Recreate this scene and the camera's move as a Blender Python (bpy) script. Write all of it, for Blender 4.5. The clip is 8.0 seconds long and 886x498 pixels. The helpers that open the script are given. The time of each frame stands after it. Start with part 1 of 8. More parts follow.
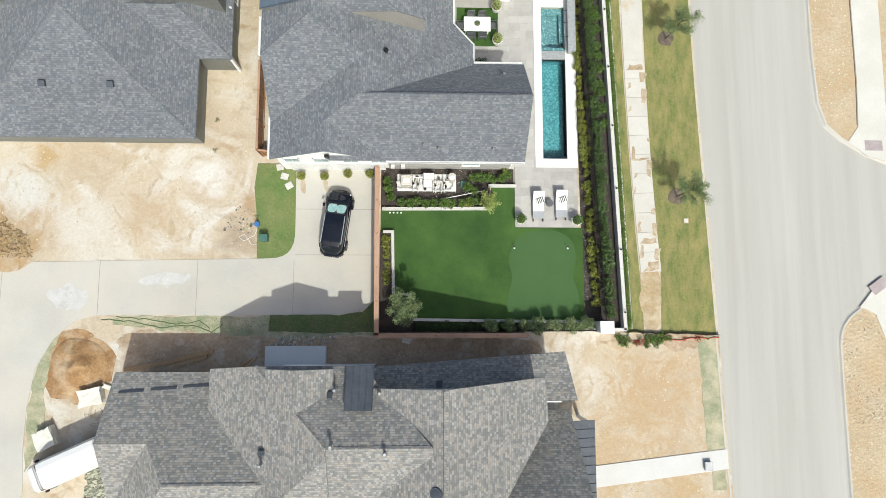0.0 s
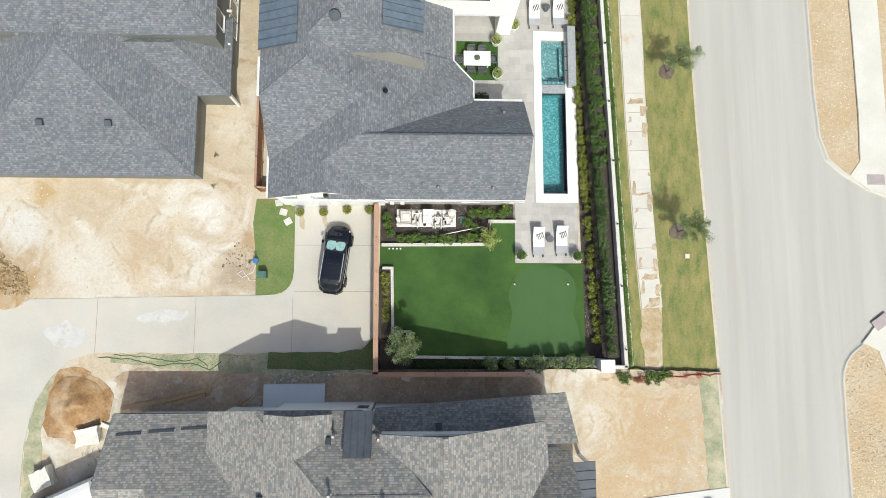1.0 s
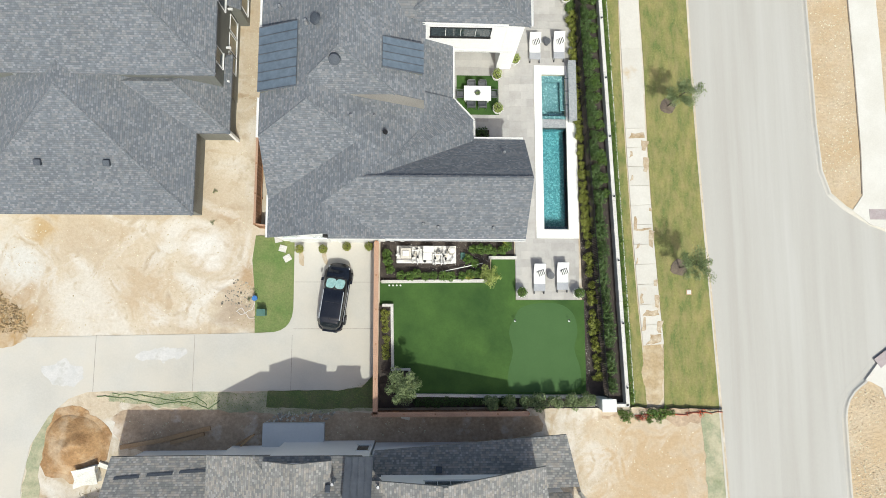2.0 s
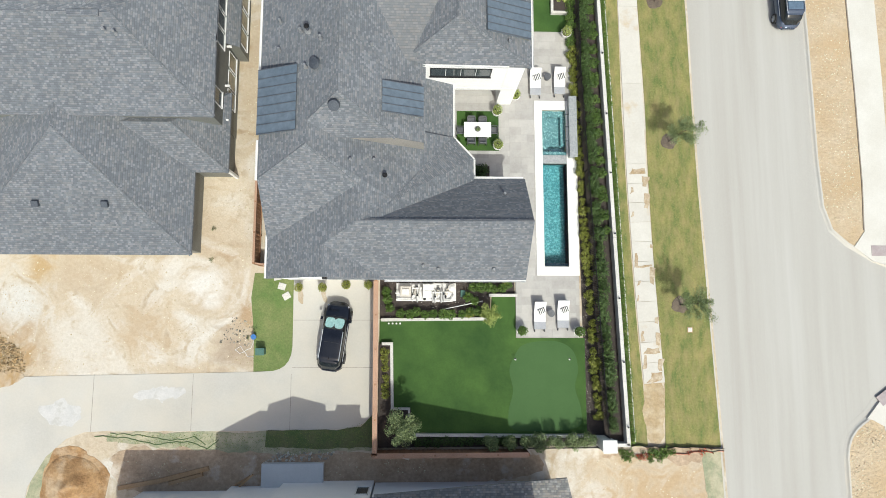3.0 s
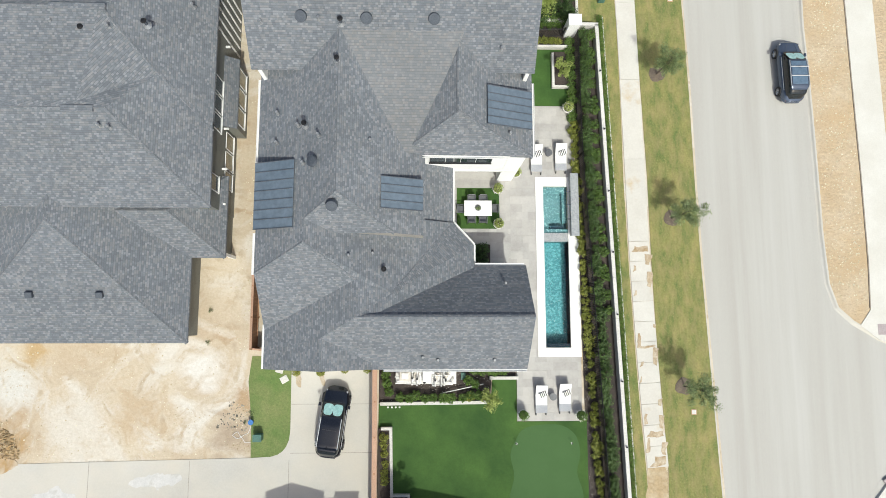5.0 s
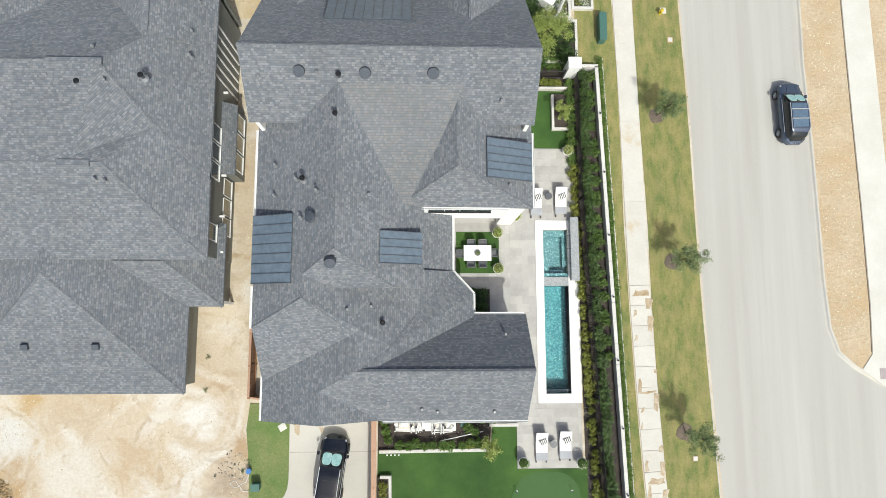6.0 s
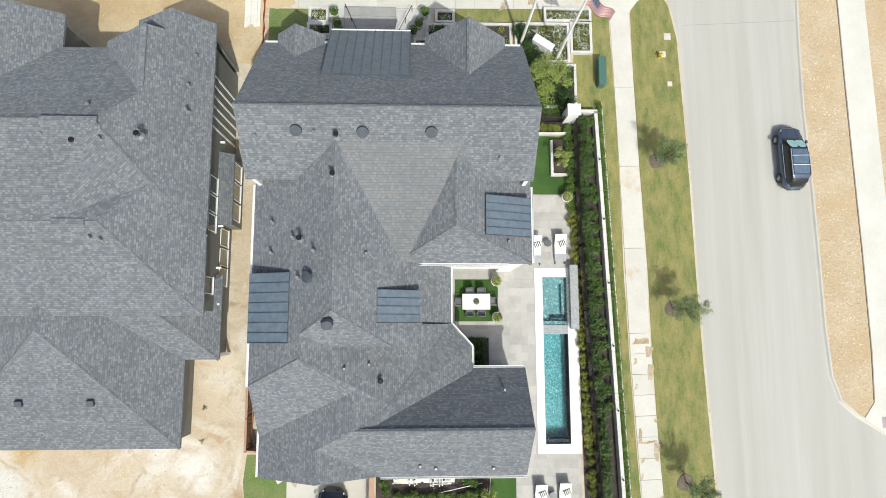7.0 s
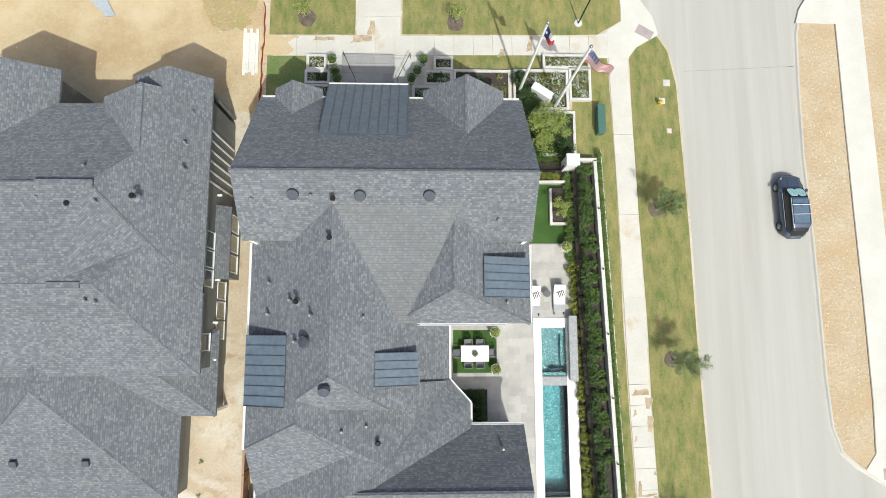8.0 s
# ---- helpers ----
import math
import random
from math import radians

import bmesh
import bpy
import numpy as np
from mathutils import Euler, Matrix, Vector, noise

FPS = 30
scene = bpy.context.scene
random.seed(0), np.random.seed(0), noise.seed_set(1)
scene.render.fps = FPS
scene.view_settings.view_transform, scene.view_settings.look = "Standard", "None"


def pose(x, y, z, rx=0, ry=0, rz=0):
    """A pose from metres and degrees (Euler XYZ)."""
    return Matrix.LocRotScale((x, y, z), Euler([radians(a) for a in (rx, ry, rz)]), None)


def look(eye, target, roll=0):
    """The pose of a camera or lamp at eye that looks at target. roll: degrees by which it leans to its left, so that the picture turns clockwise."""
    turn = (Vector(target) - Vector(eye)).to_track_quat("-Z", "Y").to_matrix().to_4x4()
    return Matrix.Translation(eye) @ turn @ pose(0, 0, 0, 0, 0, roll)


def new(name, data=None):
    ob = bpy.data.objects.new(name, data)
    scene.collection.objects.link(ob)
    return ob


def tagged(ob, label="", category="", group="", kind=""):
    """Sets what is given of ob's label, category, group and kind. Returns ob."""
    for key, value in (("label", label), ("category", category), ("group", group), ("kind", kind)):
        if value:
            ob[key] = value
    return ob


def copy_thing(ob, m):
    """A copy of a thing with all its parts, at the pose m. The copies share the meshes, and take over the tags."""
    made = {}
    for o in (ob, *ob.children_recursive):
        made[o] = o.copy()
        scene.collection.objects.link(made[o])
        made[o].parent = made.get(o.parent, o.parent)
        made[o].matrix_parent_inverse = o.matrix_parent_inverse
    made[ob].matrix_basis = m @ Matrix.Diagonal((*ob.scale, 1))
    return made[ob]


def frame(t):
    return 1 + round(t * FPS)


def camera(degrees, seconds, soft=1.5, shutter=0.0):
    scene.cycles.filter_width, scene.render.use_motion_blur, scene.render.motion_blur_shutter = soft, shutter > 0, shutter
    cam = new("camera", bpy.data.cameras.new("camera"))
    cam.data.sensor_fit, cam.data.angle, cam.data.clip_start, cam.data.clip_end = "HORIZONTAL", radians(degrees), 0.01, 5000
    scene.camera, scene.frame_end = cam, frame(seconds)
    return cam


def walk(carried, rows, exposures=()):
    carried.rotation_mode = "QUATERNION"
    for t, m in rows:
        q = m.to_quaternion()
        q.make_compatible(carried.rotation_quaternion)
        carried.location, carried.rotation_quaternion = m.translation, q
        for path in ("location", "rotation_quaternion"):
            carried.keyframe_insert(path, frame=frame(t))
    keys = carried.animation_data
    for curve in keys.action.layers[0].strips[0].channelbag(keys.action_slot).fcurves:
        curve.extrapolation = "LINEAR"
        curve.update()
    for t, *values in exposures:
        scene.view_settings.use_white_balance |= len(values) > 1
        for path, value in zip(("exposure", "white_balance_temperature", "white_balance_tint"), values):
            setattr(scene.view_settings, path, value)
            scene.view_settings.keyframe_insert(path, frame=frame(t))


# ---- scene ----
cam = camera(73.7, 8.0, soft=0.5)
ROWS = [
    (0.0, -0.0, -0.0, 43.587, 6.113, -2.201, -0.0),
    (0.5, 0.043, 1.26, 43.602, 6.213, -2.18, 0.007),
    (1.0, 0.066, 2.54, 43.61, 6.302, -2.145, 0.008),
    (1.5, 0.073, 3.815, 43.62, 6.375, -2.112, 0.005),
    (3.0, 0.057, 7.843, 43.748, 6.546, -2.138, 0.036),
    (3.5, 0.083, 9.15, 43.752, 6.594, -2.097, 0.034),
    (4.0, 0.103, 10.573, 43.766, 6.653, -2.044, 0.027),
    (4.5, 0.137, 12.084, 43.783, 6.727, -2.018, 0.021),
    (6.0, 0.112, 16.806, 43.9, 7.015, -2.115, -0.075),
    (6.5, 0.139, 18.424, 43.938, 7.185, -2.143, -0.095),
    (7.0, 0.188, 20.127, 43.986, 7.343, -2.156, -0.113),
    (7.5, 0.252, 21.904, 44.072, 7.462, -2.16, -0.113),
    (8.0, 0.31, 23.705, 44.202, 7.565, -2.153, -0.113),
]
walk(cam, [(t, pose(x, y, z, rx, ry, rz)) for t, x, y, z, rx, ry, rz in ROWS], exposures=((0.0, 0.22, 6500, 5.0), (4.5, 0.21, 6500, 5.0), (8.0, 0.28, 6500, 5.0)))

# ---- world and sun ----
SUN = Vector((0.30, -0.954, 1.376)).normalized()
world = bpy.data.worlds.new("sky")
scene.world = world
world.use_nodes = True
wn = world.node_tree.nodes
sky = wn.new("ShaderNodeTexSky")
sky.sky_type = "NISHITA"
sky.sun_disc = False
sky.dust_density, sky.ozone_density, sky.air_density = 4.0, 0.4, 0.8
sky.sun_elevation = math.asin(SUN.z)
sky.sun_rotation = math.atan2(SUN.x, SUN.y)
world.node_tree.links.new(sky.outputs[0], wn["Background"].inputs[0])
wn["Background"].inputs[1].default_value = 0.15
lamp = bpy.data.lights.new("sun", "SUN")
lamp.energy, lamp.angle, lamp.color = 3.2, radians(0.6), (0.97, 0.975, 0.925)
new("sun", lamp).matrix_world = look(SUN * 100, (0, 0, 0))


# ---- materials ----
def nodes_of(name):
    m = bpy.data.materials.new(name)
    m.use_nodes = True
    return m, m.node_tree.nodes, m.node_tree.links, m.node_tree.nodes["Principled BSDF"]


def noise_node(n, l, vec, scale, detail=4.0, rough=0.6):
    t = n.new("ShaderNodeTexNoise")
    t.inputs["Scale"].default_value = scale
    t.inputs["Detail"].default_value = detail
    t.inputs["Roughness"].default_value = rough
    l.new(vec, t.inputs["Vector"])
    return t.outputs["Fac"]


def ramp_node(n, l, fac, lo, hi):
    r = n.new("ShaderNodeMapRange")
    r.inputs["From Min"].default_value, r.inputs["From Max"].default_value = lo, hi
    l.new(fac, r.inputs["Value"])
    return r.outputs["Result"]


def mix_node(n, l, fac, a, b, mode="MIX"):
    x = n.new("ShaderNodeMix")
    x.data_type, x.blend_type = "RGBA", mode
    for v, k in ((fac, 0), (a, 6), (b, 7)):
        if isinstance(v, (int, float)):
            x.inputs[k].default_value = v
        elif isinstance(v, tuple):
            x.inputs[k].default_value = (*v, 1)
        else:
            l.new(v, x.inputs[k])
    return x.outputs[2]


def bump_node(n, l, p, height, strength, dist):
    b = n.new("ShaderNodeBump")
    b.inputs["Strength"].default_value, b.inputs["Distance"].default_value = strength, dist
    l.new(height, b.inputs["Height"])
    l.new(b.outputs[0], p.inputs["Normal"])


def basic(name, a, b, big=0.5, fine=12.0, rough=0.7, bump=0.3, metal=0.0, third=None, vary=0.0, dist=0.02, fade=0.72, soft=0.08, stretch=None):
    """Two colours mixed at a large scale, mottled at a fine one; third: stains of another colour; vary: from piece to piece."""
    m, n, l, p = nodes_of(name)
    pos = n.new("ShaderNodeNewGeometry").outputs["Position"]
    wide = pos
    if stretch:
        q = n.new("ShaderNodeVectorMath")
        q.operation = "MULTIPLY"
        q.inputs[1].default_value = stretch
        l.new(pos, q.inputs[0])
        wide = q.outputs[0]
    g = ramp_node(n, l, noise_node(n, l, wide, big, 5), 0.35, 0.65)
    col = mix_node(n, l, g, a, b)
    f = noise_node(n, l, pos, fine, 3)
    col = mix_node(n, l, ramp_node(n, l, f, 0.3, 0.7), col, mix_node(n, l, 1.0, col, (fade,) * 3, "MULTIPLY"))
    if third:
        s = ramp_node(n, l, noise_node(n, l, wide, third[1], 6), third[2] - soft / 2, third[2] + soft)
        col = mix_node(n, l, s, col, third[0])
    if vary:
        o = n.new("ShaderNodeObjectInfo").outputs["Random"]
        col = mix_node(n, l, ramp_node(n, l, o, 0, 1), col, mix_node(n, l, 1.0, col, (1 - vary,) * 3, "MULTIPLY"))
    l.new(col, p.inputs["Base Color"])
    p.inputs["Roughness"].default_value, p.inputs["Metallic"].default_value = rough, metal
    if bump:
        bump_node(n, l, p, f, bump, dist)
    return m


def shingles(name, a, b, pale, course=0.145, lines=0.55, tint=(1.0, 0.93, 0.86)):
    """Laminated shingles laid by the metre-true UVs of each slope: courses of random tabs from dark a to light b,
    some pale ones, and a shadow line under each butt."""
    m, n, l, p = nodes_of(name)
    uv = n.new("ShaderNodeUVMap").outputs[0]
    pos = n.new("ShaderNodeNewGeometry").outputs["Position"]
    sep = n.new("ShaderNodeSeparateXYZ")
    l.new(uv, sep.inputs[0])

    def calc(op, x, y=None):
        k = n.new("ShaderNodeMath")
        k.operation = op
        for v, i in ((x, 0), (y, 1)):
            if v is None:
                continue
            if isinstance(v, (int, float)):
                k.inputs[i].default_value = v
            else:
                l.new(v, k.inputs[i])
        return k.outputs[0]

    def dice(x, y):
        c = n.new("ShaderNodeCombineXYZ")
        l.new(x, c.inputs[0])
        l.new(y, c.inputs[1])
        w = n.new("ShaderNodeTexWhiteNoise")
        w.noise_dimensions = "2D"
        l.new(c.outputs[0], w.inputs["Vector"])
        return w.outputs["Value"]

    rows = calc("DIVIDE", sep.outputs[1], course)
    row = calc("FLOOR", rows)
    shift = calc("MULTIPLY", dice(row, row), 7.0)
    along = calc("ADD", sep.outputs[0], shift)
    wide = dice(calc("FLOOR", calc("DIVIDE", along, 0.26)), row)
    slim = dice(calc("FLOOR", calc("DIVIDE", calc("ADD", along, 0.11), 0.15)), row)
    tone = calc("ADD", calc("MULTIPLY", wide, 0.55), calc("MULTIPLY", slim, 0.45))
    col = mix_node(n, l, ramp_node(n, l, tone, 0.27, 0.73), a, b)
    col = mix_node(n, l, calc("GREATER_THAN", slim, 0.86), col, mix_node(n, l, 0.45, col, pale))
    col = mix_node(n, l, calc("GREATER_THAN", wide, 0.7), col, mix_node(n, l, 1.0, col, tint, "MULTIPLY"))
    # Butt shadows are put into the colour: each course darkens along its foot.
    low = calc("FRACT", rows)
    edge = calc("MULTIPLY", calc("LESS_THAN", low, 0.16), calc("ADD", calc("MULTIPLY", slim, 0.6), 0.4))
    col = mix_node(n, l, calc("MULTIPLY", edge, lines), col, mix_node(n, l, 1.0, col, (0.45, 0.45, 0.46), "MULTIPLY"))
    big = ramp_node(n, l, noise_node(n, l, pos, 0.3, 5), 0.35, 0.7)
    col = mix_node(n, l, big, col, mix_node(n, l, 1.0, col, (0.9, 0.895, 0.885), "MULTIPLY"))
    grain = noise_node(n, l, pos, 40.0, 2)
    col = mix_node(n, l, ramp_node(n, l, grain, 0.32, 0.68), col, mix_node(n, l, 1.0, col, (0.82, 0.82, 0.82), "MULTIPLY"))
    l.new(col, p.inputs["Base Color"])
    p.inputs["Roughness"].default_value = 0.92
    p.inputs["Diffuse Roughness"].default_value = 0.35
    bump_node(n, l, p, calc("ADD", calc("MULTIPLY", tone, 0.6), calc("SUBTRACT", grain, low)), 0.35, 0.012)
    return m


def courses(name, a, b, w, h, gap, mortar, rough=0.8, depth=0.01, vary=0.5):
    """Boards, blocks or bricks of w x h metres on the UVs."""
    m, n, l, p = nodes_of(name)
    uv = n.new("ShaderNodeUVMap").outputs[0]
    pos = n.new("ShaderNodeNewGeometry").outputs["Position"]
    t = n.new("ShaderNodeTexBrick")
    t.inputs["Color1"].default_value, t.inputs["Color2"].default_value = (*a, 1), (*b, 1)
    t.inputs["Mortar"].default_value = (*mortar, 1)
    t.inputs["Scale"].default_value, t.inputs["Mortar Size"].default_value = 1.0, gap
    t.inputs["Brick Width"].default_value, t.inputs["Row Height"].default_value = w, h
    l.new(uv, t.inputs["Vector"])
    g = noise_node(n, l, pos, 5.0, 6)
    col = mix_node(n, l, ramp_node(n, l, g, 0.3, 0.7), t.outputs[0], mix_node(n, l, 1.0, t.outputs[0], (1 - vary * 0.5,) * 3, "MULTIPLY"))
    l.new(col, p.inputs["Base Color"])
    p.inputs["Roughness"].default_value = rough
    bump_node(n, l, p, t.outputs["Color"], 0.4, depth)
    return m


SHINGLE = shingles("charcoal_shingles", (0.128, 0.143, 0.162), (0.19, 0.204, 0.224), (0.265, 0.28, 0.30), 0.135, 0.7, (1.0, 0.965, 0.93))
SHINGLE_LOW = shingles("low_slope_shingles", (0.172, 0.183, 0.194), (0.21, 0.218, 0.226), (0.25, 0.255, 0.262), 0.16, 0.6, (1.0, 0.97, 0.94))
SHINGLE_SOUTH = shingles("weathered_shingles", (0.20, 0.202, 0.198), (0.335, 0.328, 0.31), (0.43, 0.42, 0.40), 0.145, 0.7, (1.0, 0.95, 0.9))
SEAM_METAL = basic("blue_grey_metal", (0.118, 0.154, 0.192), (0.132, 0.168, 0.206), 0.4, 3, 0.42, 0.03, 0.0)
DARK_METAL = basic("dark_grey_metal", (0.085, 0.095, 0.11), (0.11, 0.12, 0.135), 0.4, 3, 0.38, 0.03, 0.0)
WHITE_WALL = courses("white_painted_brick", (0.80, 0.80, 0.78), (0.76, 0.76, 0.74), 0.22, 0.075, 0.006, (0.70, 0.70, 0.68), 0.75, 0.004, 0.1)
WHITE = basic("white_paint", (0.82, 0.82, 0.80), (0.78, 0.78, 0.76), 0.7, 20, 0.5, 0.05)
SIDING = courses("grey_green_lap_siding", (0.155, 0.16, 0.145), (0.17, 0.175, 0.155), 3.6, 0.17, 0.008, (0.06, 0.06, 0.055), 0.6, 0.02, 0.2)
SITE_WALL = basic("primed_white_panels", (0.80, 0.80, 0.79), (0.76, 0.765, 0.76), 0.4, 12, 0.7, 0.1, fade=0.95)
TAN_WALL = basic("pale_stucco", (0.68, 0.66, 0.62), (0.63, 0.61, 0.57), 0.6, 20, 0.85, 0.2)
CONCRETE = basic("pale_concrete", (0.475, 0.465, 0.43), (0.42, 0.40, 0.36), 0.14, 9, 0.85, 0.08, third=((0.51, 0.465, 0.385), 0.2, 0.54), fade=0.92, soft=0.3)
ROAD = basic("road_concrete", (0.405, 0.393, 0.36), (0.365, 0.35, 0.315), 0.16, 14, 0.85, 0.05, third=((0.425, 0.418, 0.39), 0.22, 0.55), fade=0.92, soft=0.2, stretch=(3.0, 0.12, 1.0))
WALKWAY = basic("sidewalk_concrete", (0.58, 0.565, 0.515), (0.53, 0.51, 0.455), 0.4, 10, 0.85, 0.1, fade=0.92)
def dirt_material():
    """Sandy soil with pale dust, orange damp and swirling tracks."""
    m, n, l, p = nodes_of("sandy_soil")
    pos = n.new("ShaderNodeNewGeometry").outputs["Position"]
    g = noise_node(n, l, pos, 0.13, 6)
    col = mix_node(n, l, ramp_node(n, l, g, 0.38, 0.62), (0.555, 0.49, 0.39), (0.47, 0.385, 0.28))
    t = n.new("ShaderNodeTexNoise")
    t.inputs["Scale"].default_value, t.inputs["Detail"].default_value, t.inputs["Distortion"].default_value = 0.20, 7, 1.6
    l.new(pos, t.inputs["Vector"])
    col = mix_node(n, l, ramp_node(n, l, t.outputs["Fac"], 0.50, 0.66), col, (0.60, 0.57, 0.515))
    u = n.new("ShaderNodeTexNoise")
    u.inputs["Scale"].default_value, u.inputs["Detail"].default_value, u.inputs["Distortion"].default_value = 0.45, 6, 2.4
    l.new(pos, u.inputs["Vector"])
    col = mix_node(n, l, ramp_node(n, l, u.outputs["Fac"], 0.55, 0.72), col, (0.44, 0.365, 0.27))
    # curved wheel tracks, pressed darker in broken stretches
    w = n.new("ShaderNodeTexWave")
    w.wave_type = "RINGS"
    w.rings_direction = "Z"
    w.inputs["Scale"].default_value, w.inputs["Distortion"].default_value = 0.24, 16.0
    w.inputs["Detail"].default_value, w.inputs["Detail Scale"].default_value = 5.0, 0.9
    shifted = n.new("ShaderNodeVectorMath")
    shifted.operation = "ADD"
    l.new(pos, shifted.inputs[0])
    shifted.inputs[1].default_value = (13.0, -2.0, 0)
    l.new(shifted.outputs[0], w.inputs["Vector"])
    worn = n.new("ShaderNodeMath")
    worn.operation = "MULTIPLY"
    l.new(ramp_node(n, l, w.outputs["Fac"], 0.72, 0.95), worn.inputs[0])
    l.new(ramp_node(n, l, noise_node(n, l, pos, 0.3, 4), 0.49, 0.64), worn.inputs[1])
    col = mix_node(n, l, worn.outputs[0], col, mix_node(n, l, 1.0, col, (0.85, 0.78, 0.69), "MULTIPLY"))
    # patches of plaster dust, brown litter and orange earth
    for x, y, r, c in ((-15.7, 10.1, 1.7, (0.635, 0.615, 0.575)), (-18.0, 11.4, 1.1, (0.60, 0.57, 0.52)), (-29.0, 8.8, 2.8, (0.57, 0.555, 0.515)), (-24.0, 6.0, 3.0, (0.57, 0.53, 0.465)), (-13.3, 5.6, 1.9, (0.37, 0.30, 0.225)), (-12.5, 8.0, 1.3, (0.40, 0.29, 0.18)),
                       (-30.4, 4.9, 3.4, (0.38, 0.25, 0.115)), (-27.5, 11.3, 1.3, (0.45, 0.33, 0.18)), (-20.0, 7.2, 2.6, (0.47, 0.375, 0.26)), (17.0, -6.0, 5.5, (0.46, 0.345, 0.215)), (13.5, -11.0, 3.5, (0.47, 0.36, 0.235)), (19.0, -13.0, 3.0, (0.46, 0.345, 0.21))):
        d = n.new("ShaderNodeVectorMath")
        d.operation = "DISTANCE"
        l.new(pos, d.inputs[0])
        d.inputs[1].default_value = (x, y, 0)
        k = n.new("ShaderNodeMath")
        k.operation = "MULTIPLY_ADD"
        l.new(u.outputs["Fac"], k.inputs[0])
        k.inputs[1].default_value = r * 2.2
        l.new(d.outputs["Value"], k.inputs[2])
        col = mix_node(n, l, ramp_node(n, l, k.outputs[0], r * 2.15, r * 1.35), col, c)
    f = noise_node(n, l, pos, 4.5, 6, 0.7)
    col = mix_node(n, l, ramp_node(n, l, f, 0.3, 0.7), col, mix_node(n, l, 1.0, col, (0.83, 0.81, 0.77), "MULTIPLY"))
    l.new(col, p.inputs["Base Color"])
    p.inputs["Roughness"].default_value = 0.95
    a = n.new("ShaderNodeMath")
    a.operation = "ADD"
    l.new(f, a.inputs[0])
    l.new(t.outputs["Fac"], a.inputs[1])
    bump_node(n, l, p, a.outputs[0], 0.35, 0.15)
    return m


DIRT = dirt_material()
SOIL = basic("orange_soil", (0.40, 0.245, 0.115), (0.27, 0.15, 0.065), 0.9, 5, 0.95, 0.8, third=((0.50, 0.39, 0.26), 0.7, 0.55), dist=0.08, soft=0.2)
MUD = basic("brown_mud", (0.48, 0.37, 0.26), (0.36, 0.265, 0.175), 0.5, 4, 0.9, 0.6, third=((0.52, 0.46, 0.39), 0.4, 0.6), dist=0.05)
LAWN = basic("dry_lawn", (0.275, 0.255, 0.088), (0.125, 0.165, 0.045), 0.8, 7, 0.95, 0.8, third=((0.30, 0.235, 0.11), 1.2, 0.58), dist=0.04, soft=0.3, stretch=(1.6, 0.6, 1.0))
LAWN_DUSTY = basic("dusty_young_grass", (0.32, 0.335, 0.22), (0.26, 0.285, 0.17), 0.7, 6, 0.95, 0.8, third=((0.50, 0.43, 0.31), 0.9, 0.53), dist=0.05, soft=0.25)
# A darker copy of the green lawn, with house shade in its colour.
LAWN_SHADE = basic("shaded_grass", (0.10, 0.15, 0.05), (0.155, 0.165, 0.075), 0.9, 9, 0.95, 0.9, dist=0.05)
LAWN_GREEN = basic("green_lawn", (0.115, 0.185, 0.05), (0.20, 0.225, 0.085), 0.6, 9, 0.95, 0.9, dist=0.05)
TURF = basic("artificial_turf", (0.021, 0.063, 0.008), (0.054, 0.118, 0.019), 0.26, 9, 0.9, 0.4, dist=0.02, fade=0.85)
TURF_SHORT = basic("putting_turf", (0.046, 0.110, 0.027), (0.054, 0.121, 0.033), 0.4, 30, 0.85, 0.2, dist=0.01)
MULCH = basic("dark_mulch", (0.045, 0.036, 0.032), (0.075, 0.06, 0.05), 1.5, 16, 0.95, 1.0, dist=0.05)
STRIPGRAVEL = basic("tan_gravel", (0.54, 0.45, 0.325), (0.47, 0.365, 0.235), 0.3, 4.5, 0.95, 1.0, third=((0.43, 0.31, 0.175), 0.35, 0.55), dist=0.1, fade=0.76, soft=0.3)


# ---- building helpers ----
def root_of(ob):
    while ob.parent:
        ob = ob.parent
    return ob


def lay_uv(bm):
    """Metre-true UVs: u along the level line of each face, v up its slope."""
    uv = bm.loops.layers.uv.verify()
    bm.normal_update()
    for f in bm.faces:
        n = f.normal
        u = Vector((0, 0, 1)).cross(n)
        u = u.normalized() if u.length > 1e-3 else Vector((1, 0, 0))
        for k in (0, 1):
            if abs(u[k]) > 0.95:
                u = Vector((k == 0, k == 1, 0)) * math.copysign(1, u[k])
                u = (u - n * u.dot(n)).normalized()
        v = n.cross(u)
        for c in f.loops:
            c[uv].uv = (c.vert.co.dot(u), c.vert.co.dot(v))


def part(name, bm, material, parent=None, label="", smooth=False):
    """Links a bmesh, given in the world, as one mesh object under a thing or a part."""
    lay_uv(bm)
    me = bpy.data.meshes.new(name)
    if parent:
        bmesh.ops.translate(bm, vec=-root_of(parent).location, verts=bm.verts)
    bm.to_mesh(me)
    bm.free()
    me.materials.append(material)
    if smooth:
        for f in me.polygons:
            f.use_smooth = True
    ob = new(name, me)
    ob.parent = parent
    if label:
        ob["label"] = label
    return ob


def thing(name, label, category, at=(0, 0, 0), group=""):
    ob = new(name)
    ob.empty_display_size = 0.2
    ob.location = at
    return tagged(ob, label, category, group)


def structure(name, bm, material, label, smooth=False):
    return tagged(part(name, bm, material, None, label, smooth), label, name.split("_")[0], "", "structure")


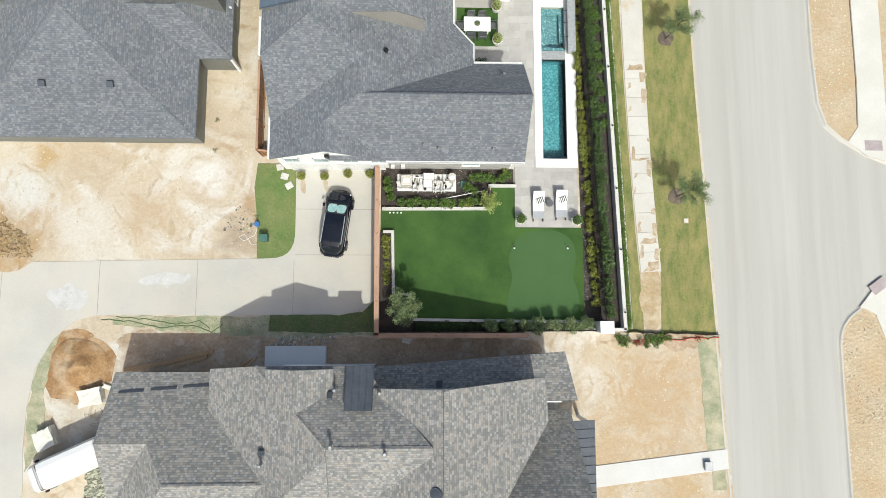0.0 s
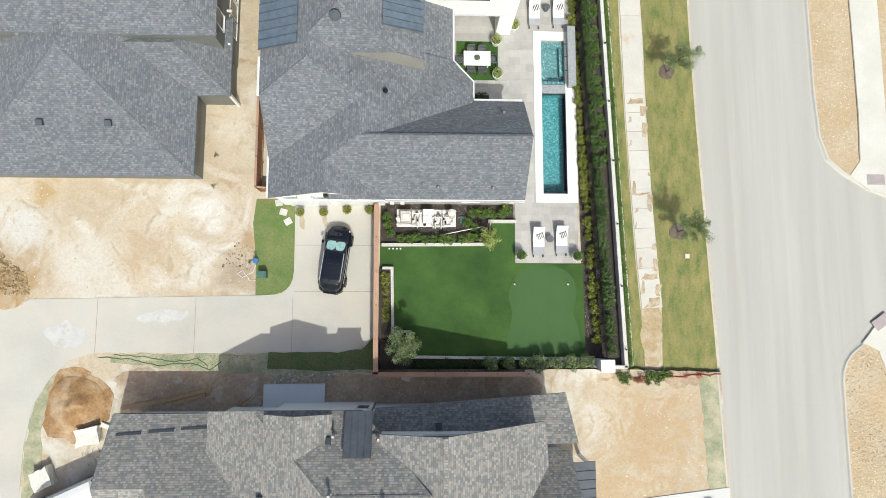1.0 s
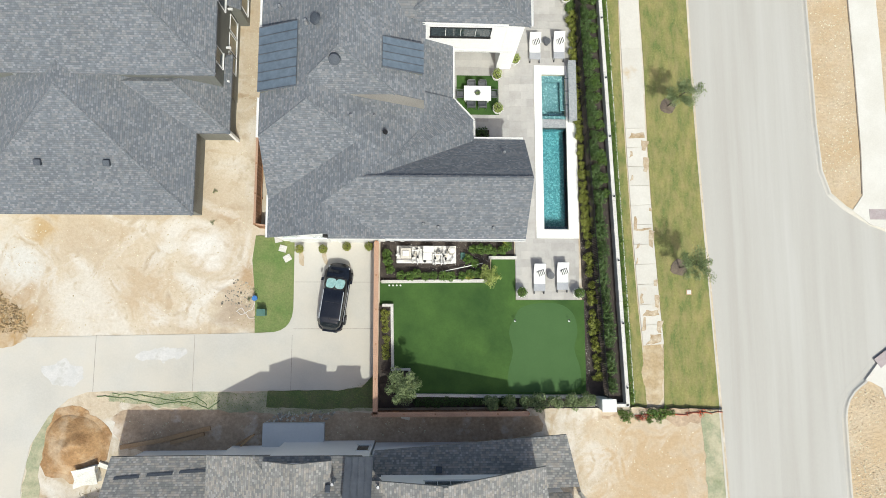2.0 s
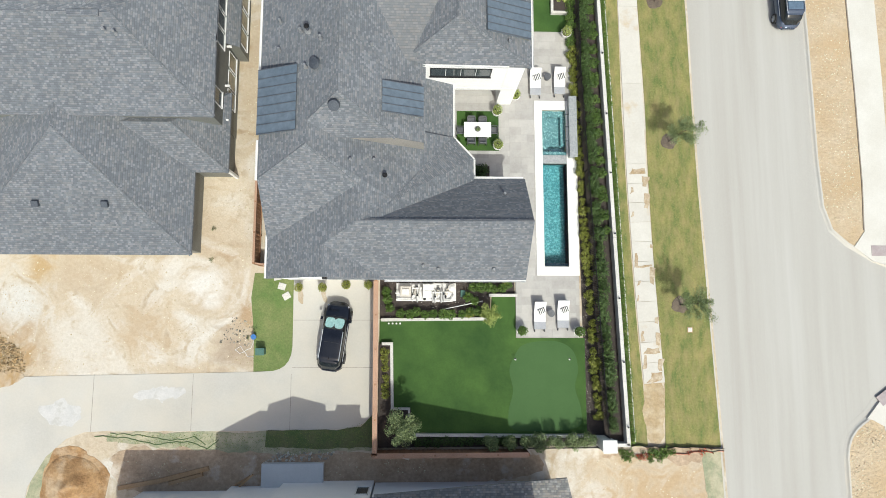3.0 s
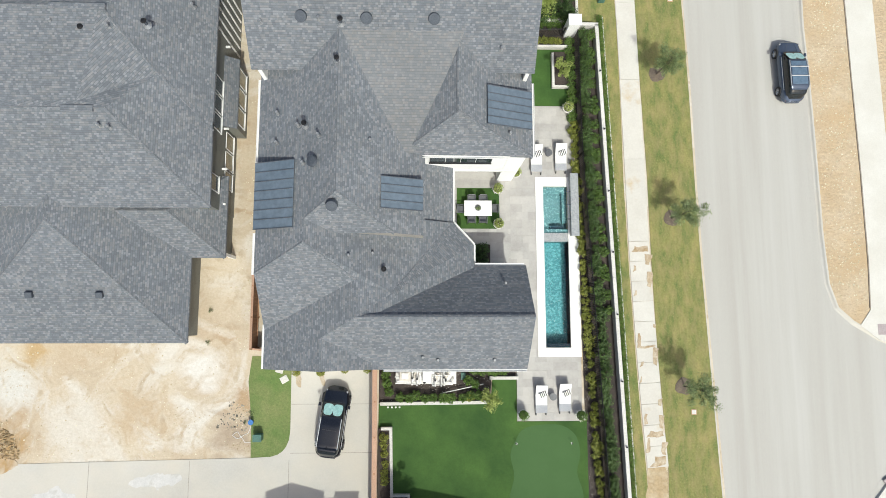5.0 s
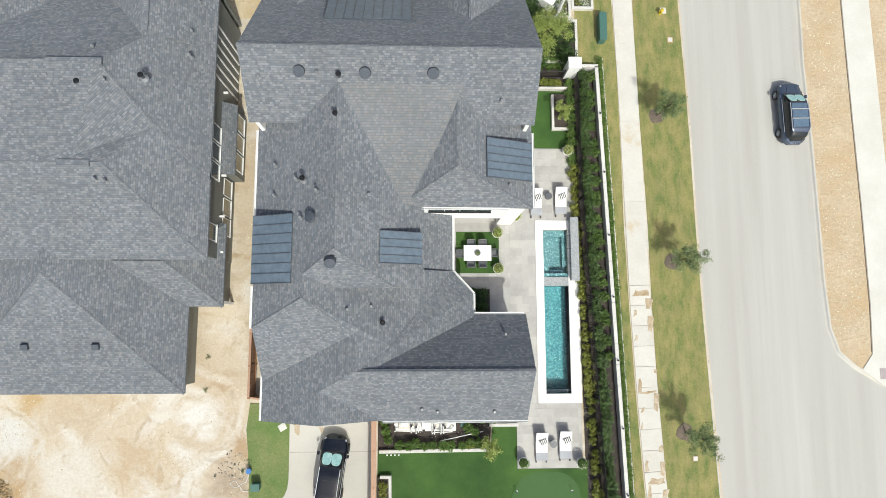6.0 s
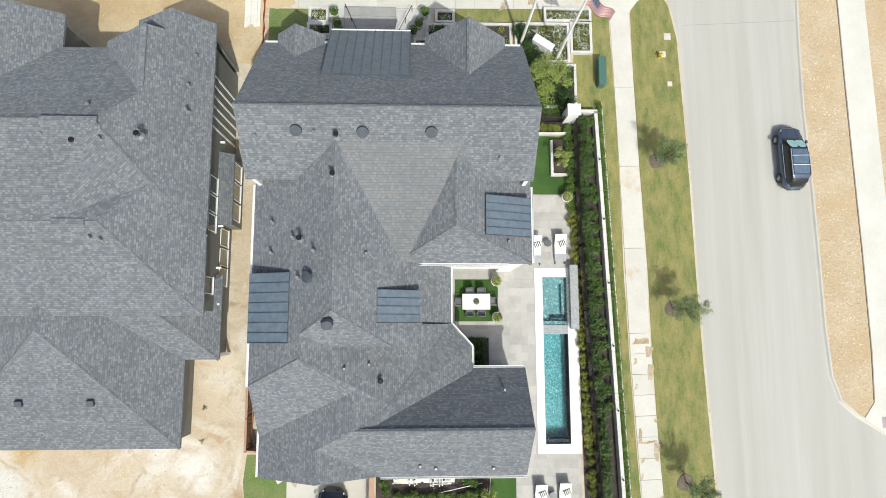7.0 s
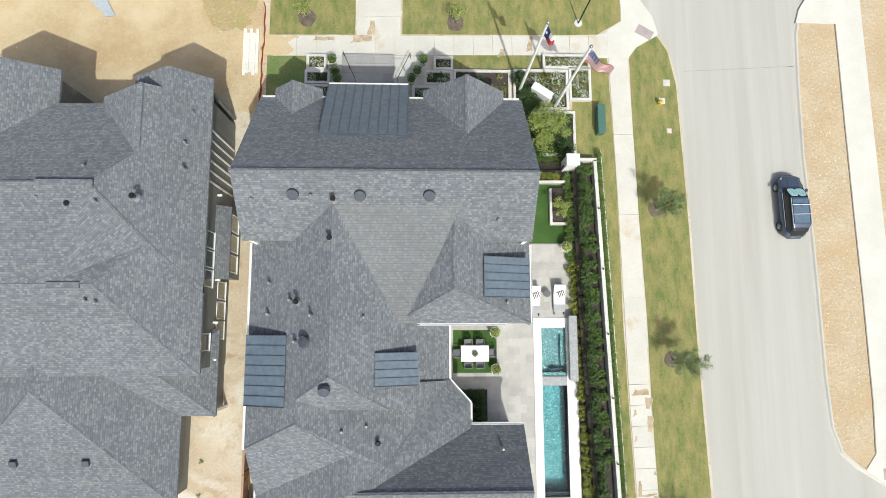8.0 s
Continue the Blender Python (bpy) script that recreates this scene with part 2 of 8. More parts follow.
def box(bm, x0, y0, z0, x1, y1, z1, bevel=0.0):
    r = bmesh.ops.create_cube(bm, size=1)["verts"]
    for v in r:
        v.co = (x0 if v.co.x < 0 else x1, y0 if v.co.y < 0 else y1, z0 if v.co.z < 0 else z1)
    if bevel:
        es = {e for v in r for e in v.link_edges}
        bmesh.ops.bevel(bm, geom=list(es), offset=bevel, segments=2, affect="EDGES", profile=0.5)
    return bm


def boxed(*a, bevel=0.0):
    return box(bmesh.new(), *a, bevel=bevel)


def prism(pts, z0, z1, bm=None):
    """A slab with a given outline."""
    bm = bm or bmesh.new()
    lo = [bm.verts.new((x, y, z0)) for x, y in pts]
    hi = [bm.verts.new((x, y, z1)) for x, y in pts]
    k = len(pts)
    area = sum(pts[i][0] * pts[(i + 1) % k][1] - pts[(i + 1) % k][0] * pts[i][1] for i in range(k))
    if area < 0:
        lo, hi = lo[::-1], hi[::-1]
    bm.faces.new(hi)
    bm.faces.new(lo[::-1])
    for i in range(k):
        bm.faces.new((lo[i], lo[(i + 1) % k], hi[(i + 1) % k], hi[i]))
    return bm


def sheet(faces, thick=0.2, bm=None):
    """A roof of plane faces with a thickness downwards."""
    bm = bm or bmesh.new()
    top, low = {}, {}
    for f in faces:
        for p in f:
            k = tuple(round(c, 4) for c in p)
            if k not in top:
                top[k] = bm.verts.new(p)
                low[k] = bm.verts.new((p[0], p[1], p[2] - thick))
    edges = {}
    for f in faces:
        ks = [tuple(round(c, 4) for c in p) for p in f]
        a = sum(ks[i][0] * ks[(i + 1) % len(ks)][1] - ks[(i + 1) % len(ks)][0] * ks[i][1] for i in range(len(ks)))
        if a < 0:
            ks = ks[::-1]
        bm.faces.new([top[k] for k in ks])
        bm.faces.new([low[k] for k in ks[::-1]])
        for i in range(len(ks)):
            edges[(ks[i], ks[(i + 1) % len(ks)])] = 1
    for a, b in edges:
        if (b, a) not in edges:
            bm.faces.new((top[a], low[a], low[b], top[b]))
    return bm


def rod(bm, a, b, r, seg=8, r2=None):
    a, b = Vector(a), Vector(b)
    m = Matrix.Translation((a + b) / 2) @ (b - a).to_track_quat("Z", "Y").to_matrix().to_4x4()
    bmesh.ops.create_cone(bm, cap_ends=True, segments=seg, radius1=r, radius2=r if r2 is None else r2, depth=(b - a).length, matrix=m)
    return bm


def roof_mass(axis, lo, hi, ridge, sides, zr, hips=(0, 0)):
    """Faces of a roof. lo, hi: its ends along the ridge; ridge: the ridge's place across;
    sides: ((place, height) of one eave, (place, height) of the other); hips: how far the ridge stops short of each end."""
    def P(a, c, z):
        return (a, c, z) if axis == "x" else (c, a, z)
    (c0, z0), (c1, z1) = sides
    r0, r1 = P(lo + hips[0], ridge, zr), P(hi - hips[1], ridge, zr)
    a0, a1, b0, b1 = P(lo, c0, z0), P(hi, c0, z0), P(lo, c1, z1), P(hi, c1, z1)
    faces = [(a0, a1, r1, r0), (b0, b1, r1, r0)]
    if hips[0]:
        faces.append((a0, b0, r0))
    if hips[1]:
        faces.append((a1, b1, r1))
    return faces


def gable_face(axis, at, c0, z0, c1, z1, ridge, zr, t, z_low):
    """A wall under a gable, t thick, from z_low up to the rafters."""
    bm = bmesh.new()
    k = 0.22
    prof = [(c0, z_low), (c1, z_low), (c1, z1 - k), (ridge, zr - k), (c0, z0 - k)]
    rows = []
    for s in (at, at + t):
        rows.append([bm.verts.new((s, c, z) if axis == "x" else (c, s, z)) for c, z in prof])
    bm.faces.new(rows[0])
    bm.faces.new(rows[1][::-1])
    for i in range(5):
        bm.faces.new((rows[0][i], rows[1][i], rows[1][(i + 1) % 5], rows[0][(i + 1) % 5]))
    bmesh.ops.recalc_face_normals(bm, faces=bm.faces)
    return bm


def seam_roof(house, p0, p1, q1, q0, pitch, seam_mat, rib_mat=None, thick=0.14):
    """A standing-seam roof: high edge p0-p1, low edge q0-q1; seams run from high to low."""
    r = part("metal_roof", sheet([(p0, p1, q1, q0)], thick), seam_mat, house, "standing-seam metal roof")
    p0, p1, q0, q1 = map(Vector, (p0, p1, q0, q1))
    k = max(2, round((p1 - p0).length / pitch))
    for i in range(k + 1):
        a, b = p0.lerp(p1, i / k), q0.lerp(q1, i / k)
        side = (p1 - p0).normalized() * 0.018
        bm = bmesh.new()
        vs = [bm.verts.new(c) for c in (a - side, a + side, b + side, b - side)]
        us = [bm.verts.new(v.co + Vector((0, 0, 0.05))) for v in vs]
        bm.faces.new(us)
        for j in range(4):
            bm.faces.new((vs[j], vs[(j + 1) % 4], us[(j + 1) % 4], us[j]))
        bmesh.ops.recalc_face_normals(bm, faces=bm.faces)
        part("seam", bm, rib_mat or DARK_METAL, r)
    return r


def rough_outline(pts, amp=0.25, step=0.4):
    """An outline with an uneven, natural edge."""
    out = []
    for (x0, y0), (x1, y1) in zip(pts, pts[1:] + pts[:1]):
        k = max(1, int(math.hypot(x1 - x0, y1 - y0) / step))
        for i in range(k):
            x, y = x0 + (x1 - x0) * i / k, y0 + (y1 - y0) * i / k
            out.append((x + amp * noise.noise((x * 1.3, y * 1.3, 0)) + amp * 0.5 * noise.noise((x * 4, y * 4, 4)), y + amp * noise.noise((x * 1.3, y * 1.3, 9)) + amp * 0.5 * noise.noise((x * 4, y * 4, 7))))
    return out


def blob_outline(pts, n=6):
    """Rounds an outline: Catmull-Rom through the points."""
    out, k = [], len(pts)
    for i in range(k):
        p = [Vector(pts[(i + d) % k]).to_2d() for d in (-1, 0, 1, 2)]
        for j in range(n):
            t = j / n
            q = 0.5 * ((2 * p[1]) + (p[2] - p[0]) * t + (2 * p[0] - 5 * p[1] + 4 * p[2] - p[3]) * t * t + (3 * p[1] - p[0] - 3 * p[2] + p[3]) * t ** 3)
            out.append((q.x, q.y))
    return out


# ---- ground, roads and paving ----
structure("ground", prism([(-900, -900), (900, -900), (900, 900), (-900, 900)], -3.0, -2.0), DIRT, "bare sandy building land reaching to the horizon")
KERB_W = [(25.0, -900), (23.1, -60), (22.75, -13.4), (22.48, -9.3), (22.2, -1.1), (21.98, 4.8), (21.7, 10.9), (21.4, 17.6), (21.22, 24), (21.12, 31.4), (20.95, 36), (20.8, 40.5), (20.72, 42.8), (20.2, 45.6), (19.3, 47.2), (18.0, 48.4), (16.6, 49.6), (15.5, 52), (15.2, 70), (15.2, 900)]
KERB_E = [(34, -900), (32.0, -60), (31.32, -13.5), (31.28, -6), (31.3, -2.4), (31.42, -1.6), (31.7, -0.9), (32.15, -0.3), (32.6, 0.08), (33.1, 0.42), (33.6, 0.95), (34.1, 1.55), (34.7, 2.1), (35.5, 2.5), (900, 8.0)]
KERB_N = [(900, 16.0), (36.1, 11.5), (34.6, 12.1), (32.6, 13.3), (31.4, 14.4), (30.8, 16.3), (30.6, 20), (30.57, 25), (30.5, 30.6), (30.3, 37), (30.38, 43), (30.55, 47.3), (31.0, 49.2), (32.2, 51), (33.4, 53), (33.8, 70), (33.8, 900)]
structure("road", prism(KERB_W + [(900, 900), (900, -900)], -0.6, -0.12), ROAD, "pale broomed concrete street with a side street")
structure("ground_lot", prism([(10.2, -900), (10.2, 11.58), (9.28, 11.58), (9.28, 23.68), (10.2, 23.68), (10.2, 900), (-900, 900), (-900, -900)], -2.2, 0.0), DIRT, "bare sandy soil of the building lots")
structure("ground_lot_side", prism(KERB_W + [(10.2, 900), (10.2, 23.68), (11.12, 23.68), (11.12, 11.58), (10.2, 11.58), (10.2, -900)], -2.2, 0.0), DIRT, "bare sandy soil of the building lots")
structure("ground_verge", prism([(x + 0.19, y - 0.1) for x, y in KERB_E] + [(900, -900)], -0.5, -0.01), STRIPGRAVEL, "gravelly soil beyond the street")
structure("ground_far_verge", prism([(x + 0.19, y + 0.1) for x, y in KERB_N] + [(900, 900)], -0.5, -0.01), STRIPGRAVEL, "gravelly soil beyond the street")


def ribbon(line, w, z0, z1, side=1):
    """A band of width w along one side of a line."""
    out = []
    for i, p in enumerate(line):
        a, b = Vector(line[max(i - 1, 0)]), Vector(line[min(i + 1, len(line) - 1)])
        d = (b - a).normalized()
        out.append((p[0] - side * d.y * w, p[1] + side * d.x * w))
    bm = bmesh.new()
    rows = [[bm.verts.new((p[0], p[1], z)) for p in pts] for pts, z in ((line, z0), (line, z1), (out, z1), (out, z0))]
    for i in range(len(line) - 1):
        for a, b in ((0, 1), (1, 2), (2, 3)):
            bm.faces.new((rows[a][i], rows[a][i + 1], rows[b][i + 1], rows[b][i]))
    bmesh.ops.recalc_face_normals(bm, faces=bm.faces)
    return bm


def kerb(line, side):
    """A rolled kerb: a sloping face, a flat top and a back."""
    def shifted(w):
        out = []
        for i, p in enumerate(line):
            a, b = Vector(line[max(i - 1, 0)]), Vector(line[min(i + 1, len(line) - 1)])
            d = (b - a).normalized()
            out.append((p[0] - side * d.y * w, p[1] + side * d.x * w))
        return out
    bm = bmesh.new()
    rows = [[bm.verts.new((*p, z)) for p in shifted(w)] for w, z in ((-0.06, -0.2), (-0.06, -0.115), (0.06, -0.07), (0.16, 0.02), (0.28, 0.03), (0.30, -0.2))]
    for i in range(len(line) - 1):
        for a in range(5):
            bm.faces.new((rows[a][i], rows[a][i + 1], rows[a + 1][i + 1], rows[a + 1][i]))
    bmesh.ops.recalc_face_normals(bm, faces=bm.faces)
    return bm


for nm, ln in (("kerb_west", KERB_W), ("kerb_east", KERB_E), ("kerb_north", KERB_N)):
    structure(nm, kerb(ln, 1 if nm == "kerb_west" else -1), CONCRETE, "poured concrete kerb along the street")
    structure(nm.replace("kerb", "gutter"), ribbon(ln, 0.42, -0.2, -0.115, -1 if nm == "kerb_west" else 1), ROAD, "concrete gutter pan at the kerb")

DRIVE = [(-60, 3.3), (-30.2, 3.56), (-23.1, 3.7), (-11.7, 3.9), (-10.55, 3.97), (-10.1, 4.1), (-9.75, 4.32), (-9.48, 4.65), (-9.3, 5.1), (-9.22, 5.7), (-9.25, 10.8), (-3.35, 10.8), (-3.3, 1.4), (-3.45, 0.75), (-3.9, 0.29), (-4.7, -0.05), (-5.9, -0.16), (-14, -0.24), (-22, -0.16), (-23.6, -0.25), (-24.8, -0.7), (-26.1, -1.9), (-27.2, -3.9), (-27.6, -6.6), (-27.66, -9.7), (-27.5, -11.6), (-27.3, -30), (-60, -30)]
structure("road_alley", prism(DRIVE, -0.1, 0.03), CONCRETE, "pale concrete alley and driveway")
PATCH = basic("worn_concrete", (0.47, 0.465, 0.45), (0.54, 0.53, 0.51), 1.6, 9, 0.85, 0.3, third=((0.40, 0.385, 0.355), 1.2, 0.58), fade=0.88)
RUST = basic("rusty_stain", (0.44, 0.35, 0.235), (0.48, 0.42, 0.33), 2.0, 12, 0.85, 0.1)
JOINT = basic("joint_filler", (0.30, 0.28, 0.25), (0.38, 0.36, 0.32), 1, 9, 0.9, 0.2)
for x in (-23.15, -16.2, -9.25, -30.0):
    structure("joint_alley", boxed(x - 0.02, -0.2, 0.02, x + 0.02, 3.75, 0.034), JOINT, "saw-cut joint in the concrete")
for y in (4.2, 7.6):
    structure("joint_drive", boxed(-9.2, y - 0.02, 0.02, -3.32, y + 0.02, 0.034), JOINT, "saw-cut joint in the concrete")
for y in (-52, -46.5, -41, -35.5, -30, -24.5, -19, -13.5, -8, -2.5, 3, 8.5, 14, 19.5, 25, 30.5, 36, 48):
    structure("joint_road", boxed(21.9 if y > 10 else 22.8, y - 0.015, -0.13, 30.1 if y > 14 else 31.0, y + 0.015, -0.116), ROAD, "contraction joint across the street")
for y, m in ((44.3, JOINT),):
    structure("joint_road", prism([(21.3, y - 0.31), (30.6, y + 0.27), (30.6, y + 0.31), (21.3, y - 0.27)], -0.13, -0.115), m, "tarred joint across the street")
structure("joint_road_long", boxed(26.2, -60, -0.13, 26.23, 70, -0.116), ROAD, "joint along the middle of the street")

for pts, lab in (([(-26.6, 1.5), (-25.4, 1.9), (-24.2, 1.5), (-23.9, 0.5), (-25.0, 0.15), (-26.4, 0.6)], "worn pale patch in the alley's concrete"), ([(-20.2, 2.6), (-17.4, 2.9), (-17.0, 2.2), (-19.6, 1.9)], "faint pale scrape on the alley's concrete")):
    structure("patch_alley", prism(rough_outline(blob_outline(pts, 4), 0.35, 0.15), -0.05, 0.0345), PATCH, lab)
structure("soil_alley", prism(rough_outline(blob_outline([(-34, 3.9), (-29.5, 3.95), (-28.0, 3.6), (-30.0, 2.7), (-34, 2.2)], 4), 0.35, 0.2), -0.05, 0.036), DIRT, "sandy soil spilt over the edge of the alley")
for pts in ([(-8.95, 9.75), (-8.6, 9.75), (-8.55, 8.8), (-8.85, 8.9)], [(-7.2, 9.7), (-6.85, 9.7), (-6.9, 8.9), (-7.15, 9.1)]):
    structure("stain_drive", prism(rough_outline(blob_outline(pts, 4), 0.12, 0.08), 0.0, 0.0335), RUST, "rusty water stain below a plant pot")

# lawns
GOLD_WALK = basic("tan_mud", (0.46, 0.36, 0.22), (0.38, 0.28, 0.155), 0.8, 5, 0.9, 0.4, third=((0.52, 0.45, 0.34), 0.9, 0.55), soft=0.2)
structure("lawn_verge", prism([(17.9, -1.55), (18.04, 3), (17.85, 6.5), (17.6, 11.3), (17.42, 17.6), (17.35, 24.4), (17.2, 29.2), (16.95, 36.3), (16.9, 45.1), (17.5, 45.9), (19.2, 46.9), (20.0, 45.6), (20.55, 42.8), (20.65, 40), (20.8, 36), (20.95, 31), (21.05, 24), (21.22, 17.6), (21.48, 10.9), (21.73, 4.8), (22.0, -1.6)], -0.1, 0.03), LAWN, "dry yellow-green lawn verge beside the street")
structure("lawn_strip", prism([(15.0, -1.5), (16.6, -1.5), (16.4, 3), (16.15, 6.5), (15.9, 11.7), (15.68, 17.5), (15.5, 24.4), (15.5, 29.2), (15.4, 36.3), (15.1, 45.0), (13.7, 45.0), (13.7, 36), (14.0, 30), (14.3, 20), (14.8, 8)], -0.1, 0.025), LAWN, "narrow lawn strip beside the sidewalk")
structure("lawn_side", prism([(-12.1, 11.0), (-10.2, 11.0), (-9.27, 10.5), (-9.22, 5.7), (-9.3, 5.1), (-9.48, 4.65), (-9.75, 4.32), (-10.1, 4.1), (-10.55, 3.97), (-11.95, 3.92), (-12.0, 6.5), (-12.3, 9.2)], -0.1, 0.05), LAWN_GREEN, "patch of green lawn beside the driveway")
structure("lawn_front", prism([(-11.6, 46.5), (-4.9, 46.6), (-4.9, 60), (-11.6, 60)], -0.1, 0.03), LAWN, "front lawn beyond the sidewalk")
structure("lawn_front_east", prism([(-1.2, 46.7), (12.0, 46.85), (14.4, 46.95), (16.3, 48.15), (16.3, 60), (-1.2, 60)], -0.1, 0.03), LAWN, "front lawn beyond the sidewalk")
structure("lawn_house", prism([(-11.7, 39.5), (-8.6, 39.5), (-8.6, 44.75), (-11.7, 44.75)], -0.1, 0.03), LAWN_GREEN, "green lawn at the front of the house")
structure("lawn_house_east", prism([(2.8, 43.9), (9.9, 43.9), (9.9, 45.1), (2.8, 45.0)], -0.1, 0.03), LAWN, "strip of lawn between planters and sidewalk")
structure("lawn_corner", prism([(12.2, 36.6), (13.9, 36.6), (13.8, 41.3), (12.2, 41.3)], -0.1, 0.022), LAWN, "dry lawn patch beside the front planters")
structure("bed_corner", prism([(7.0, 34.8), (12.2, 34.8), (12.2, 37.0), (7.0, 37.0)], -0.1, 0.03), MULCH, "bed of dark mulch beside the front planters")
structure("lawn_alley", prism(rough_outline([(-22, -0.3), (-14, -0.3), (-5.9, -0.25), (-4.2, 0.0), (-3.3, 0.8), (-3.3, -1.6), (-9, -1.9), (-14, -1.6), (-22, -0.9)], 0.22), -0.1, 0.02), LAWN_DUSTY, "thin young grass along the alley")
structure("lawn_alley_east", prism(rough_outline([(-10.9, -0.22), (-5.9, -0.2), (-4.2, 0.05), (-3.3, 0.85), (-3.3, -1.4), (-7, -1.5), (-11.0, -1.35)], 0.12), -0.1, 0.03), LAWN_SHADE, "dark-green grass along the alley, darkened for the house shade")
structure("lawn_southeast", prism(rough_outline([(20.6, -1.8), (22.0, -1.8), (22.3, -12.8), (21.2, -12.8), (20.9, -9)], 0.22), -0.1, 0.02), LAWN_DUSTY, "thin dusty grass along the kerb")
structure("lawn_west_edge", prism(rough_outline([(-27.0, -2.5), (-25.6, -1.4), (-26.2, -3), (-26.5, -6), (-26.2, -9), (-27.4, -11), (-27.5, -6.5)], 0.22), -0.1, 0.02), LAWN_DUSTY, "dusty grass along the alley's edge")
structure("soil_mud", prism(rough_outline(blob_outline([(-21.0, -1.5), (-14, -1.4), (-6, -1.5), (-3, -1.9), (7.5, -1.9), (8.0, -3.4), (-3, -4.6), (-12, -4.4), (-20.5, -4.2)], 4), 0.45), -0.1, 0.012), MUD, "wet brown soil between the house and the fence")
structure("soil_orange", prism(rough_outline(blob_outline([(-25.8, -1.3), (-23.5, -1.5), (-21.8, -3.0), (-22.1, -5.0), (-24, -6.3), (-26.2, -5.6), (-26.7, -3.6)], 5), 0.45), -0.1, 0.015), SOIL, "orange sandy soil dug from a trench")
structure("soil_patch", prism(rough_outline(blob_outline([(15.2, -1.9), (18.2, -1.4), (21.5, -1.7), (20.4, -2.6), (17, -2.4), (13.2, -2.2)], 4), 0.45), -0.1, 0.012), MUD, "strip of brown soil by the erosion fence")
structure("soil_walk", prism(rough_outline(blob_outline([(16.5, 3.0), (17.9, 3.0), (17.9, -0.9), (16.6, -0.9)], 4), 0.35), -0.1, 0.028), GOLD_WALK, "tan mud where the sidewalk stops")

# sidewalk slabs
def slab_path(name, line, w, step, z=0.05, label="pale concrete sidewalk slab"):
    """A path of separate slabs along a line."""
    top = tagged(new(name), "sidewalk of pale concrete slabs", "pavement", "", "structure")
    pts = [Vector(p) for p in line]
    tot = [0.0]
    for a, b in zip(pts, pts[1:]):
        tot.append(tot[-1] + (b - a).length)
    def at(s):
        for i in range(len(pts) - 1):
            if s <= tot[i + 1] + 1e-6:
                return pts[i].lerp(pts[i + 1], (s - tot[i]) / (tot[i + 1] - tot[i]))
        return pts[-1]
    k = round(tot[-1] / step)
    for i in range(k):
        a, b = at(i * tot[-1] / k + 0.012), at((i + 1) * tot[-1] / k - 0.012)
        d = (b - a).normalized()
        nrm = Vector((-d.y, d.x)) * w / 2
        zz = z + random.uniform(-0.006, 0.006)
        part("slab", prism([tuple(a - nrm), tuple(b - nrm), tuple(b + nrm), tuple(a + nrm)], -0.08, zz), WALK_VAR, top)
    return top


FRESH_CONCRETE = basic("fresh_concrete", (0.565, 0.56, 0.54), (0.525, 0.515, 0.49), 0.4, 10, 0.8, 0.1, fade=0.94)
WALK_VAR = basic("sidewalk_slab", (0.57, 0.55, 0.495), (0.52, 0.495, 0.44), 0.5, 8, 0.85, 0.12, third=((0.47, 0.38, 0.26), 0.4, 0.64), vary=0.05, fade=0.93)
slab_path("pavement_side", [(17.27, 3.0), (17.03, 6.5), (16.78, 11.5), (16.55, 17.5), (16.5, 19.5)], 1.55, 1.5)
slab_path("pavement_side_north", [(16.5, 19.5), (16.42, 24.4), (16.35, 29.2), (16.2, 36.3), (15.98, 45.05)], 1.55, 6.2)
STAIN = basic("dried_mud", (0.36, 0.26, 0.145), (0.54, 0.46, 0.345), 2.2, 9, 0.9, 0.3)


def stain(x0, y0, x1, y1):
    """A thin patch of dried mud along a slab's edge, with an uneven outline."""
    k = min(abs(x1 - x0), abs(y1 - y0))
    pts = rough_outline([(x0, y0), (x1, y0 + 0.3 * k), (x1, y1), (x0 + 0.5 * k, y1), (x0 + 0.4 * k, y1 - 0.5 * k)], 0.13, 0.12)
    structure("mud_stain", prism(pts, 0.03, 0.0605 + random.uniform(0, 0.003)), STAIN, "thin patch of dried brown mud on the sidewalk")


WALK_LINE = ((3.0, 17.27), (6.5, 17.03), (11.5, 16.78), (17.5, 16.55), (24.4, 16.42))


def walk_x(y):
    for (a, p), (b, q) in zip(WALK_LINE, WALK_LINE[1:]):
        if y <= b:
            return p + (q - p) * (y - a) / (b - a)
    return 16.4


# mud along the west edge (-1), the east edge (1) or across the slab (0): place and length
for y, s, ln in ((18.9, 0, 0.5), (18.1, 1, 0.9), (17.4, -1, 0.5), (16.6, 1, 1.1), (15.6, -1, 0.45), (13.2, 1, 0.3), (12.1, -1, 1.1), (11.6, 0, 0.2), (10.9, 1, 1.2), (10.4, -1, 0.4), (9.2, -1, 0.4), (7.6, 1, 0.5), (6.4, -1, 0.9), (6.2, 1, 1.0),
                 (5.3, 0, 0.5), (4.5, -1, 1.0), (4.3, 1, 0.9), (3.4, 0, 0.8)):
    c = walk_x(y)
    w = random.uniform(0.16, 0.34)
    if s:
        stain(c + s * 0.71, y - ln / 2, c + s * (0.71 - w), y + ln / 2)
    else:
        stain(c - 0.6, y - ln / 2, c + 0.62, y + ln / 2)
for a in ((-8.2, 46.0, -6.6, 46.4), (-5.3, 45.9, -3.6, 46.5), (-4.0, 46.5, -3.4, 47.8), (6.2, 44.9, 6.9, 45.6), (8.6, 45.3, 9.1, 46.6)):
    stain(*a)
slab_path("pavement_front", [(-11.0, 45.6), (15.2, 45.98)], 1.6, 1.55)
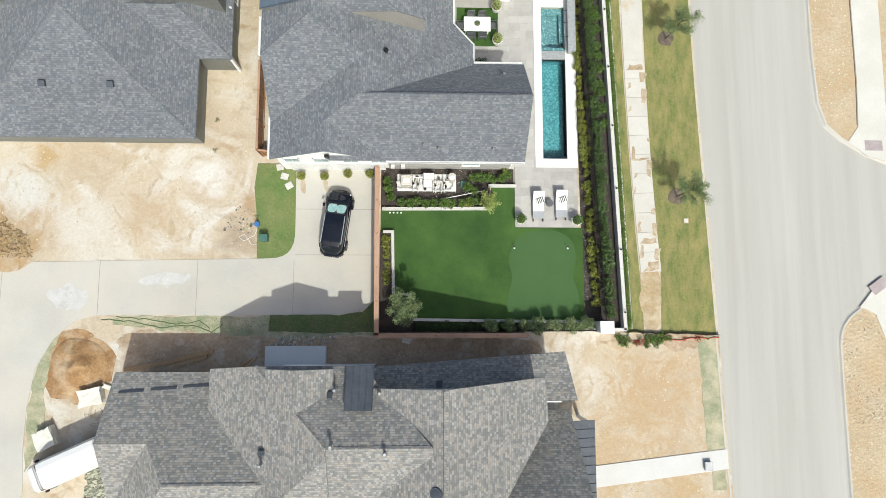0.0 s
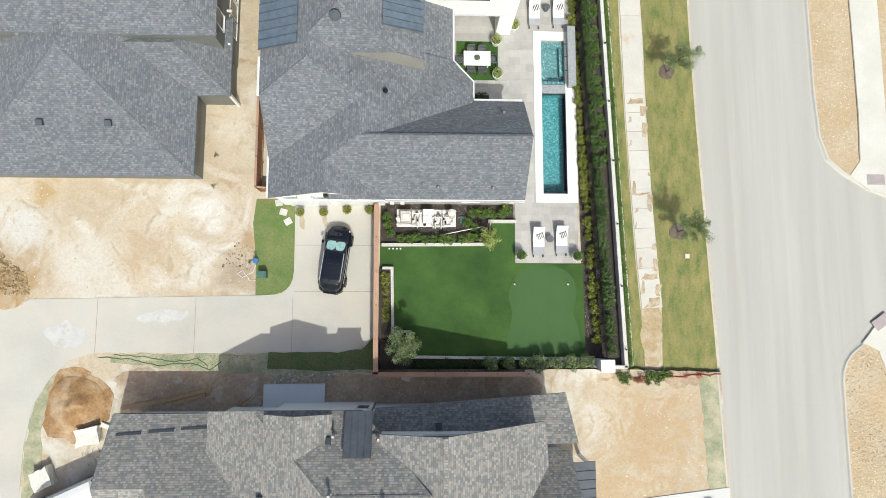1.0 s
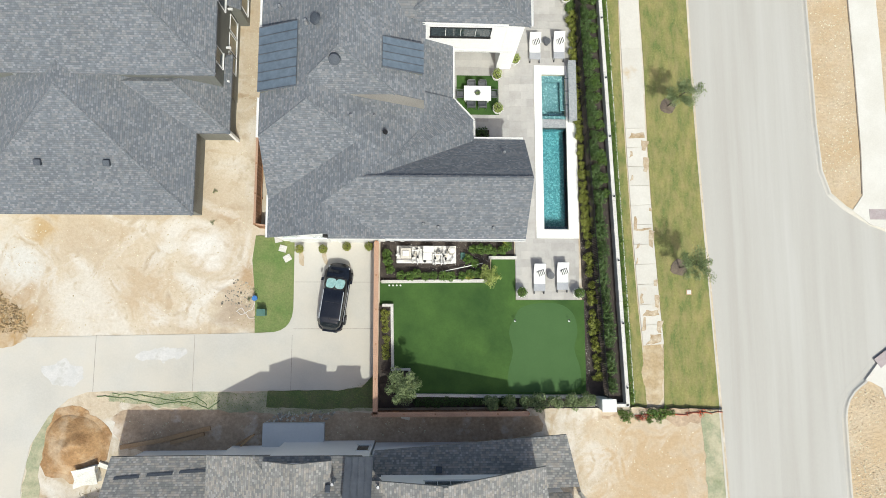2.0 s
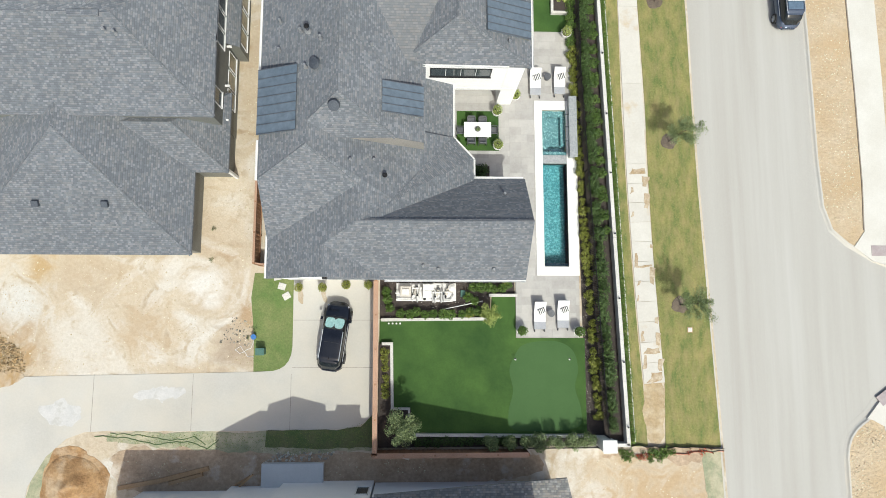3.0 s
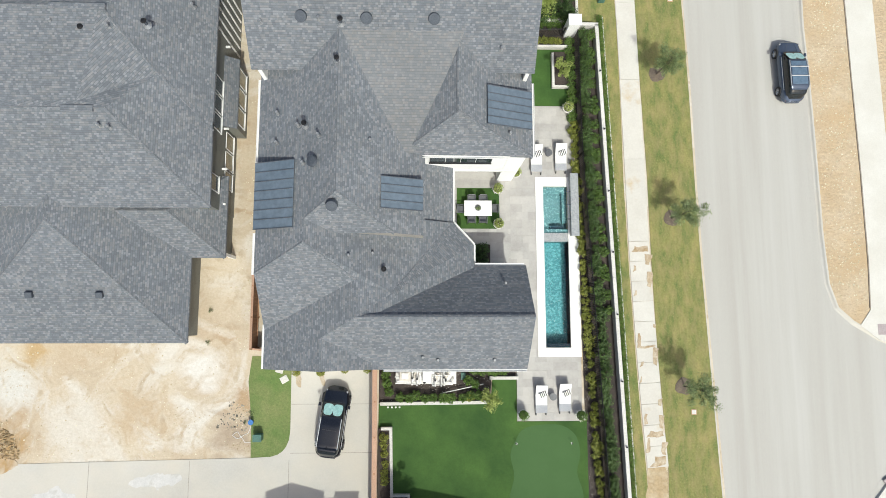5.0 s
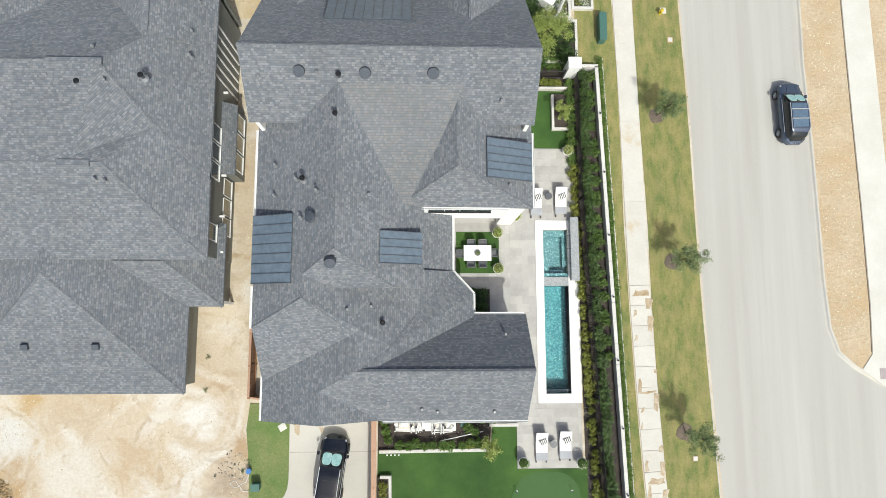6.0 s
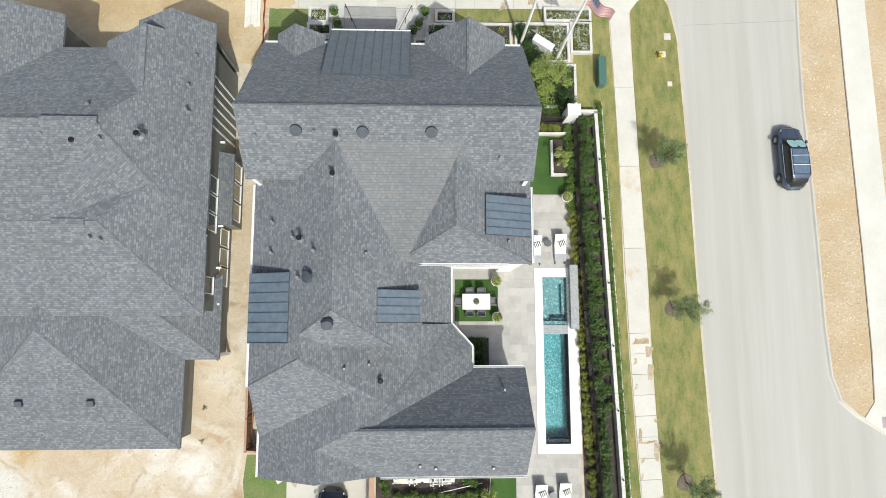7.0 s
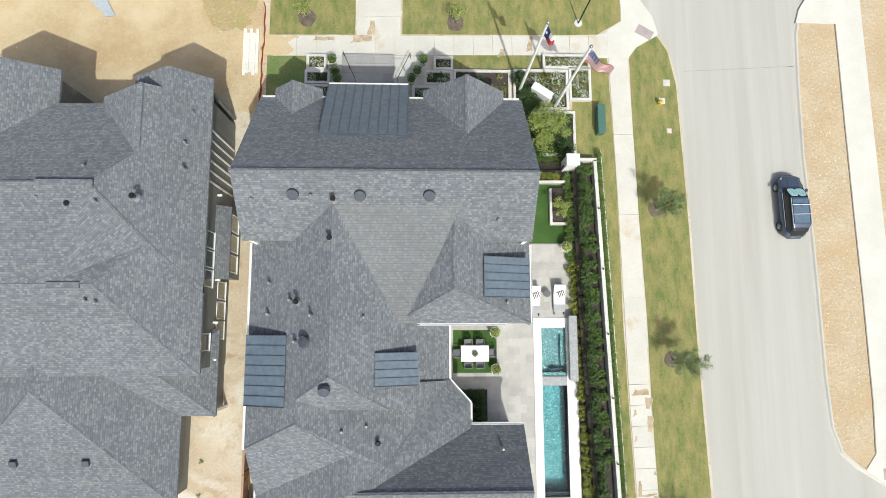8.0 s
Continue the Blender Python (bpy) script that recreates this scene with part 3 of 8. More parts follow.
slab_path("pavement_house", [(-3.05, 46.45), (-3.05, 60)], 3.4, 1.6)
structure("pavement_corner", prism([(15.2, 45.1), (16.7, 45.4), (19.3, 47.1), (18.9, 48.6), (17.8, 50.2), (17.6, 60), (16.35, 60), (16.35, 48.12), (15.2, 47.35)], -0.08, 0.05), WALKWAY, "concrete corner ramp of the sidewalk")
structure("pavement_far", prism([(34.1, 14.4), (34.25, 18), (34.25, 25), (34.15, 33), (34.1, 40), (34.08, 48.2), (30.75, 48.25), (31.1, 49.4), (32.3, 51.2), (33.4, 53), (33.7, 60), (35.9, 60), (36.3, 50), (36.4, 36), (36.5, 27), (36.4, 11.55), (34.6, 12.1), (33.2, 13.2)], -0.08, 0.04), WALKWAY, "wide pale concrete sidewalk beyond the street")
structure("pavement_far_ramp", prism([(34.6, -0.3), (35.3, 2.4), (34.7, 2.05), (34.1, 1.5), (33.6, 0.9), (33.15, 0.4), (33.6, 0.25)], -0.08, 0.04), WALKWAY, "concrete kerb ramp at the side street")
structure("pavement_far_south", prism([(34.4, -0.3), (35.2, 2.4), (60, 3.1), (60, -60), (36.0, -60), (36.0, -5.0)], -0.08, 0.035), WALKWAY, "pale concrete sidewalk beyond the street")
RAMP = basic("ramp_pad", (0.36, 0.30, 0.30), (0.42, 0.37, 0.36), 2, 30, 0.8, 0.6)
for x, y, r in ((35.2, 12.9, 0), (34.75, 2.0, 35), (18.2, 47.2, -30)):
    bm = boxed(-0.7, -0.4, -0.02, 0.7, 0.4, 0.055)
    bmesh.ops.transform(bm, matrix=pose(x, y, 0, 0, 0, r), verts=bm.verts)
    structure("trim_ramp_pad", bm, RAMP, "studded warning pad set into the kerb ramp")
structure("pavement_south", prism([(11.9, -11.1), (22.4, -9.9), (22.45, -11.3), (12.0, -12.6)], -0.08, 0.06), FRESH_CONCRETE, "freshly poured concrete entrance walk")
PAD_CONCRETE = basic("pad_concrete", (0.62, 0.635, 0.63), (0.57, 0.585, 0.58), 0.6, 10, 0.8, 0.1, fade=0.94)
structure("pad_concrete", boxed(-11.05, -4.2, -0.1, -6.74, -2.4, 0.45, bevel=0.02), PAD_CONCRETE, "grey concrete pad at the back of the house")
# Dark brown that draws the shadow line beside the far sidewalk.
BOARD_SHADOW = basic("board_shadow_line", (0.26, 0.225, 0.18), (0.34, 0.30, 0.25), 1.5, 12, 0.9, 0.4)
GOLD_SOIL = basic("golden_tan_soil", (0.50, 0.385, 0.225), (0.42, 0.305, 0.17), 0.18, 4.5, 0.95, 0.4, third=((0.55, 0.46, 0.31), 0.3, 0.55), dist=0.06, fade=0.85, soft=0.25)
WEEDY_SOIL = basic("weedy_soil", (0.38, 0.30, 0.15), (0.44, 0.335, 0.175), 0.8, 5, 0.95, 0.6, third=((0.30, 0.27, 0.10), 0.9, 0.56), dist=0.05, soft=0.2)
structure("soil_front", prism(rough_outline([(-45, 39.9), (-12.2, 40.1), (-12.0, 60), (-45, 60)], 0.4, 0.5), -0.1, 0.008), GOLD_SOIL, "golden tan soil of the front lot")
structure("soil_weedy", prism(rough_outline(blob_outline([(-17.2, 52), (-16.2, 47.4), (-14.2, 46.9), (-13.2, 47.4), (-12.3, 52)], 4), 0.45, 0.2), -0.1, 0.014), WEEDY_SOIL, "weedy olive-brown soil of the front lot")
structure("soil_walk_end", prism(rough_outline([(-12.0, 44.8), (-10.2, 44.8), (-9.7, 45.4), (-10.1, 45.9), (-9.2, 46.3), (-9.2, 46.45), (-12.0, 46.4)], 0.2, 0.15), -0.1, 0.066), GOLD_SOIL, "orange-tan soil washed over the end of the sidewalk")
structure("edging_far", prism([(34.02, 14.5), (34.1, 14.5), (34.25, 18), (34.25, 25), (34.15, 33), (34.1, 40), (34.08, 48.2), (34.0, 48.2), (34.02, 40), (34.07, 33), (34.17, 25), (34.17, 18)], -0.05, 0.05), BOARD_SHADOW, "dark strip for the shadow line at the form board along the far sidewalk")
structure("pavement_corner_base", prism([(14.3, 44.95), (16.85, 44.95), (16.85, 46.2), (16.4, 48.0), (14.9, 47.0), (14.3, 46.9)], -0.08, 0.036), WALKWAY, "concrete at the corner of the sidewalk")
structure("pavement_corner_edge", prism([(16.6, 45.0), (16.95, 45.02), (17.55, 45.85), (19.25, 46.8), (19.3, 47.2), (16.6, 45.7)], -0.08, 0.028), WALKWAY, "concrete edge of the corner ramp")


# ---- the three houses ----
GLASS = basic("dark_glass", (0.03, 0.045, 0.05), (0.05, 0.065, 0.07), 1.5, 5, 0.08, 0.0)
GLASS_WARM = basic("glass_with_blinds", (0.30, 0.27, 0.18), (0.22, 0.20, 0.14), 1.5, 5, 0.12, 0.0)
BLACK = basic("black_metal", (0.012, 0.012, 0.013), (0.02, 0.02, 0.021), 2, 20, 0.45, 0.05, 0.3)
GREY_PIPE = basic("galvanised_metal", (0.42, 0.43, 0.44), (0.35, 0.36, 0.37), 2, 20, 0.45, 0.05, 0.6)
VENT_DARK = basic("vent_plastic", (0.06, 0.07, 0.088), (0.075, 0.088, 0.105), 2, 15, 0.8, 0.1)


def gutter(house, a, b, mat=None):
    """An eave gutter with a lip, from a to b."""
    a, b = Vector(a), Vector(b)
    d = (b - a).normalized()
    s = Vector((d.y, -d.x, 0)) * 0.07
    bm = bmesh.new()
    prof = [(-1, 0.02), (-1, -0.13), (1, -0.13), (1, 0.02), (0.75, 0.02), (0.75, -0.09), (-0.75, -0.09), (-0.75, 0.02)]
    rows = [[bm.verts.new(p + s * k + Vector((0, 0, z))) for k, z in prof] for p in (a, b)]
    for i in range(8):
        bm.faces.new((rows[0][i], rows[0][(i + 1) % 8], rows[1][(i + 1) % 8], rows[1][i]))
    bm.faces.new(rows[0][::-1])
    bm.faces.new(rows[1])
    bmesh.ops.recalc_face_normals(bm, faces=bm.faces)
    return part("gutter", bm, mat or WHITE, house, "white metal gutter")


def round_vent(house, x, y, z, tilt, r=0.36):
    """A round skylight tube: a dark ring with a shallow dome, lying on the slope."""
    m = Matrix.Translation((x, y, z)) @ tilt
    bm = bmesh.new()
    bmesh.ops.create_cone(bm, cap_ends=True, segments=28, radius1=r, radius2=r * 0.93, depth=0.2, matrix=m @ pose(0, 0, 0.06))
    v = part("roof_vent", bm, VENT_DARK, house, "round dark roof vent")
    bm = bmesh.new()
    bmesh.ops.create_uvsphere(bm, u_segments=24, v_segments=8, radius=r * 0.8, matrix=m @ pose(0, 0, 0.13) @ Matrix.Diagonal((1, 1, 0.2, 1)))
    part("dome", bm, VENT_DARK, v, smooth=True)


def pipe_vent(house, x, y, z, h=0.35, r=0.06, hood=False):
    bm = bmesh.new()
    rod(bm, (x, y, z - 0.15), (x, y, z + h), r, 10)
    v = part("vent_pipe", bm, GREY_PIPE if not hood else VENT_DARK, house, "metal vent pipe on the roof")
    bm = bmesh.new()
    rod(bm, (x, y, z + h), (x, y, z + h + 0.1), r * 1.9, 10, r * 1.2)
    part("cap", bm, GREY_PIPE if not hood else BLACK, v)
    bm = bmesh.new()
    rod(bm, (x, y, z - 0.1), (x, y, z + 0.09), r * 2.6, 10, r * 1.2)
    part("flashing", bm, GREY_PIPE, v)


def box_vent(house, x, y, z, tilt, w=0.45, d=0.42):
    m = Matrix.Translation((x, y, z)) @ tilt
    bm = boxed(-w / 2, -d / 2, -0.05, w / 2, d / 2, 0.16, bevel=0.03)
    bmesh.ops.transform(bm, matrix=m, verts=bm.verts)
    part("box_vent", bm, VENT_DARK, house, "square slant-back roof vent")


def window(house, axis, at, c0, c1, z0, z1, out, panes=1, glass=None, frame_mat=None):
    """A window in a wall across axis at `at`, facing out (+1 or -1): frame, panes and sill."""
    def B(a0, a1, b0, b1, h0, h1):
        return boxed(min(a0, a1), b0, h0, max(a0, a1), b1, h1) if axis == "x" else boxed(b0, min(a0, a1), h0, b1, max(a0, a1), h1)
    f = 0.06
    bm = B(at, at + out * 0.05, c0, c1, z0, z0 + f)
    for a in ((c0, c1, z1 - f, z1), (c0, c0 + f, z0, z1), (c1 - f, c1, z0, z1)):
        b2 = B(at, at + out * 0.05, *a)
        me = bpy.data.meshes.new("tmp")
        b2.to_mesh(me)
        b2.free()
        bm.from_mesh(me)
        bpy.data.meshes.remove(me)
    w = part("window", bm, frame_mat or WHITE, house, "window in a white frame")
    step = (c1 - c0 - f) / panes
    for i in range(panes):
        part("pane", B(at + out * 0.004, at + out * 0.022, c0 + f * 0.5 + i * step + 0.02, c0 + f * 0.5 + (i + 1) * step - 0.02, z0 + f, z1 - f), glass or GLASS, w, "dark window pane")
    part("sill", B(at, at + out * 0.1, c0 - 0.04, c1 + 0.04, z0 - 0.06, z0), frame_mat or WHITE, w)


def hip_cap(house, a, b, mat, wide=0.14, fall=0.085):
    """Capping shingles bent over a hip or a ridge from a to b, each lapping the one below."""
    a, b = Vector(a), Vector(b)
    d = b - a
    side = Vector((-d.y, d.x, 0)).normalized() * wide
    k = max(2, round(d.length / 0.3))
    bm = bmesh.new()
    for i in range(k):
        p, q = a.lerp(b, i / k), a.lerp(b, (i + 1.1) / k)
        lift = Vector((0, 0, 0.03))
        rows = []
        for c, z in ((p, 0.0), (q, 0.02)):
            up = lift + Vector((0, 0, z))
            rows.append([bm.verts.new(c - side + up - Vector((0, 0, fall))), bm.verts.new(c + up), bm.verts.new(c + side + up - Vector((0, 0, fall)))])
        for j in range(2):
            bm.faces.new((rows[0][j], rows[0][j + 1], rows[1][j + 1], rows[1][j]))
        end = [bm.verts.new(v.co - Vector((0, 0, 0.06))) for v in rows[1]]
        for j in range(2):
            bm.faces.new((rows[1][j], rows[1][j + 1], end[j + 1], end[j]))
    bmesh.ops.recalc_face_normals(bm, faces=bm.faces)
    ob = part("hip_cap", bm, mat, house, "row of capping shingles along a hip")
    ob["kind"] = "stuff"


def slope_tilt(nx, ny):
    """The turn that lays a thing on a slope which falls by nx along x and ny along y."""
    return Vector((nx, ny, 1)).normalized().to_track_quat("Z", "Y").to_matrix().to_4x4()


CHEEK = basic("grey_tan_siding", (0.30, 0.285, 0.255), (0.26, 0.245, 0.22), 0.6, 14, 0.8, 0.2)


# -- the main house --
h = thing("house", "large white two-storey house with charcoal shingle roofs", "house", (-1.6, 25, 0))
M1 = roof_mass("x", -10.4, 7.1, 32.45, ((39.0, 5.95), (28.9, 8.75)), 11.65)
# the west wing: ridge, hipped south end and the corner that steps down to the garage
W_TOP, W_END, W_HIP, W_CORNER = (-4.85, 33.0, 10.35), (-4.85, 20.95, 10.35), (-6.9, 19.55, 8.95), (-6.9, 18.2, 8.9)
W_STEP, W_RAKE, RIDGE_N, RIDGE_S = (-10.3, 16.45, 6.82), (-10.3, 12.95, 3.87), (-3.95, 16.1, 7.3), (-3.88, 13.8, 7.215)
EAVE_W, EAVE_E, RAKE_E = (-5.2, 18.87, 8.0), (-1.55, 18.87, 8.15), (0.27, 18.87, 7.12)
M2W = [(W_TOP, W_END, W_HIP, W_CORNER, W_STEP, (-10.3, 33.0, 6.82))]
M2S = [(W_END, W_HIP, EAVE_W, EAVE_E)]
M2E = [(W_TOP, W_END, EAVE_E, RAKE_E, (0.3, 24.6, 7.3), (0.3, 33.0, 7.3))]
M4 = [(W_CORNER, W_STEP, W_RAKE, RIDGE_N)]
M3 = roof_mass("y", 23.95, 33.0, 2.3, ((-1.3, 7.7), (7.2, 7.15)), 9.95, (2.0, 0))
M3B = [((-5.0, 30.75, 10.275), (2.6, 30.75, 10.275), (-0.35, 23.95, 8.06), (-0.95, 23.95, 8.06))]
# the lower east slope with its bevelled corner, and the slope that falls to the garage
C_SW, C_B, C_C, C_Q, C_G = (-10.3, 10.45, 3.8), (3.65, 18.68, 3.95), (2.24, 20.2, 3.95), (-1.75, 15.3, 6.58), (-6.3, 12.46, 5.95)
M5B = [(W_CORNER, (-6.9, 20.2, 8.95), (0.3, 20.2, 5.1), C_C, C_Q, RIDGE_S, RIDGE_N)]
M5C = [(C_C, C_B, C_Q)]
M5D = [(C_Q, C_B, (3.65, 16.7, 4.15), (-2.7, 13.8, 7.05), RIDGE_S)]
M5W = [(C_SW, C_G, RIDGE_S, RIDGE_N, W_RAKE)]
M5 = roof_mass("x", -3.9, 7.2, 13.8, ((10.33, 3.84), (17.3, 3.95)), 7.22)
M5S = [(C_G, RIDGE_S, (-3.88, 10.335, 3.836), (-6.3, 10.335, 3.836))]
M6 = roof_mass("y", 10.38, 15.5, -6.3, ((-10.32, 3.82), (-2.3, 3.84)), 5.95)
M8 = [((0.1, 20.1, 4.95), (0.1, 24.3, 4.95), (2.25, 24.3, 3.8), (2.25, 20.1, 3.8))]
D_E = roof_mass("y", 35.5, 39.5, 3.2, ((0.45, 6.15), (5.85, 6.15)), 8.85)
D_W = roof_mass("y", 36.9, 39.6, -8.0, ((-9.45, 5.95), (-6.3, 5.95)), 7.4)
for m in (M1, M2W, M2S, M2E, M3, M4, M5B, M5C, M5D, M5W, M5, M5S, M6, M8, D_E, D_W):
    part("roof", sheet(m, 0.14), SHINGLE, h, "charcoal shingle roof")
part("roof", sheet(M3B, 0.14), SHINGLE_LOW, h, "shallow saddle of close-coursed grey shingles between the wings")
# the cheek under the raked end of the west wing
bm = bmesh.new()
pts = [(-4.4, 7.3), (0.2, 4.9), (0.2, 7.02), (-1.55, 8.03), (-4.4, 7.88)]
row0, row1 = [[bm.verts.new((x, y, z)) for x, z in pts] for y in (18.95, 19.15)]
bm.faces.new(row0)
bm.faces.new(row1[::-1])
for i in range(5):
    bm.faces.new((row0[i], row1[i], row1[(i + 1) % 5], row0[(i + 1) % 5]))
bmesh.ops.recalc_face_normals(bm, faces=bm.faces)
part("cheek", bm, CHEEK, h, "narrow grey-tan cheek wall under the rake")
for a, b in ((W_HIP, W_END), (EAVE_E, W_END), (W_STEP, W_CORNER), (RIDGE_N, W_CORNER), (RIDGE_S, RIDGE_N), ((2.3, 25.95, 9.95), (2.3, 30.3, 9.97)),
             ((-0.6, 24.35, 8.12), (2.3, 25.95, 9.95)), ((7.2, 23.95, 7.15), (2.3, 25.95, 9.95)), ((7.2, 13.8, 7.22), (-3.4, 13.8, 7.22)), ((-6.3, 10.4, 5.95), (-6.3, 12.4, 5.95)), 
             ((7.1, 32.45, 11.65), (-10.4, 32.45, 11.65)), ((3.2, 39.5, 8.85), (3.2, 35.7, 8.85)), ((-8.0, 39.6, 7.4), (-8.0, 37.2, 7.4))):
    hip_cap(h, a, b, SHINGLE)
hip_cap(h, C_C, C_Q, SHINGLE, 0.3, 0.05)
# walls and gables
for a in ((-9.9, 29.2, 6.7, 38.5, 5.9), (-9.87, 20.7, -0.1, 33, 6.75), (-9.84, 16.7, -3.7, 21, 6.65), (-0.9, 24.08, 6.8, 30, 6.95), (-9.81, 10.8, 3.2, 16.5, 3.6), (3.0, 10.8, 6.75, 16.9, 3.7), (0.0, 16.5, 1.9, 24.3, 3.7), (0.45, 19.0, 2.1, 19.9, 3.6)):
    z0 = 3.3 if a[0] == -0.9 else 0.0
    part("wall", boxed(a[0], a[1], z0, a[2], a[3], a[4]), WHITE_WALL, h, "white painted brick wall")
part("wall", boxed(5.72, 24.06, 0, 6.84, 25.3, 6.9), WHITE_WALL, h, "white painted brick pier of the loggia")
part("wall", boxed(-0.88, 27.5, 0, 6.72, 29.3, 3.4), WHITE_WALL, h, "white painted brick wall")
part("gable_wall", gable_face("x", 6.55, 39.0, 5.95, 28.9, 8.75, 32.45, 11.65, 0.25, 5.5), WHITE_WALL, h)
part("gable_wall", gable_face("x", -10.05, 39.0, 5.95, 28.9, 8.75, 32.45, 11.65, 0.25, 5.5), WHITE_WALL, h)
part("gable_wall", gable_face("x", 6.75, 10.8, 4.1, 16.9, 4.2, 13.8, 7.1, 0.2, 3.4), WHITE_WALL, h)
part("gable_wall", gable_face("y", 10.6, -10.0, 3.9, -2.6, 3.9, -6.3, 5.92, 0.22, 0.0), WHITE_WALL, h, "white gable over the garage")
part("gable_wall", gable_face("y", 39.1, 0.8, 6.2, 5.5, 6.2, 3.2, 8.75, 0.2, 0.0), WHITE_WALL, h)
part("gable_wall", gable_face("y", 39.2, -9.2, 6.0, -6.6, 6.0, -8.0, 7.3, 0.2, 0.0), WHITE_WALL, h)
# metal roofs with their side cheeks
seam_roof(h, (-5.95, 35.45, 9.2), (-0.55, 35.45, 9.2), (-0.55, 40.15, 5.6), (-5.95, 40.15, 5.6), 0.6, SEAM_METAL)
seam_roof(h, (-7.6, 19.1, 8.75), (-7.6, 23.25, 8.75), (-10.25, 23.25, 7.6), (-10.25, 19.1, 7.6), 0.6, SEAM_METAL)
seam_roof(h, (-2.35, 20.27, 8.98), (-2.35, 22.22, 8.98), (0.17, 22.22, 7.95), (0.17, 20.27, 7.95), 0.5, SEAM_METAL)
seam_roof(h, (4.1, 25.5, 9.15), (4.1, 27.95, 9.15), (7.05, 27.95, 7.95), (7.05, 25.5, 7.95), 0.5, SEAM_METAL)
part("cheek", boxed(-10.2, 19.25, 6.0, -7.7, 23.05, 7.3), SIDING, h)
part("cheek", boxed(-2.2, 20.4, 6.5, 0.05, 22.1, 7.8), SIDING, h)
part("cheek", boxed(4.3, 25.7, 6.5, 7.0, 27.75, 7.6), SIDING, h)
part("fascia", boxed(-5.95, 40.1, 5.38, -0.55, 40.22, 5.62), WHITE, h, "white fascia board")
for x0, x1 in ((-10.3, -9.3), (-6.6, -5.9), (-0.5, 0.6), (5.75, 6.95)):
    gutter(h, (x0, 39.05, 5.95), (x1, 39.05, 5.95))
gutter(h, (-10.38, 29.0, 6.85), (-10.38, 23.3, 6.85))
gutter(h, (-10.38, 19.0, 6.85), (-10.38, 16.4, 6.85))
gutter(h, (-10.38, 13.3, 3.8), (-10.38, 10.4, 3.8))
gutter(h, (-2.4, 10.26, 3.82), (7.2, 10.26, 3.82))
gutter(h, (7.1, 17.38, 3.95), (3.7, 17.38, 3.95))
gutter(h, (3.72, 17.0, 3.8), (3.72, 18.7, 3.8))
gutter(h, (3.72, 18.72, 3.8), (2.3, 20.26, 3.8))
gutter(h, (2.32, 20.3, 3.8), (2.32, 24.2, 3.8))
gutter(h, (0.0, 23.88, 7.4), (5.7, 23.88, 7.3))
gutter(h, (7.28, 24.0, 7.15), (7.28, 28.9, 7.15))
# roof fittings
S1, W2, E2 = slope_tilt(0, -0.8), slope_tilt(-0.7, 0), slope_tilt(0.57, 0)
for x, y, z in ((-7.03, 31.3, 10.78), (-3.2, 31.25, 10.75), (0.79, 31.28, 10.76)):
    round_vent(h, x, y, z, S1)
round_vent(h, -6.35, 22.9, 9.62, W2)
round_vent(h, -5.1, 20.2, 10.05, slope_tilt(0, -0.86))
for x, y, z in ((-9.4, 31.0, 10.4), (-6.0, 31.2, 10.6), (-8.9, 26.4, 7.85), (-7.4, 25.3, 8.9), (-8.9, 24.5, 7.85), (-6.0, 24.4, 9.85), (-7.0, 22.9, 9.15), (-3.0, 24.3, 9.2), (-4.35, 17.55, 7.58), (-2.95, 17.75, 6.88), (5.6, 25.2, 8.0), (5.6, 16.0, 5.1), (0.2, 11.2, 4.6), (1.2, 11.0, 4.4), (4.9, 11.0, 4.4), (4.9, 30.0, 9.6)):
    pipe_vent(h, x, y, z, 0.28, 0.055)
for x, y, z in ((-4.7, 31.0, 10.6), (-4.9, 28.8, 10.25), (-6.9, 25.2, 9.2), (-2.25, 16.75, 6.52)):
    pipe_vent(h, x, y, z, 0.55, 0.09, True)
box_vent(h, 3.0, 29.8, 9.35, slope_tilt(0.57, 0), 0.4, 0.5)
GARAGE_GLASS = basic("frosted_garage_glass", (0.30, 0.40, 0.40), (0.36, 0.45, 0.45), 1, 5, 0.12, 0.0)
# openings
for x in (-9.0, -6.95, -4.9, -2.95):
    window(h, "y", 10.58, x - 0.55, x + 0.55, 2.35, 3.35, -1, 2, GARAGE_GLASS)
for x in (-8.0, -4.5):
    part("garage_door", boxed(x - 1.5, 10.52, 0.03, x + 1.5, 10.61, 2.15), WHITE, h, "white panelled garage door")
GREY_STONE = courses("grey_stone_veneer", (0.36, 0.35, 0.33), (0.46, 0.45, 0.43), 0.45, 0.2, 0.01, (0.30, 0.29, 0.27), 0.85, 0.01, 0.4)
part("stone_veneer", boxed(-2.35, 10.72, 0.0, 6.6, 10.795, 3.3), GREY_STONE, h, "grey stone veneer")
window(h, "y", 10.715, 3.0, 4.3, 1.3, 2.6, -1, 1, GARAGE_GLASS)
part("beam", boxed(-0.6, 24.03, 3.0, 6.6, 24.2, 3.3), WHITE, h)
window(h, "y", 24.08, 0.6, 4.7, 5.25, 6.55, -1, 4, GLASS, BLACK)
part("lantern", boxed(-6.45, 10.3, 4.3, -6.15, 10.5, 4.75, bevel=0.03), BLACK, h, "black wall lantern on the gable")

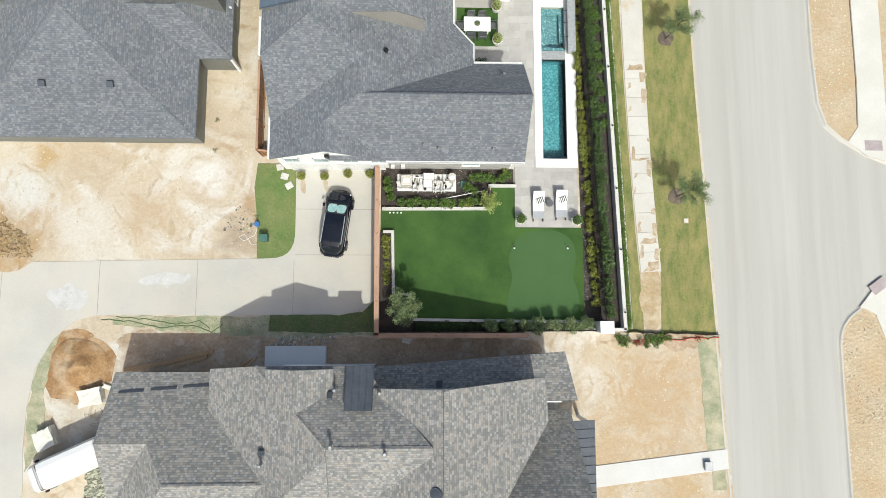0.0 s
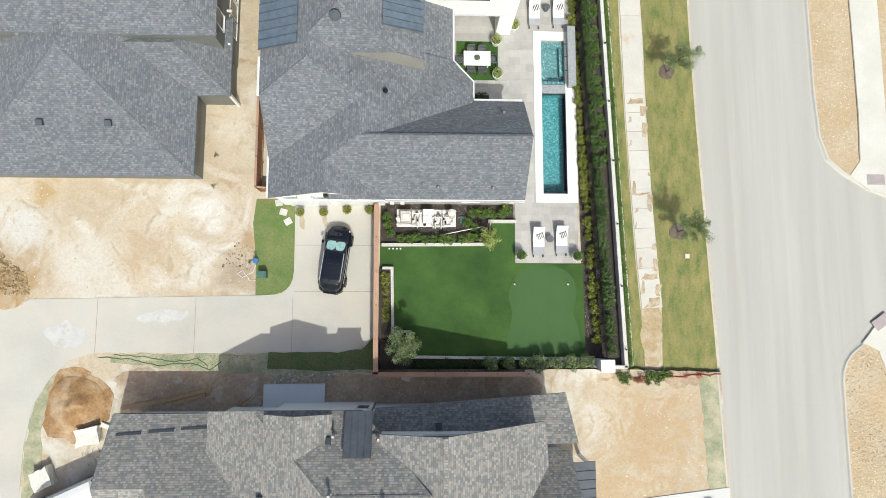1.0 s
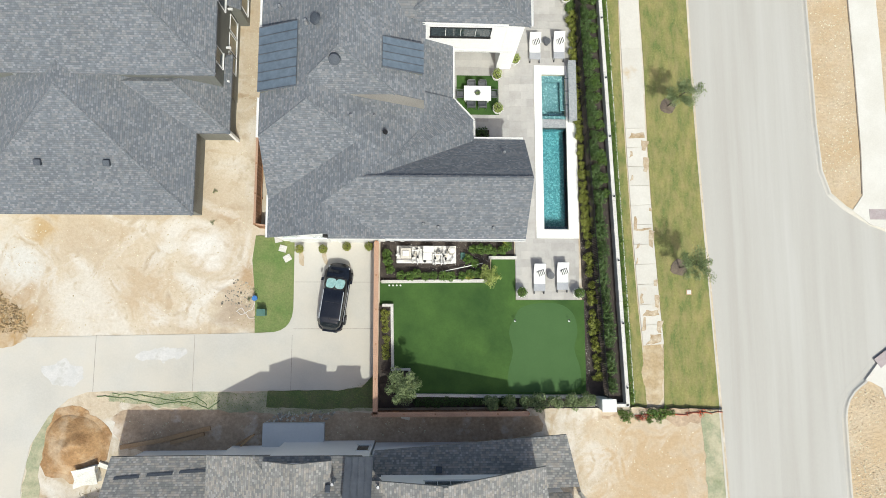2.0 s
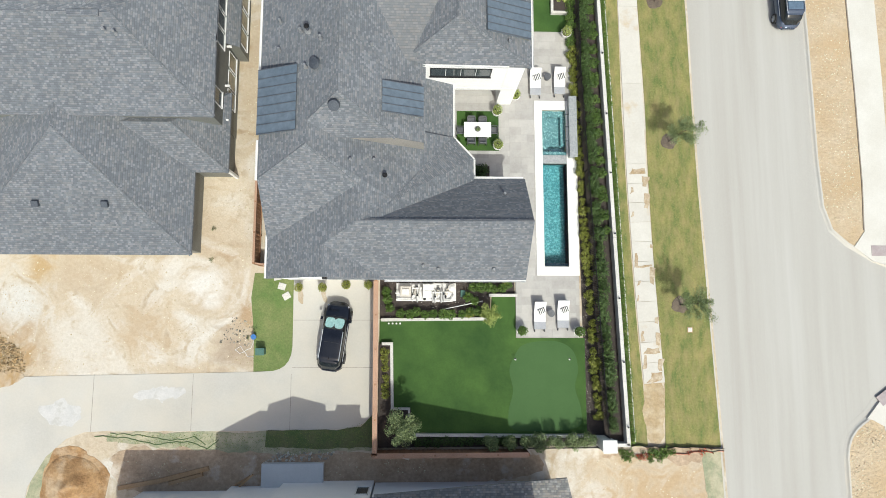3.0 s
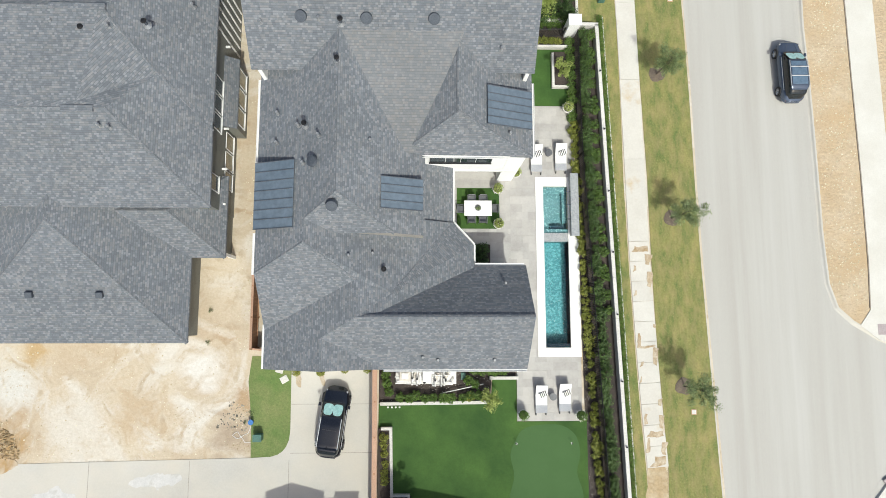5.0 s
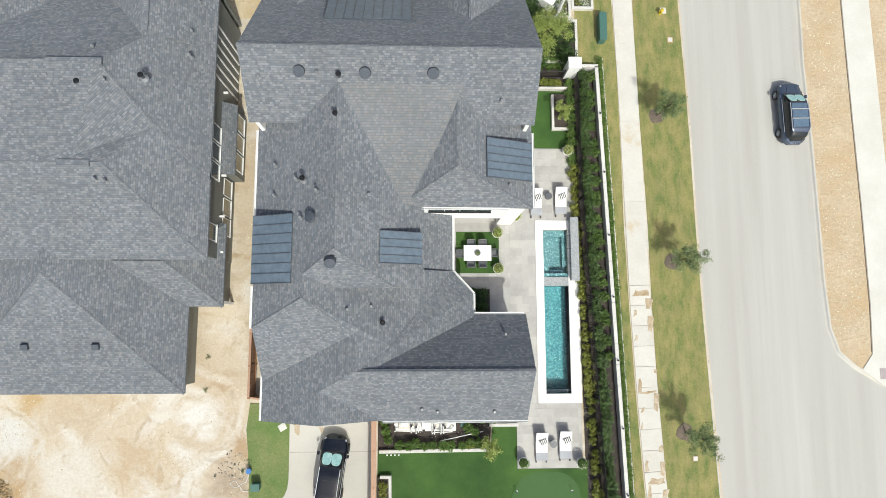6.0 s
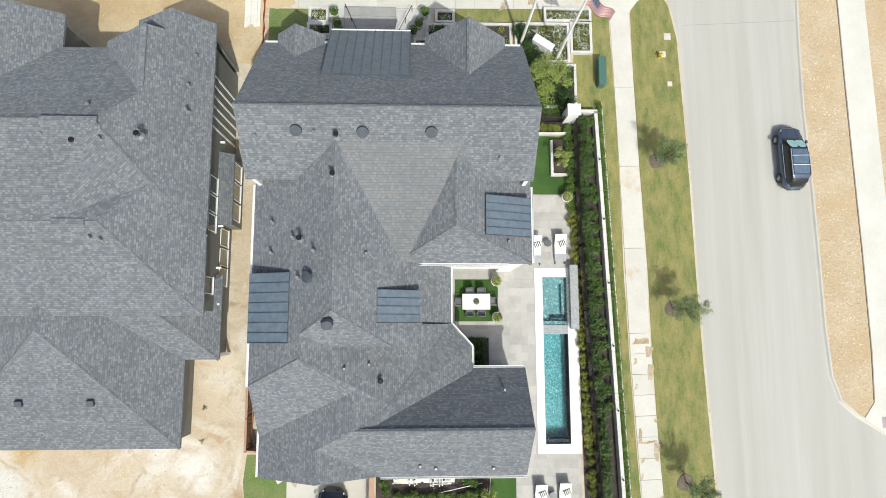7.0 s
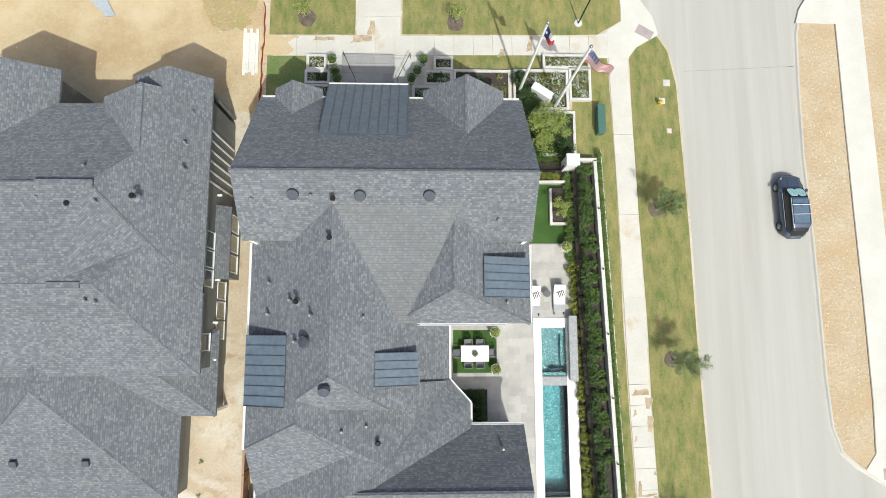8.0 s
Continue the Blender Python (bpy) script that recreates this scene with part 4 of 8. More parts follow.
# -- the house to the west --
w = thing("house", "two-storey house in grey-green siding under charcoal shingles", "house", (-24, 26, 0))
G1 = roof_mass("y", 12.05, 25, -23.5, ((-31.3, 2.88), (-15.69, 2.88)), 6.45, (7.8, 0))
G2 = roof_mass("x", -26, -13.4, 20.75, ((17.85, 2.9), (23.6, 2.9)), 4.9, (0, 3.3))
U1 = roof_mass("x", -45, -13.45, 32.05, ((38.3, 6.25), (25.7, 6.25)), 10.05, (0, 5.6))
V_RIDGE, V_VALLEY, V_HIP, V_WEST = (-19.05, 32.05, 10.08), (-16.25, 28.75, 8.16), (-18.95, 26.25, 8.9), (-20.6, 26.65, 8.95)
U2 = [((-45, 26.25, 8.95), V_HIP, (-13.45, 20.75, 6.1), (-45, 20.75, 6.1))]
U2E = [(V_HIP, V_VALLEY, (-13.45, 26.3, 6.3), (-13.45, 20.75, 6.1))]
U3 = [((-45, 32.05, 10.08), V_RIDGE, V_WEST, (-45, 26.65, 9.0))]
U3E = [(V_RIDGE, V_VALLEY, V_WEST)]
U3N = [(V_WEST, V_VALLEY, V_HIP, (-45, 26.25, 8.94), (-45, 26.65, 8.99))]
GN = roof_mass("y", 32.0, 38.75, -17.0, ((-20.5, 6.25), (-13.5, 6.25)), 8.75)
GN2 = roof_mass("y", 34.5, 40.1, -15.6, ((-18.4, 6.55), (-13.48, 6.2)), 8.2)
GW = roof_mass("y", 33.0, 40.6, -27.0, ((-30.5, 6.2), (-23.4, 6.2)), 8.6)
for m in (G1, G2, U1, U2, U2E, U3, U3E, U3N, GN, GN2, GW):
    part("roof", sheet(m), SHINGLE, w, "charcoal shingle roof")
for a, b in ((V_VALLEY, V_RIDGE), ((-13.45, 25.7, 6.25), V_VALLEY), ((-13.45, 20.75, 6.1), V_HIP), (V_HIP, (-44, 26.25, 8.95)), (V_RIDGE, (-44, 32.05, 10.08)), ((-15.69, 12.05, 2.88), (-23.5, 19.85, 6.45)), ((-31.3, 12.05, 2.88), (-23.5, 19.85, 6.45)),
             ((-23.5, 19.85, 6.45), (-23.5, 21.5, 6.45)), ((-13.4, 17.85, 2.9), (-16.7, 20.75, 4.9)), ((-17.0, 38.75, 8.75), (-17.0, 34.2, 8.75))):
    hip_cap(w, a, b, SHINGLE)
for a in ((-31, 12.5, -16.1, 25, 2.8), (-31, 18.2, -13.9, 23, 2.8), (-40, 21.1, -13.85, 38, 6.1), (-20.1, 37, -13.88, 39.0, 6.05), (-30.2, 36, -23.8, 40.2, 6.1)):
    part("wall", boxed(a[0], a[1], 0, a[2], a[3], a[4]), SIDING, w, "grey-green lap-sided wall")
part("gable_wall", gable_face("y", 38.3, -20.2, 6.3, -13.85, 6.2, -17.0, 8.65, 0.2, 5.5), SIDING, w)
part("gable_wall", gable_face("y", 39.5, -18.1, 6.65, -13.85, 6.3, -15.6, 8.1, 0.2, 0.0), SIDING, w)
part("gable_wall", gable_face("y", 40.2, -30.2, 6.2, -23.8, 6.2, -27.0, 8.5, 0.2, 5.5), SIDING, w)
part("bay", boxed(-13.87, 27.2, 0, -13.15, 32.0, 2.75), SIDING, w, "boxed bay in grey-green siding")
part("bay_roof", sheet([((-13.86, 27.05, 3.5), (-13.86, 32.15, 3.5), (-13.0, 32.15, 2.8), (-13.0, 27.05, 2.8))], 0.15), SHINGLE, w, "shingled shed roof over the bay")
for y in (27.6, 29.05, 30.5):
    window(w, "x", -13.15, y, y + 1.25, 0.75, 2.35, 1, 1, GLASS_WARM)
for y in (22.9, 24.3, 25.7):
    window(w, "x", -13.85, y, y + 1.25, 0.85, 2.45, 1, 1, GLASS_WARM)
for y in (22.2, 26.4, 27.7, 29.0):
    window(w, "x", -13.85, y, y + 1.15, 3.6, 5.1, 1, 1, GLASS)
for y in (33.4, 34.1, 34.8, 35.5, 36.2, 36.9):
    part("batten", boxed(-13.9, y, 0.3, -13.78, y + 0.12, 6.0), WHITE, w, "pale trim board on the wall")
TRIM_PALE = TAN_WALL
part("trim_board", boxed(-13.95, 20.95, 5.75, -13.6, 21.15, 6.0), WHITE, w)
part("porch_post", boxed(-13.75, 18.05, 0, -13.55, 18.25, 2.8), WHITE, w, "white porch post")
for x in (-25.34, -20.86):
    box_vent(w, x, 15.25, 4.45, slope_tilt(0, -0.47))
for x, y, z in ((-26.5, 20.9, 5.7), (-19.6, 33.2, 9.2), (-21.9, 31.2, 9.6), (-19.4, 25.3, 8.4), (-18.8, 25.2, 8.4), (-21.6, 30.0, 8.9), (-14.6, 33.6, 7.4), (-14.6, 35.3, 7.2), (-14.3, 37.4, 6.9), (-18.6, 31.0, 9.6)):
    pipe_vent(w, x, y, z, 0.35, 0.06)
for x, y, z in ((-20.2, 30.9, 9.35), (-16.6, 31.4, 9.2)):
    pipe_vent(w, x, y, z, 0.5, 0.1, True)
for x0, x1, y, z in ((-22.0, -18.7, 32.05, 10.1), (-21.5, -19.6, 26.2, 9.0)):
    part("ridge_vent", boxed(x0, y - 0.2, z - 0.16, x1, y + 0.2, z + 0.02, bevel=0.03), SHINGLE, w, "low ridge vent along the ridge")
part("ridge_vent", boxed(-17.2, 34.7, 8.6, -16.8, 38.6, 8.79, bevel=0.03), SHINGLE, w, "low ridge vent along the ridge")
for c in ((-14.05, 32.8, 3.2), (-14.0, 26.9, 2.9), (-14.0, 24.0, 2.9), (-14.0, 21.5, 2.9)):
    part("flood_light", boxed(c[0] + 0.15, c[1], c[2], c[0] + 0.5, c[1] + 0.14, c[2] + 0.16, bevel=0.02), WHITE, w, "small white wall lamp")

# -- the house to the south --
s = thing("house", "unfinished two-storey house under weathered grey shingles", "house", (-5, -9, 0))
SR = [((-10.1, -3.3, 6.45), (-3.5, -3.3, 6.45), (0.78, -7.7, 9.0), (-5.3, -7.7, 9.0)),
      ((-10.1, -3.3, 6.45), (-5.3, -7.7, 9.0), (-5.3, -8.2, 9.0), (-10.9, -13.5, 6.03), (-13.4, -13.5, 4.7), (-13.4, -3.6, 4.7)),
      ((-5.3, -7.7, 9.0), (0.78, -7.7, 9.0), (0.78, -13.5, 6.0), (-5.3, -13.5, 6.0)), ((-5.3, -8.2, 9.0), (-5.3, -13.5, 6.0), (-10.9, -13.5, 6.03))]
S_E = [((-2.75, -4.55, 7.3), (1.52, -4.45, 9.05), (1.52, -16, 9.05), (-5.0, -16, 6.4), (-5.0, -6.0, 6.4)),
       ((1.52, -4.45, 9.05), (7.75, -4.0, 6.55), (7.95, -6.65, 6.5), (4.5, -12.0, 7.85), (4.5, -16, 7.85), (1.52, -16, 9.05))]
G_FRONT, G_BACK = (-7.3, -3.4, 8.1), (-7.35, -5.95, 8.1)
S_G = [(G_FRONT, G_BACK, (-9.25, -4.2, 7.25), (-9.25, -3.4, 7.25)), (G_FRONT, G_BACK, (-5.2, -4.75, 7.25), (-5.2, -3.4, 7.25))]
S_W = roof_mass("x", -19.6, -7, -10.2, ((-3.9, 3.5), (-16.5, 3.5)), 6.9, (4.4, 0))
S_W2 = roof_mass("x", -19.9, -14, -8.0, ((-3.9, 3.5), (-12.1, 3.5)), 5.72)
S_N = [((-2.9, -3.55, 4.1), (9.65, -2.6, 4.1), (10.2, -5.65, 5.0), (-2.9, -6.0, 5.1))]
S_X = [((2.0, -6.7, 3.3), (10.1, -6.5, 3.3), (10.75, -16, 11.6), (2.0, -16, 11.6))]
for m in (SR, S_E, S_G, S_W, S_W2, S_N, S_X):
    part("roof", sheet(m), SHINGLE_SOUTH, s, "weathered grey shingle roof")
for a, b in (((-10.1, -3.3, 6.45), (-5.3, -7.7, 9.0)), ((-5.3, -7.7, 9.0), (0.6, -7.7, 9.0)), (G_FRONT, G_BACK), ((-9.6, -10.2, 6.9), (-15.2, -10.2, 6.9))):
    hip_cap(s, a, b, SHINGLE_SOUTH)
for a in ((-9.5, -13, -3.2, -3.7, 6.3), (-13.2, -13, -9, -4.0, 4.6), (-19.3, -16, -9, -4.3, 3.3), (-3.0, -14, 3.6, -5.0, 6.2), (3.6, -6.5, 7.4, -5.02, 6.2), (-3.1, -6, 9.5, -3.85, 3.4), (3, -15, 10.0, -7.0, 3.1)):
    part("wall", boxed(a[0], a[1], 0, a[2], a[3], a[4]), SITE_WALL, s, "primed white unfinished wall")
part("gable_wall", gable_face("y", -5.1, -2.4, 7.2, 7.5, 6.5, 1.52, 8.95, 0.2, 3.0), SITE_WALL, s)
part("gable_wall", gable_face("y", -3.85, -9.1, 7.3, -5.35, 7.3, -7.3, 8.1, 0.2, 5.5), SITE_WALL, s)
window(s, "y", -4.9, 0.3, 3.5, 6.25, 7.35, 1, 4, GLASS)
window(s, "y", -3.7, -4.22, -3.35, 1.7, 3.4, 1, 1, GLASS)
seam_roof(s, (-4.4, -5.7, 8.3), (-2.78, -5.7, 8.3), (-2.78, -3.25, 6.98), (-4.4, -3.25, 6.98), 0.42, DARK_METAL)
part("cheek", boxed(-4.3, -5.4, 6.0, -2.88, -3.4, 6.85), SITE_WALL, s)
seam_roof(s, (9.95, -7.2, 3.75), (9.95, -16, 3.75), (11.75, -16, 3.3), (11.75, -7.2, 3.3), 0.6, DARK_METAL)
part("porch_post", boxed(11.4, -7.6, 0, 11.6, -7.4, 3.2), WHITE, s)
part("ridge_cap", boxed(1.37, -15.5, 8.95, 1.67, -4.5, 9.08, bevel=0.03), SHINGLE_SOUTH, s, "row of capping shingles along the ridge")
for x, y, z in ((-5.05, -4.6, 7.25), (-2.4, -4.8, 7.2), (-9.4, -9.0, 6.85), (-5.0, -7.5, 8.9), (-1.95, -7.9, 8.95)):
    pipe_vent(s, x, y, z, 0.5, 0.07)
box_vent(s, -5.35, -4.95, 7.45, slope_tilt(0, 0.6), 0.3, 0.45)
box_vent(s, -9.4, -8.3, 6.9, slope_tilt(-0.6, 0), 0.3, 0.4)
for x0, x1, y in ((-19.3, -17.75, -5.05), (-17.3, -15.7, -4.9), (-15.3, -13.65, -4.75)):
    z = 3.5 + 0.54 * (-3.9 - y)
    part("slot_vent", sheet([((x0, y - 0.1, z + 0.1), (x1, y - 0.1 + 0.08, z + 0.1), (x1, y + 0.14, z - 0.0), (x0, y + 0.06, z - 0.0))], 0.06), VENT_DARK, s, "thin dark slot vent across the slope")
box_vent(s, 1.25, -4.6, 4.75, slope_tilt(0, 0.33), 0.4, 0.4)
round_vent(s, 1.0, -10.25, 8.75, slope_tilt(-0.6, 0), 0.4)


# ---- materials of the things ----
def leaf_material(name, a, b, rough=0.55, through_light=0.3):
    m, n, l, p = nodes_of(name)
    r = n.new("ShaderNodeNewGeometry").outputs["Random Per Island"]
    o = n.new("ShaderNodeObjectInfo").outputs["Random"]
    col = mix_node(n, l, r, a, b)
    col = mix_node(n, l, o, col, mix_node(n, l, 1.0, col, (0.75, 0.8, 0.7), "MULTIPLY"))
    l.new(col, p.inputs["Base Color"])
    p.inputs["Roughness"].default_value = rough
    tr = n.new("ShaderNodeBsdfTranslucent")
    l.new(col, tr.inputs["Color"])
    mx = n.new("ShaderNodeMixShader")
    mx.inputs[0].default_value = through_light
    l.new(p.outputs[0], mx.inputs[1])
    l.new(tr.outputs[0], mx.inputs[2])
    l.new(mx.outputs[0], n["Material Output"].inputs["Surface"])
    return m


LEAF_YELLOW = leaf_material("yellow_green_leaves", (0.14, 0.165, 0.025), (0.34, 0.35, 0.07))
LEAF_DARK = leaf_material("deep_green_leaves", (0.03, 0.065, 0.016), (0.09, 0.155, 0.04))
LEAF_MID = leaf_material("mid_green_leaves", (0.06, 0.12, 0.02), (0.16, 0.25, 0.05))
LEAF_GREY = leaf_material("grey_green_leaves", (0.10, 0.145, 0.055), (0.30, 0.36, 0.17))
LEAF_HEDGE = leaf_material("hedge_leaves", (0.045, 0.09, 0.022), (0.125, 0.20, 0.055))
LEAF_FRESH = leaf_material("fresh_green_leaves", (0.07, 0.14, 0.02), (0.17, 0.27, 0.05))
LEAF_LIME = leaf_material("lime_leaves", (0.23, 0.30, 0.06), (0.46, 0.50, 0.17))
PETAL = leaf_material("white_petals", (0.70, 0.68, 0.62), (0.80, 0.78, 0.74))
BLADE = leaf_material("grass_blades", (0.17, 0.185, 0.055), (0.31, 0.29, 0.12), 0.9)
BLADE_GREEN = leaf_material("green_grass_blades", (0.14, 0.19, 0.05), (0.25, 0.28, 0.09), 0.8)
PEBBLE = leaf_material("pale_pebbles", (0.46, 0.36, 0.25), (0.75, 0.68, 0.56), 0.9, 0.0)
RUBBLE_DARK = leaf_material("dark_rubble", (0.12, 0.105, 0.09), (0.42, 0.38, 0.33), 0.9, 0.0)
RUBBLE = leaf_material("grey_rubble", (0.30, 0.28, 0.25), (0.62, 0.59, 0.54), 0.9, 0.0)
BARK = basic("bark", (0.13, 0.10, 0.075), (0.085, 0.065, 0.05), 3, 30, 0.9, 0.8)
CEDAR = basic("cedar_boards", (0.34, 0.17, 0.085), (0.42, 0.23, 0.125), 0.9, 18, 0.75, 0.3, vary=0.25)
CEDAR_CAP = basic("cedar_cap", (0.50, 0.31, 0.21), (0.44, 0.26, 0.17), 0.8, 14, 0.75, 0.3, vary=0.15)
LUMBER = basic("pine_lumber", (0.52, 0.33, 0.17), (0.60, 0.41, 0.23), 1.2, 16, 0.8, 0.2, vary=0.35)
CAST = basic("white_cast_stone", (0.64, 0.625, 0.59), (0.55, 0.53, 0.49), 0.8, 12, 0.8, 0.2)
PAVER = basic("grey_stone_paver", (0.385, 0.37, 0.345), (0.445, 0.43, 0.405), 0.9, 7, 0.75, 0.08, third=((0.47, 0.45, 0.415), 0.7, 0.56), vary=0.16, fade=0.9, soft=0.3)
COPING = basic("white_coping", (0.82, 0.81, 0.78), (0.78, 0.77, 0.73), 0.6, 14, 0.55, 0.08)
# Pale speckles in both plasters paint the light that ripples through the water.
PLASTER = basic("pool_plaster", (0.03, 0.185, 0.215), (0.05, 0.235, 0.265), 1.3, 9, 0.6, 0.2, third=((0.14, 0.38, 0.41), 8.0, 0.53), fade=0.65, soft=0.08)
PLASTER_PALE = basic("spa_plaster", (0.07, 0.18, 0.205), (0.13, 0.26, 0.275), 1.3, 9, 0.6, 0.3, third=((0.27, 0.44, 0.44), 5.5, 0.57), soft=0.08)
TILE_BLUE = courses("pool_tile", (0.05, 0.12, 0.17), (0.08, 0.17, 0.22), 0.15, 0.15, 0.006, (0.25, 0.28, 0.3), 0.25, 0.004)
TILE_GREY = courses("grey_mosaic_tile", (0.24, 0.26, 0.27), (0.34, 0.36, 0.37), 0.08, 0.08, 0.006, (0.45, 0.45, 0.44), 0.4, 0.004)
FABRIC = basic("white_mesh_fabric", (0.80, 0.79, 0.77), (0.76, 0.75, 0.73), 1.5, 40, 0.8, 0.2)
FABRIC_GREY = basic("grey_sling_fabric", (0.42, 0.43, 0.45), (0.36, 0.37, 0.39), 1.5, 40, 0.8, 0.2)
GREY_FRAME = basic("grey_aluminium", (0.17, 0.175, 0.18), (0.13, 0.135, 0.14), 1.5, 20, 0.45, 0.05, 0.4)
POT_WHITE = basic("glazed_white_pot", (0.76, 0.75, 0.72), (0.70, 0.69, 0.66), 2, 15, 0.4, 0.05)
TERRA = basic("tan_clay_pot", (0.50, 0.33, 0.19), (0.42, 0.27, 0.15), 2, 15, 0.8, 0.2)
PVC = basic("white_plastic", (0.78, 0.77, 0.74), (0.70, 0.69, 0.66), 2, 15, 0.45, 0.05)
BEIGE_BOX = basic("beige_plastic", (0.62, 0.58, 0.51), (0.56, 0.52, 0.45), 2, 15, 0.6, 0.1)
GREEN_BOX = basic("dark_green_metal", (0.055, 0.14, 0.115), (0.07, 0.16, 0.13), 1.2, 15, 0.5, 0.1)
BLUE_PLASTIC = basic("blue_plastic", (0.04, 0.16, 0.42), (0.05, 0.18, 0.45), 2, 15, 0.5, 0.1)
YELLOW = basic("yellow_paint", (0.62, 0.46, 0.03), (0.56, 0.42, 0.03), 2, 15, 0.5, 0.1)
RED_MESH = basic("orange_red_netting", (0.55, 0.10, 0.04), (0.45, 0.07, 0.03), 2, 40, 0.8, 0.3)
CAR_BLACK = basic("black_car_paint", (0.006, 0.008, 0.014), (0.008, 0.011, 0.018), 1, 30, 0.07, 0.0, 0.0)
CAR_BLUE = basic("blue_grey_car_paint", (0.10, 0.125, 0.17), (0.11, 0.135, 0.185), 1, 30, 0.16, 0.0, 0.5)
CAR_WHITE = basic("white_car_paint", (0.80, 0.80, 0.79), (0.77, 0.77, 0.76), 1, 30, 0.25, 0.0)
CAR_GLASS = basic("tinted_glass", (0.012, 0.016, 0.018), (0.018, 0.022, 0.025), 1, 5, 0.05, 0.0)
SHADE_FOIL = basic("teal_windscreen_shade", (0.36, 0.64, 0.62), (0.47, 0.73, 0.71), 3, 8, 0.25, 0.2)
# The sky's reflection in the roof glass is given as a blue base colour.
SKY_GLASS = basic("roof_glass", (0.10, 0.15, 0.21), (0.12, 0.175, 0.24), 1, 5, 0.08, 0.0)
TYRE = basic("tyre_rubber", (0.02, 0.02, 0.02), (0.028, 0.028, 0.028), 3, 40, 0.85, 0.2)
CHROME = basic("bright_metal", (0.62, 0.63, 0.64), (0.55, 0.56, 0.57), 2, 20, 0.25, 0.0, 0.9)
FLAG_RED = basic("red_cloth", (0.45, 0.03, 0.045), (0.40, 0.025, 0.04), 2, 30, 0.8, 0.1)
FLAG_BLUE = basic("navy_cloth", (0.02, 0.035, 0.14), (0.025, 0.04, 0.16), 2, 30, 0.8, 0.1)
FLAG_WHITE = basic("white_cloth", (0.78, 0.78, 0.78), (0.74, 0.74, 0.74), 2, 30, 0.8, 0.1)
FOAM = basic("white_foam_board", (0.78, 0.76, 0.68), (0.70, 0.68, 0.60), 1.5, 15, 0.8, 0.2)


def water_material():
    m, n, l, p = nodes_of("pool_water")
    p.inputs["Base Color"].default_value = (0.82, 0.97, 0.98, 1)
    p.inputs["Roughness"].default_value = 0.02
    p.inputs["IOR"].default_value = 1.33
    p.inputs["Transmission Weight"].default_value = 1.0
    pos = n.new("ShaderNodeNewGeometry").outputs["Position"]
    bump_node(n, l, p, noise_node(n, l, pos, 6.0, 3), 1.0, 0.035)
    return m


WATER = water_material()


# ---- plants ----
def leaf_cloud(count, blobs, size, shell=0.5, flat=0.0):
    """A cloud of small bent leaves in ellipsoids: blobs of (x, y, z, rx, ry, rz)."""
    bm = bmesh.new()
    for i in range(count):
        x, y, z, rx, ry, rz = blobs[i % len(blobs)]
        d = Vector((random.gauss(0, 1), random.gauss(0, 1), random.gauss(0, 1)))
        d.normalize()
        k = shell + (1 - shell) * random.random() ** 0.6
        k *= random.uniform(0.82, 1.12)
        c = Vector((x + d.x * rx * k, y + d.y * ry * k, max(z + d.z * rz * k, 0.02)))
        up = (d + Vector((random.gauss(0, 0.6), random.gauss(0, 0.6), 0.5 + random.gauss(0, 0.4)))).normalized()
        a = up.orthogonal().normalized()
        a.rotate(Matrix.Rotation(random.uniform(0, 6.28), 3, up))
        b = up.cross(a)
        s = size * random.uniform(0.6, 1.4)
        v = [bm.verts.new(c + q) for q in (-a * s, b * s * 0.45 + up * s * 0.15, a * s, -b * s * 0.45 + up * s * 0.15)]
        bm.faces.new((v[0], v[1], v[2]))
        bm.faces.new((v[0], v[2], v[3]))
    return bm


def shrub(label, mat, r, hgt, count, size, group, lumps=5, petals=0):
    """A leafy shrub at the origin: short stems and a lumpy crown."""
    t = thing("shrub", label, "shrub", (0, 0, 0), group)
    bm = bmesh.new()
    for i in range(4):
        a = i * 1.57 + 0.4
        rod(bm, (0, 0, -0.05), (math.cos(a) * r * 0.5, math.sin(a) * r * 0.5, hgt * 0.7), 0.018, 5, 0.008)
    part("stem", bm, BARK, t)
    blobs = [(0, 0, hgt * 0.5, r * 0.75, r * 0.75, hgt * 0.5)]
    for i in range(lumps):
        a = i * 6.283 / lumps + random.uniform(-0.4, 0.4)
        blobs.append((math.cos(a) * r * 0.55, math.sin(a) * r * 0.55, hgt * random.uniform(0.4, 0.75), r * 0.5, r * 0.5, hgt * 0.35))
    part("foliage", leaf_cloud(count, blobs, size), mat, t)
    if petals:
        part("blossom", leaf_cloud(petals, [(b[0], b[1], b[2] + 0.04, b[3], b[4], b[5]) for b in blobs], size * 0.8, 0.95), PETAL, t, "white blossom")
    return t


def scatter(proto, places, sx=0.15):
    """Puts the first at the first place and copies it to the others, turned and sized by chance."""
    for i, (x, y) in enumerate(places):
        k = random.uniform(1 - sx, 1 + sx)
        m = pose(x, y, 0, 0, 0, random.uniform(0, 360)) @ Matrix.Diagonal((k, k, random.uniform(1 - sx, 1 + sx), 1))
        if i == 0:
            proto.matrix_basis = m
        else:
            c = copy_thing(proto, Matrix())
            c.matrix_basis = m


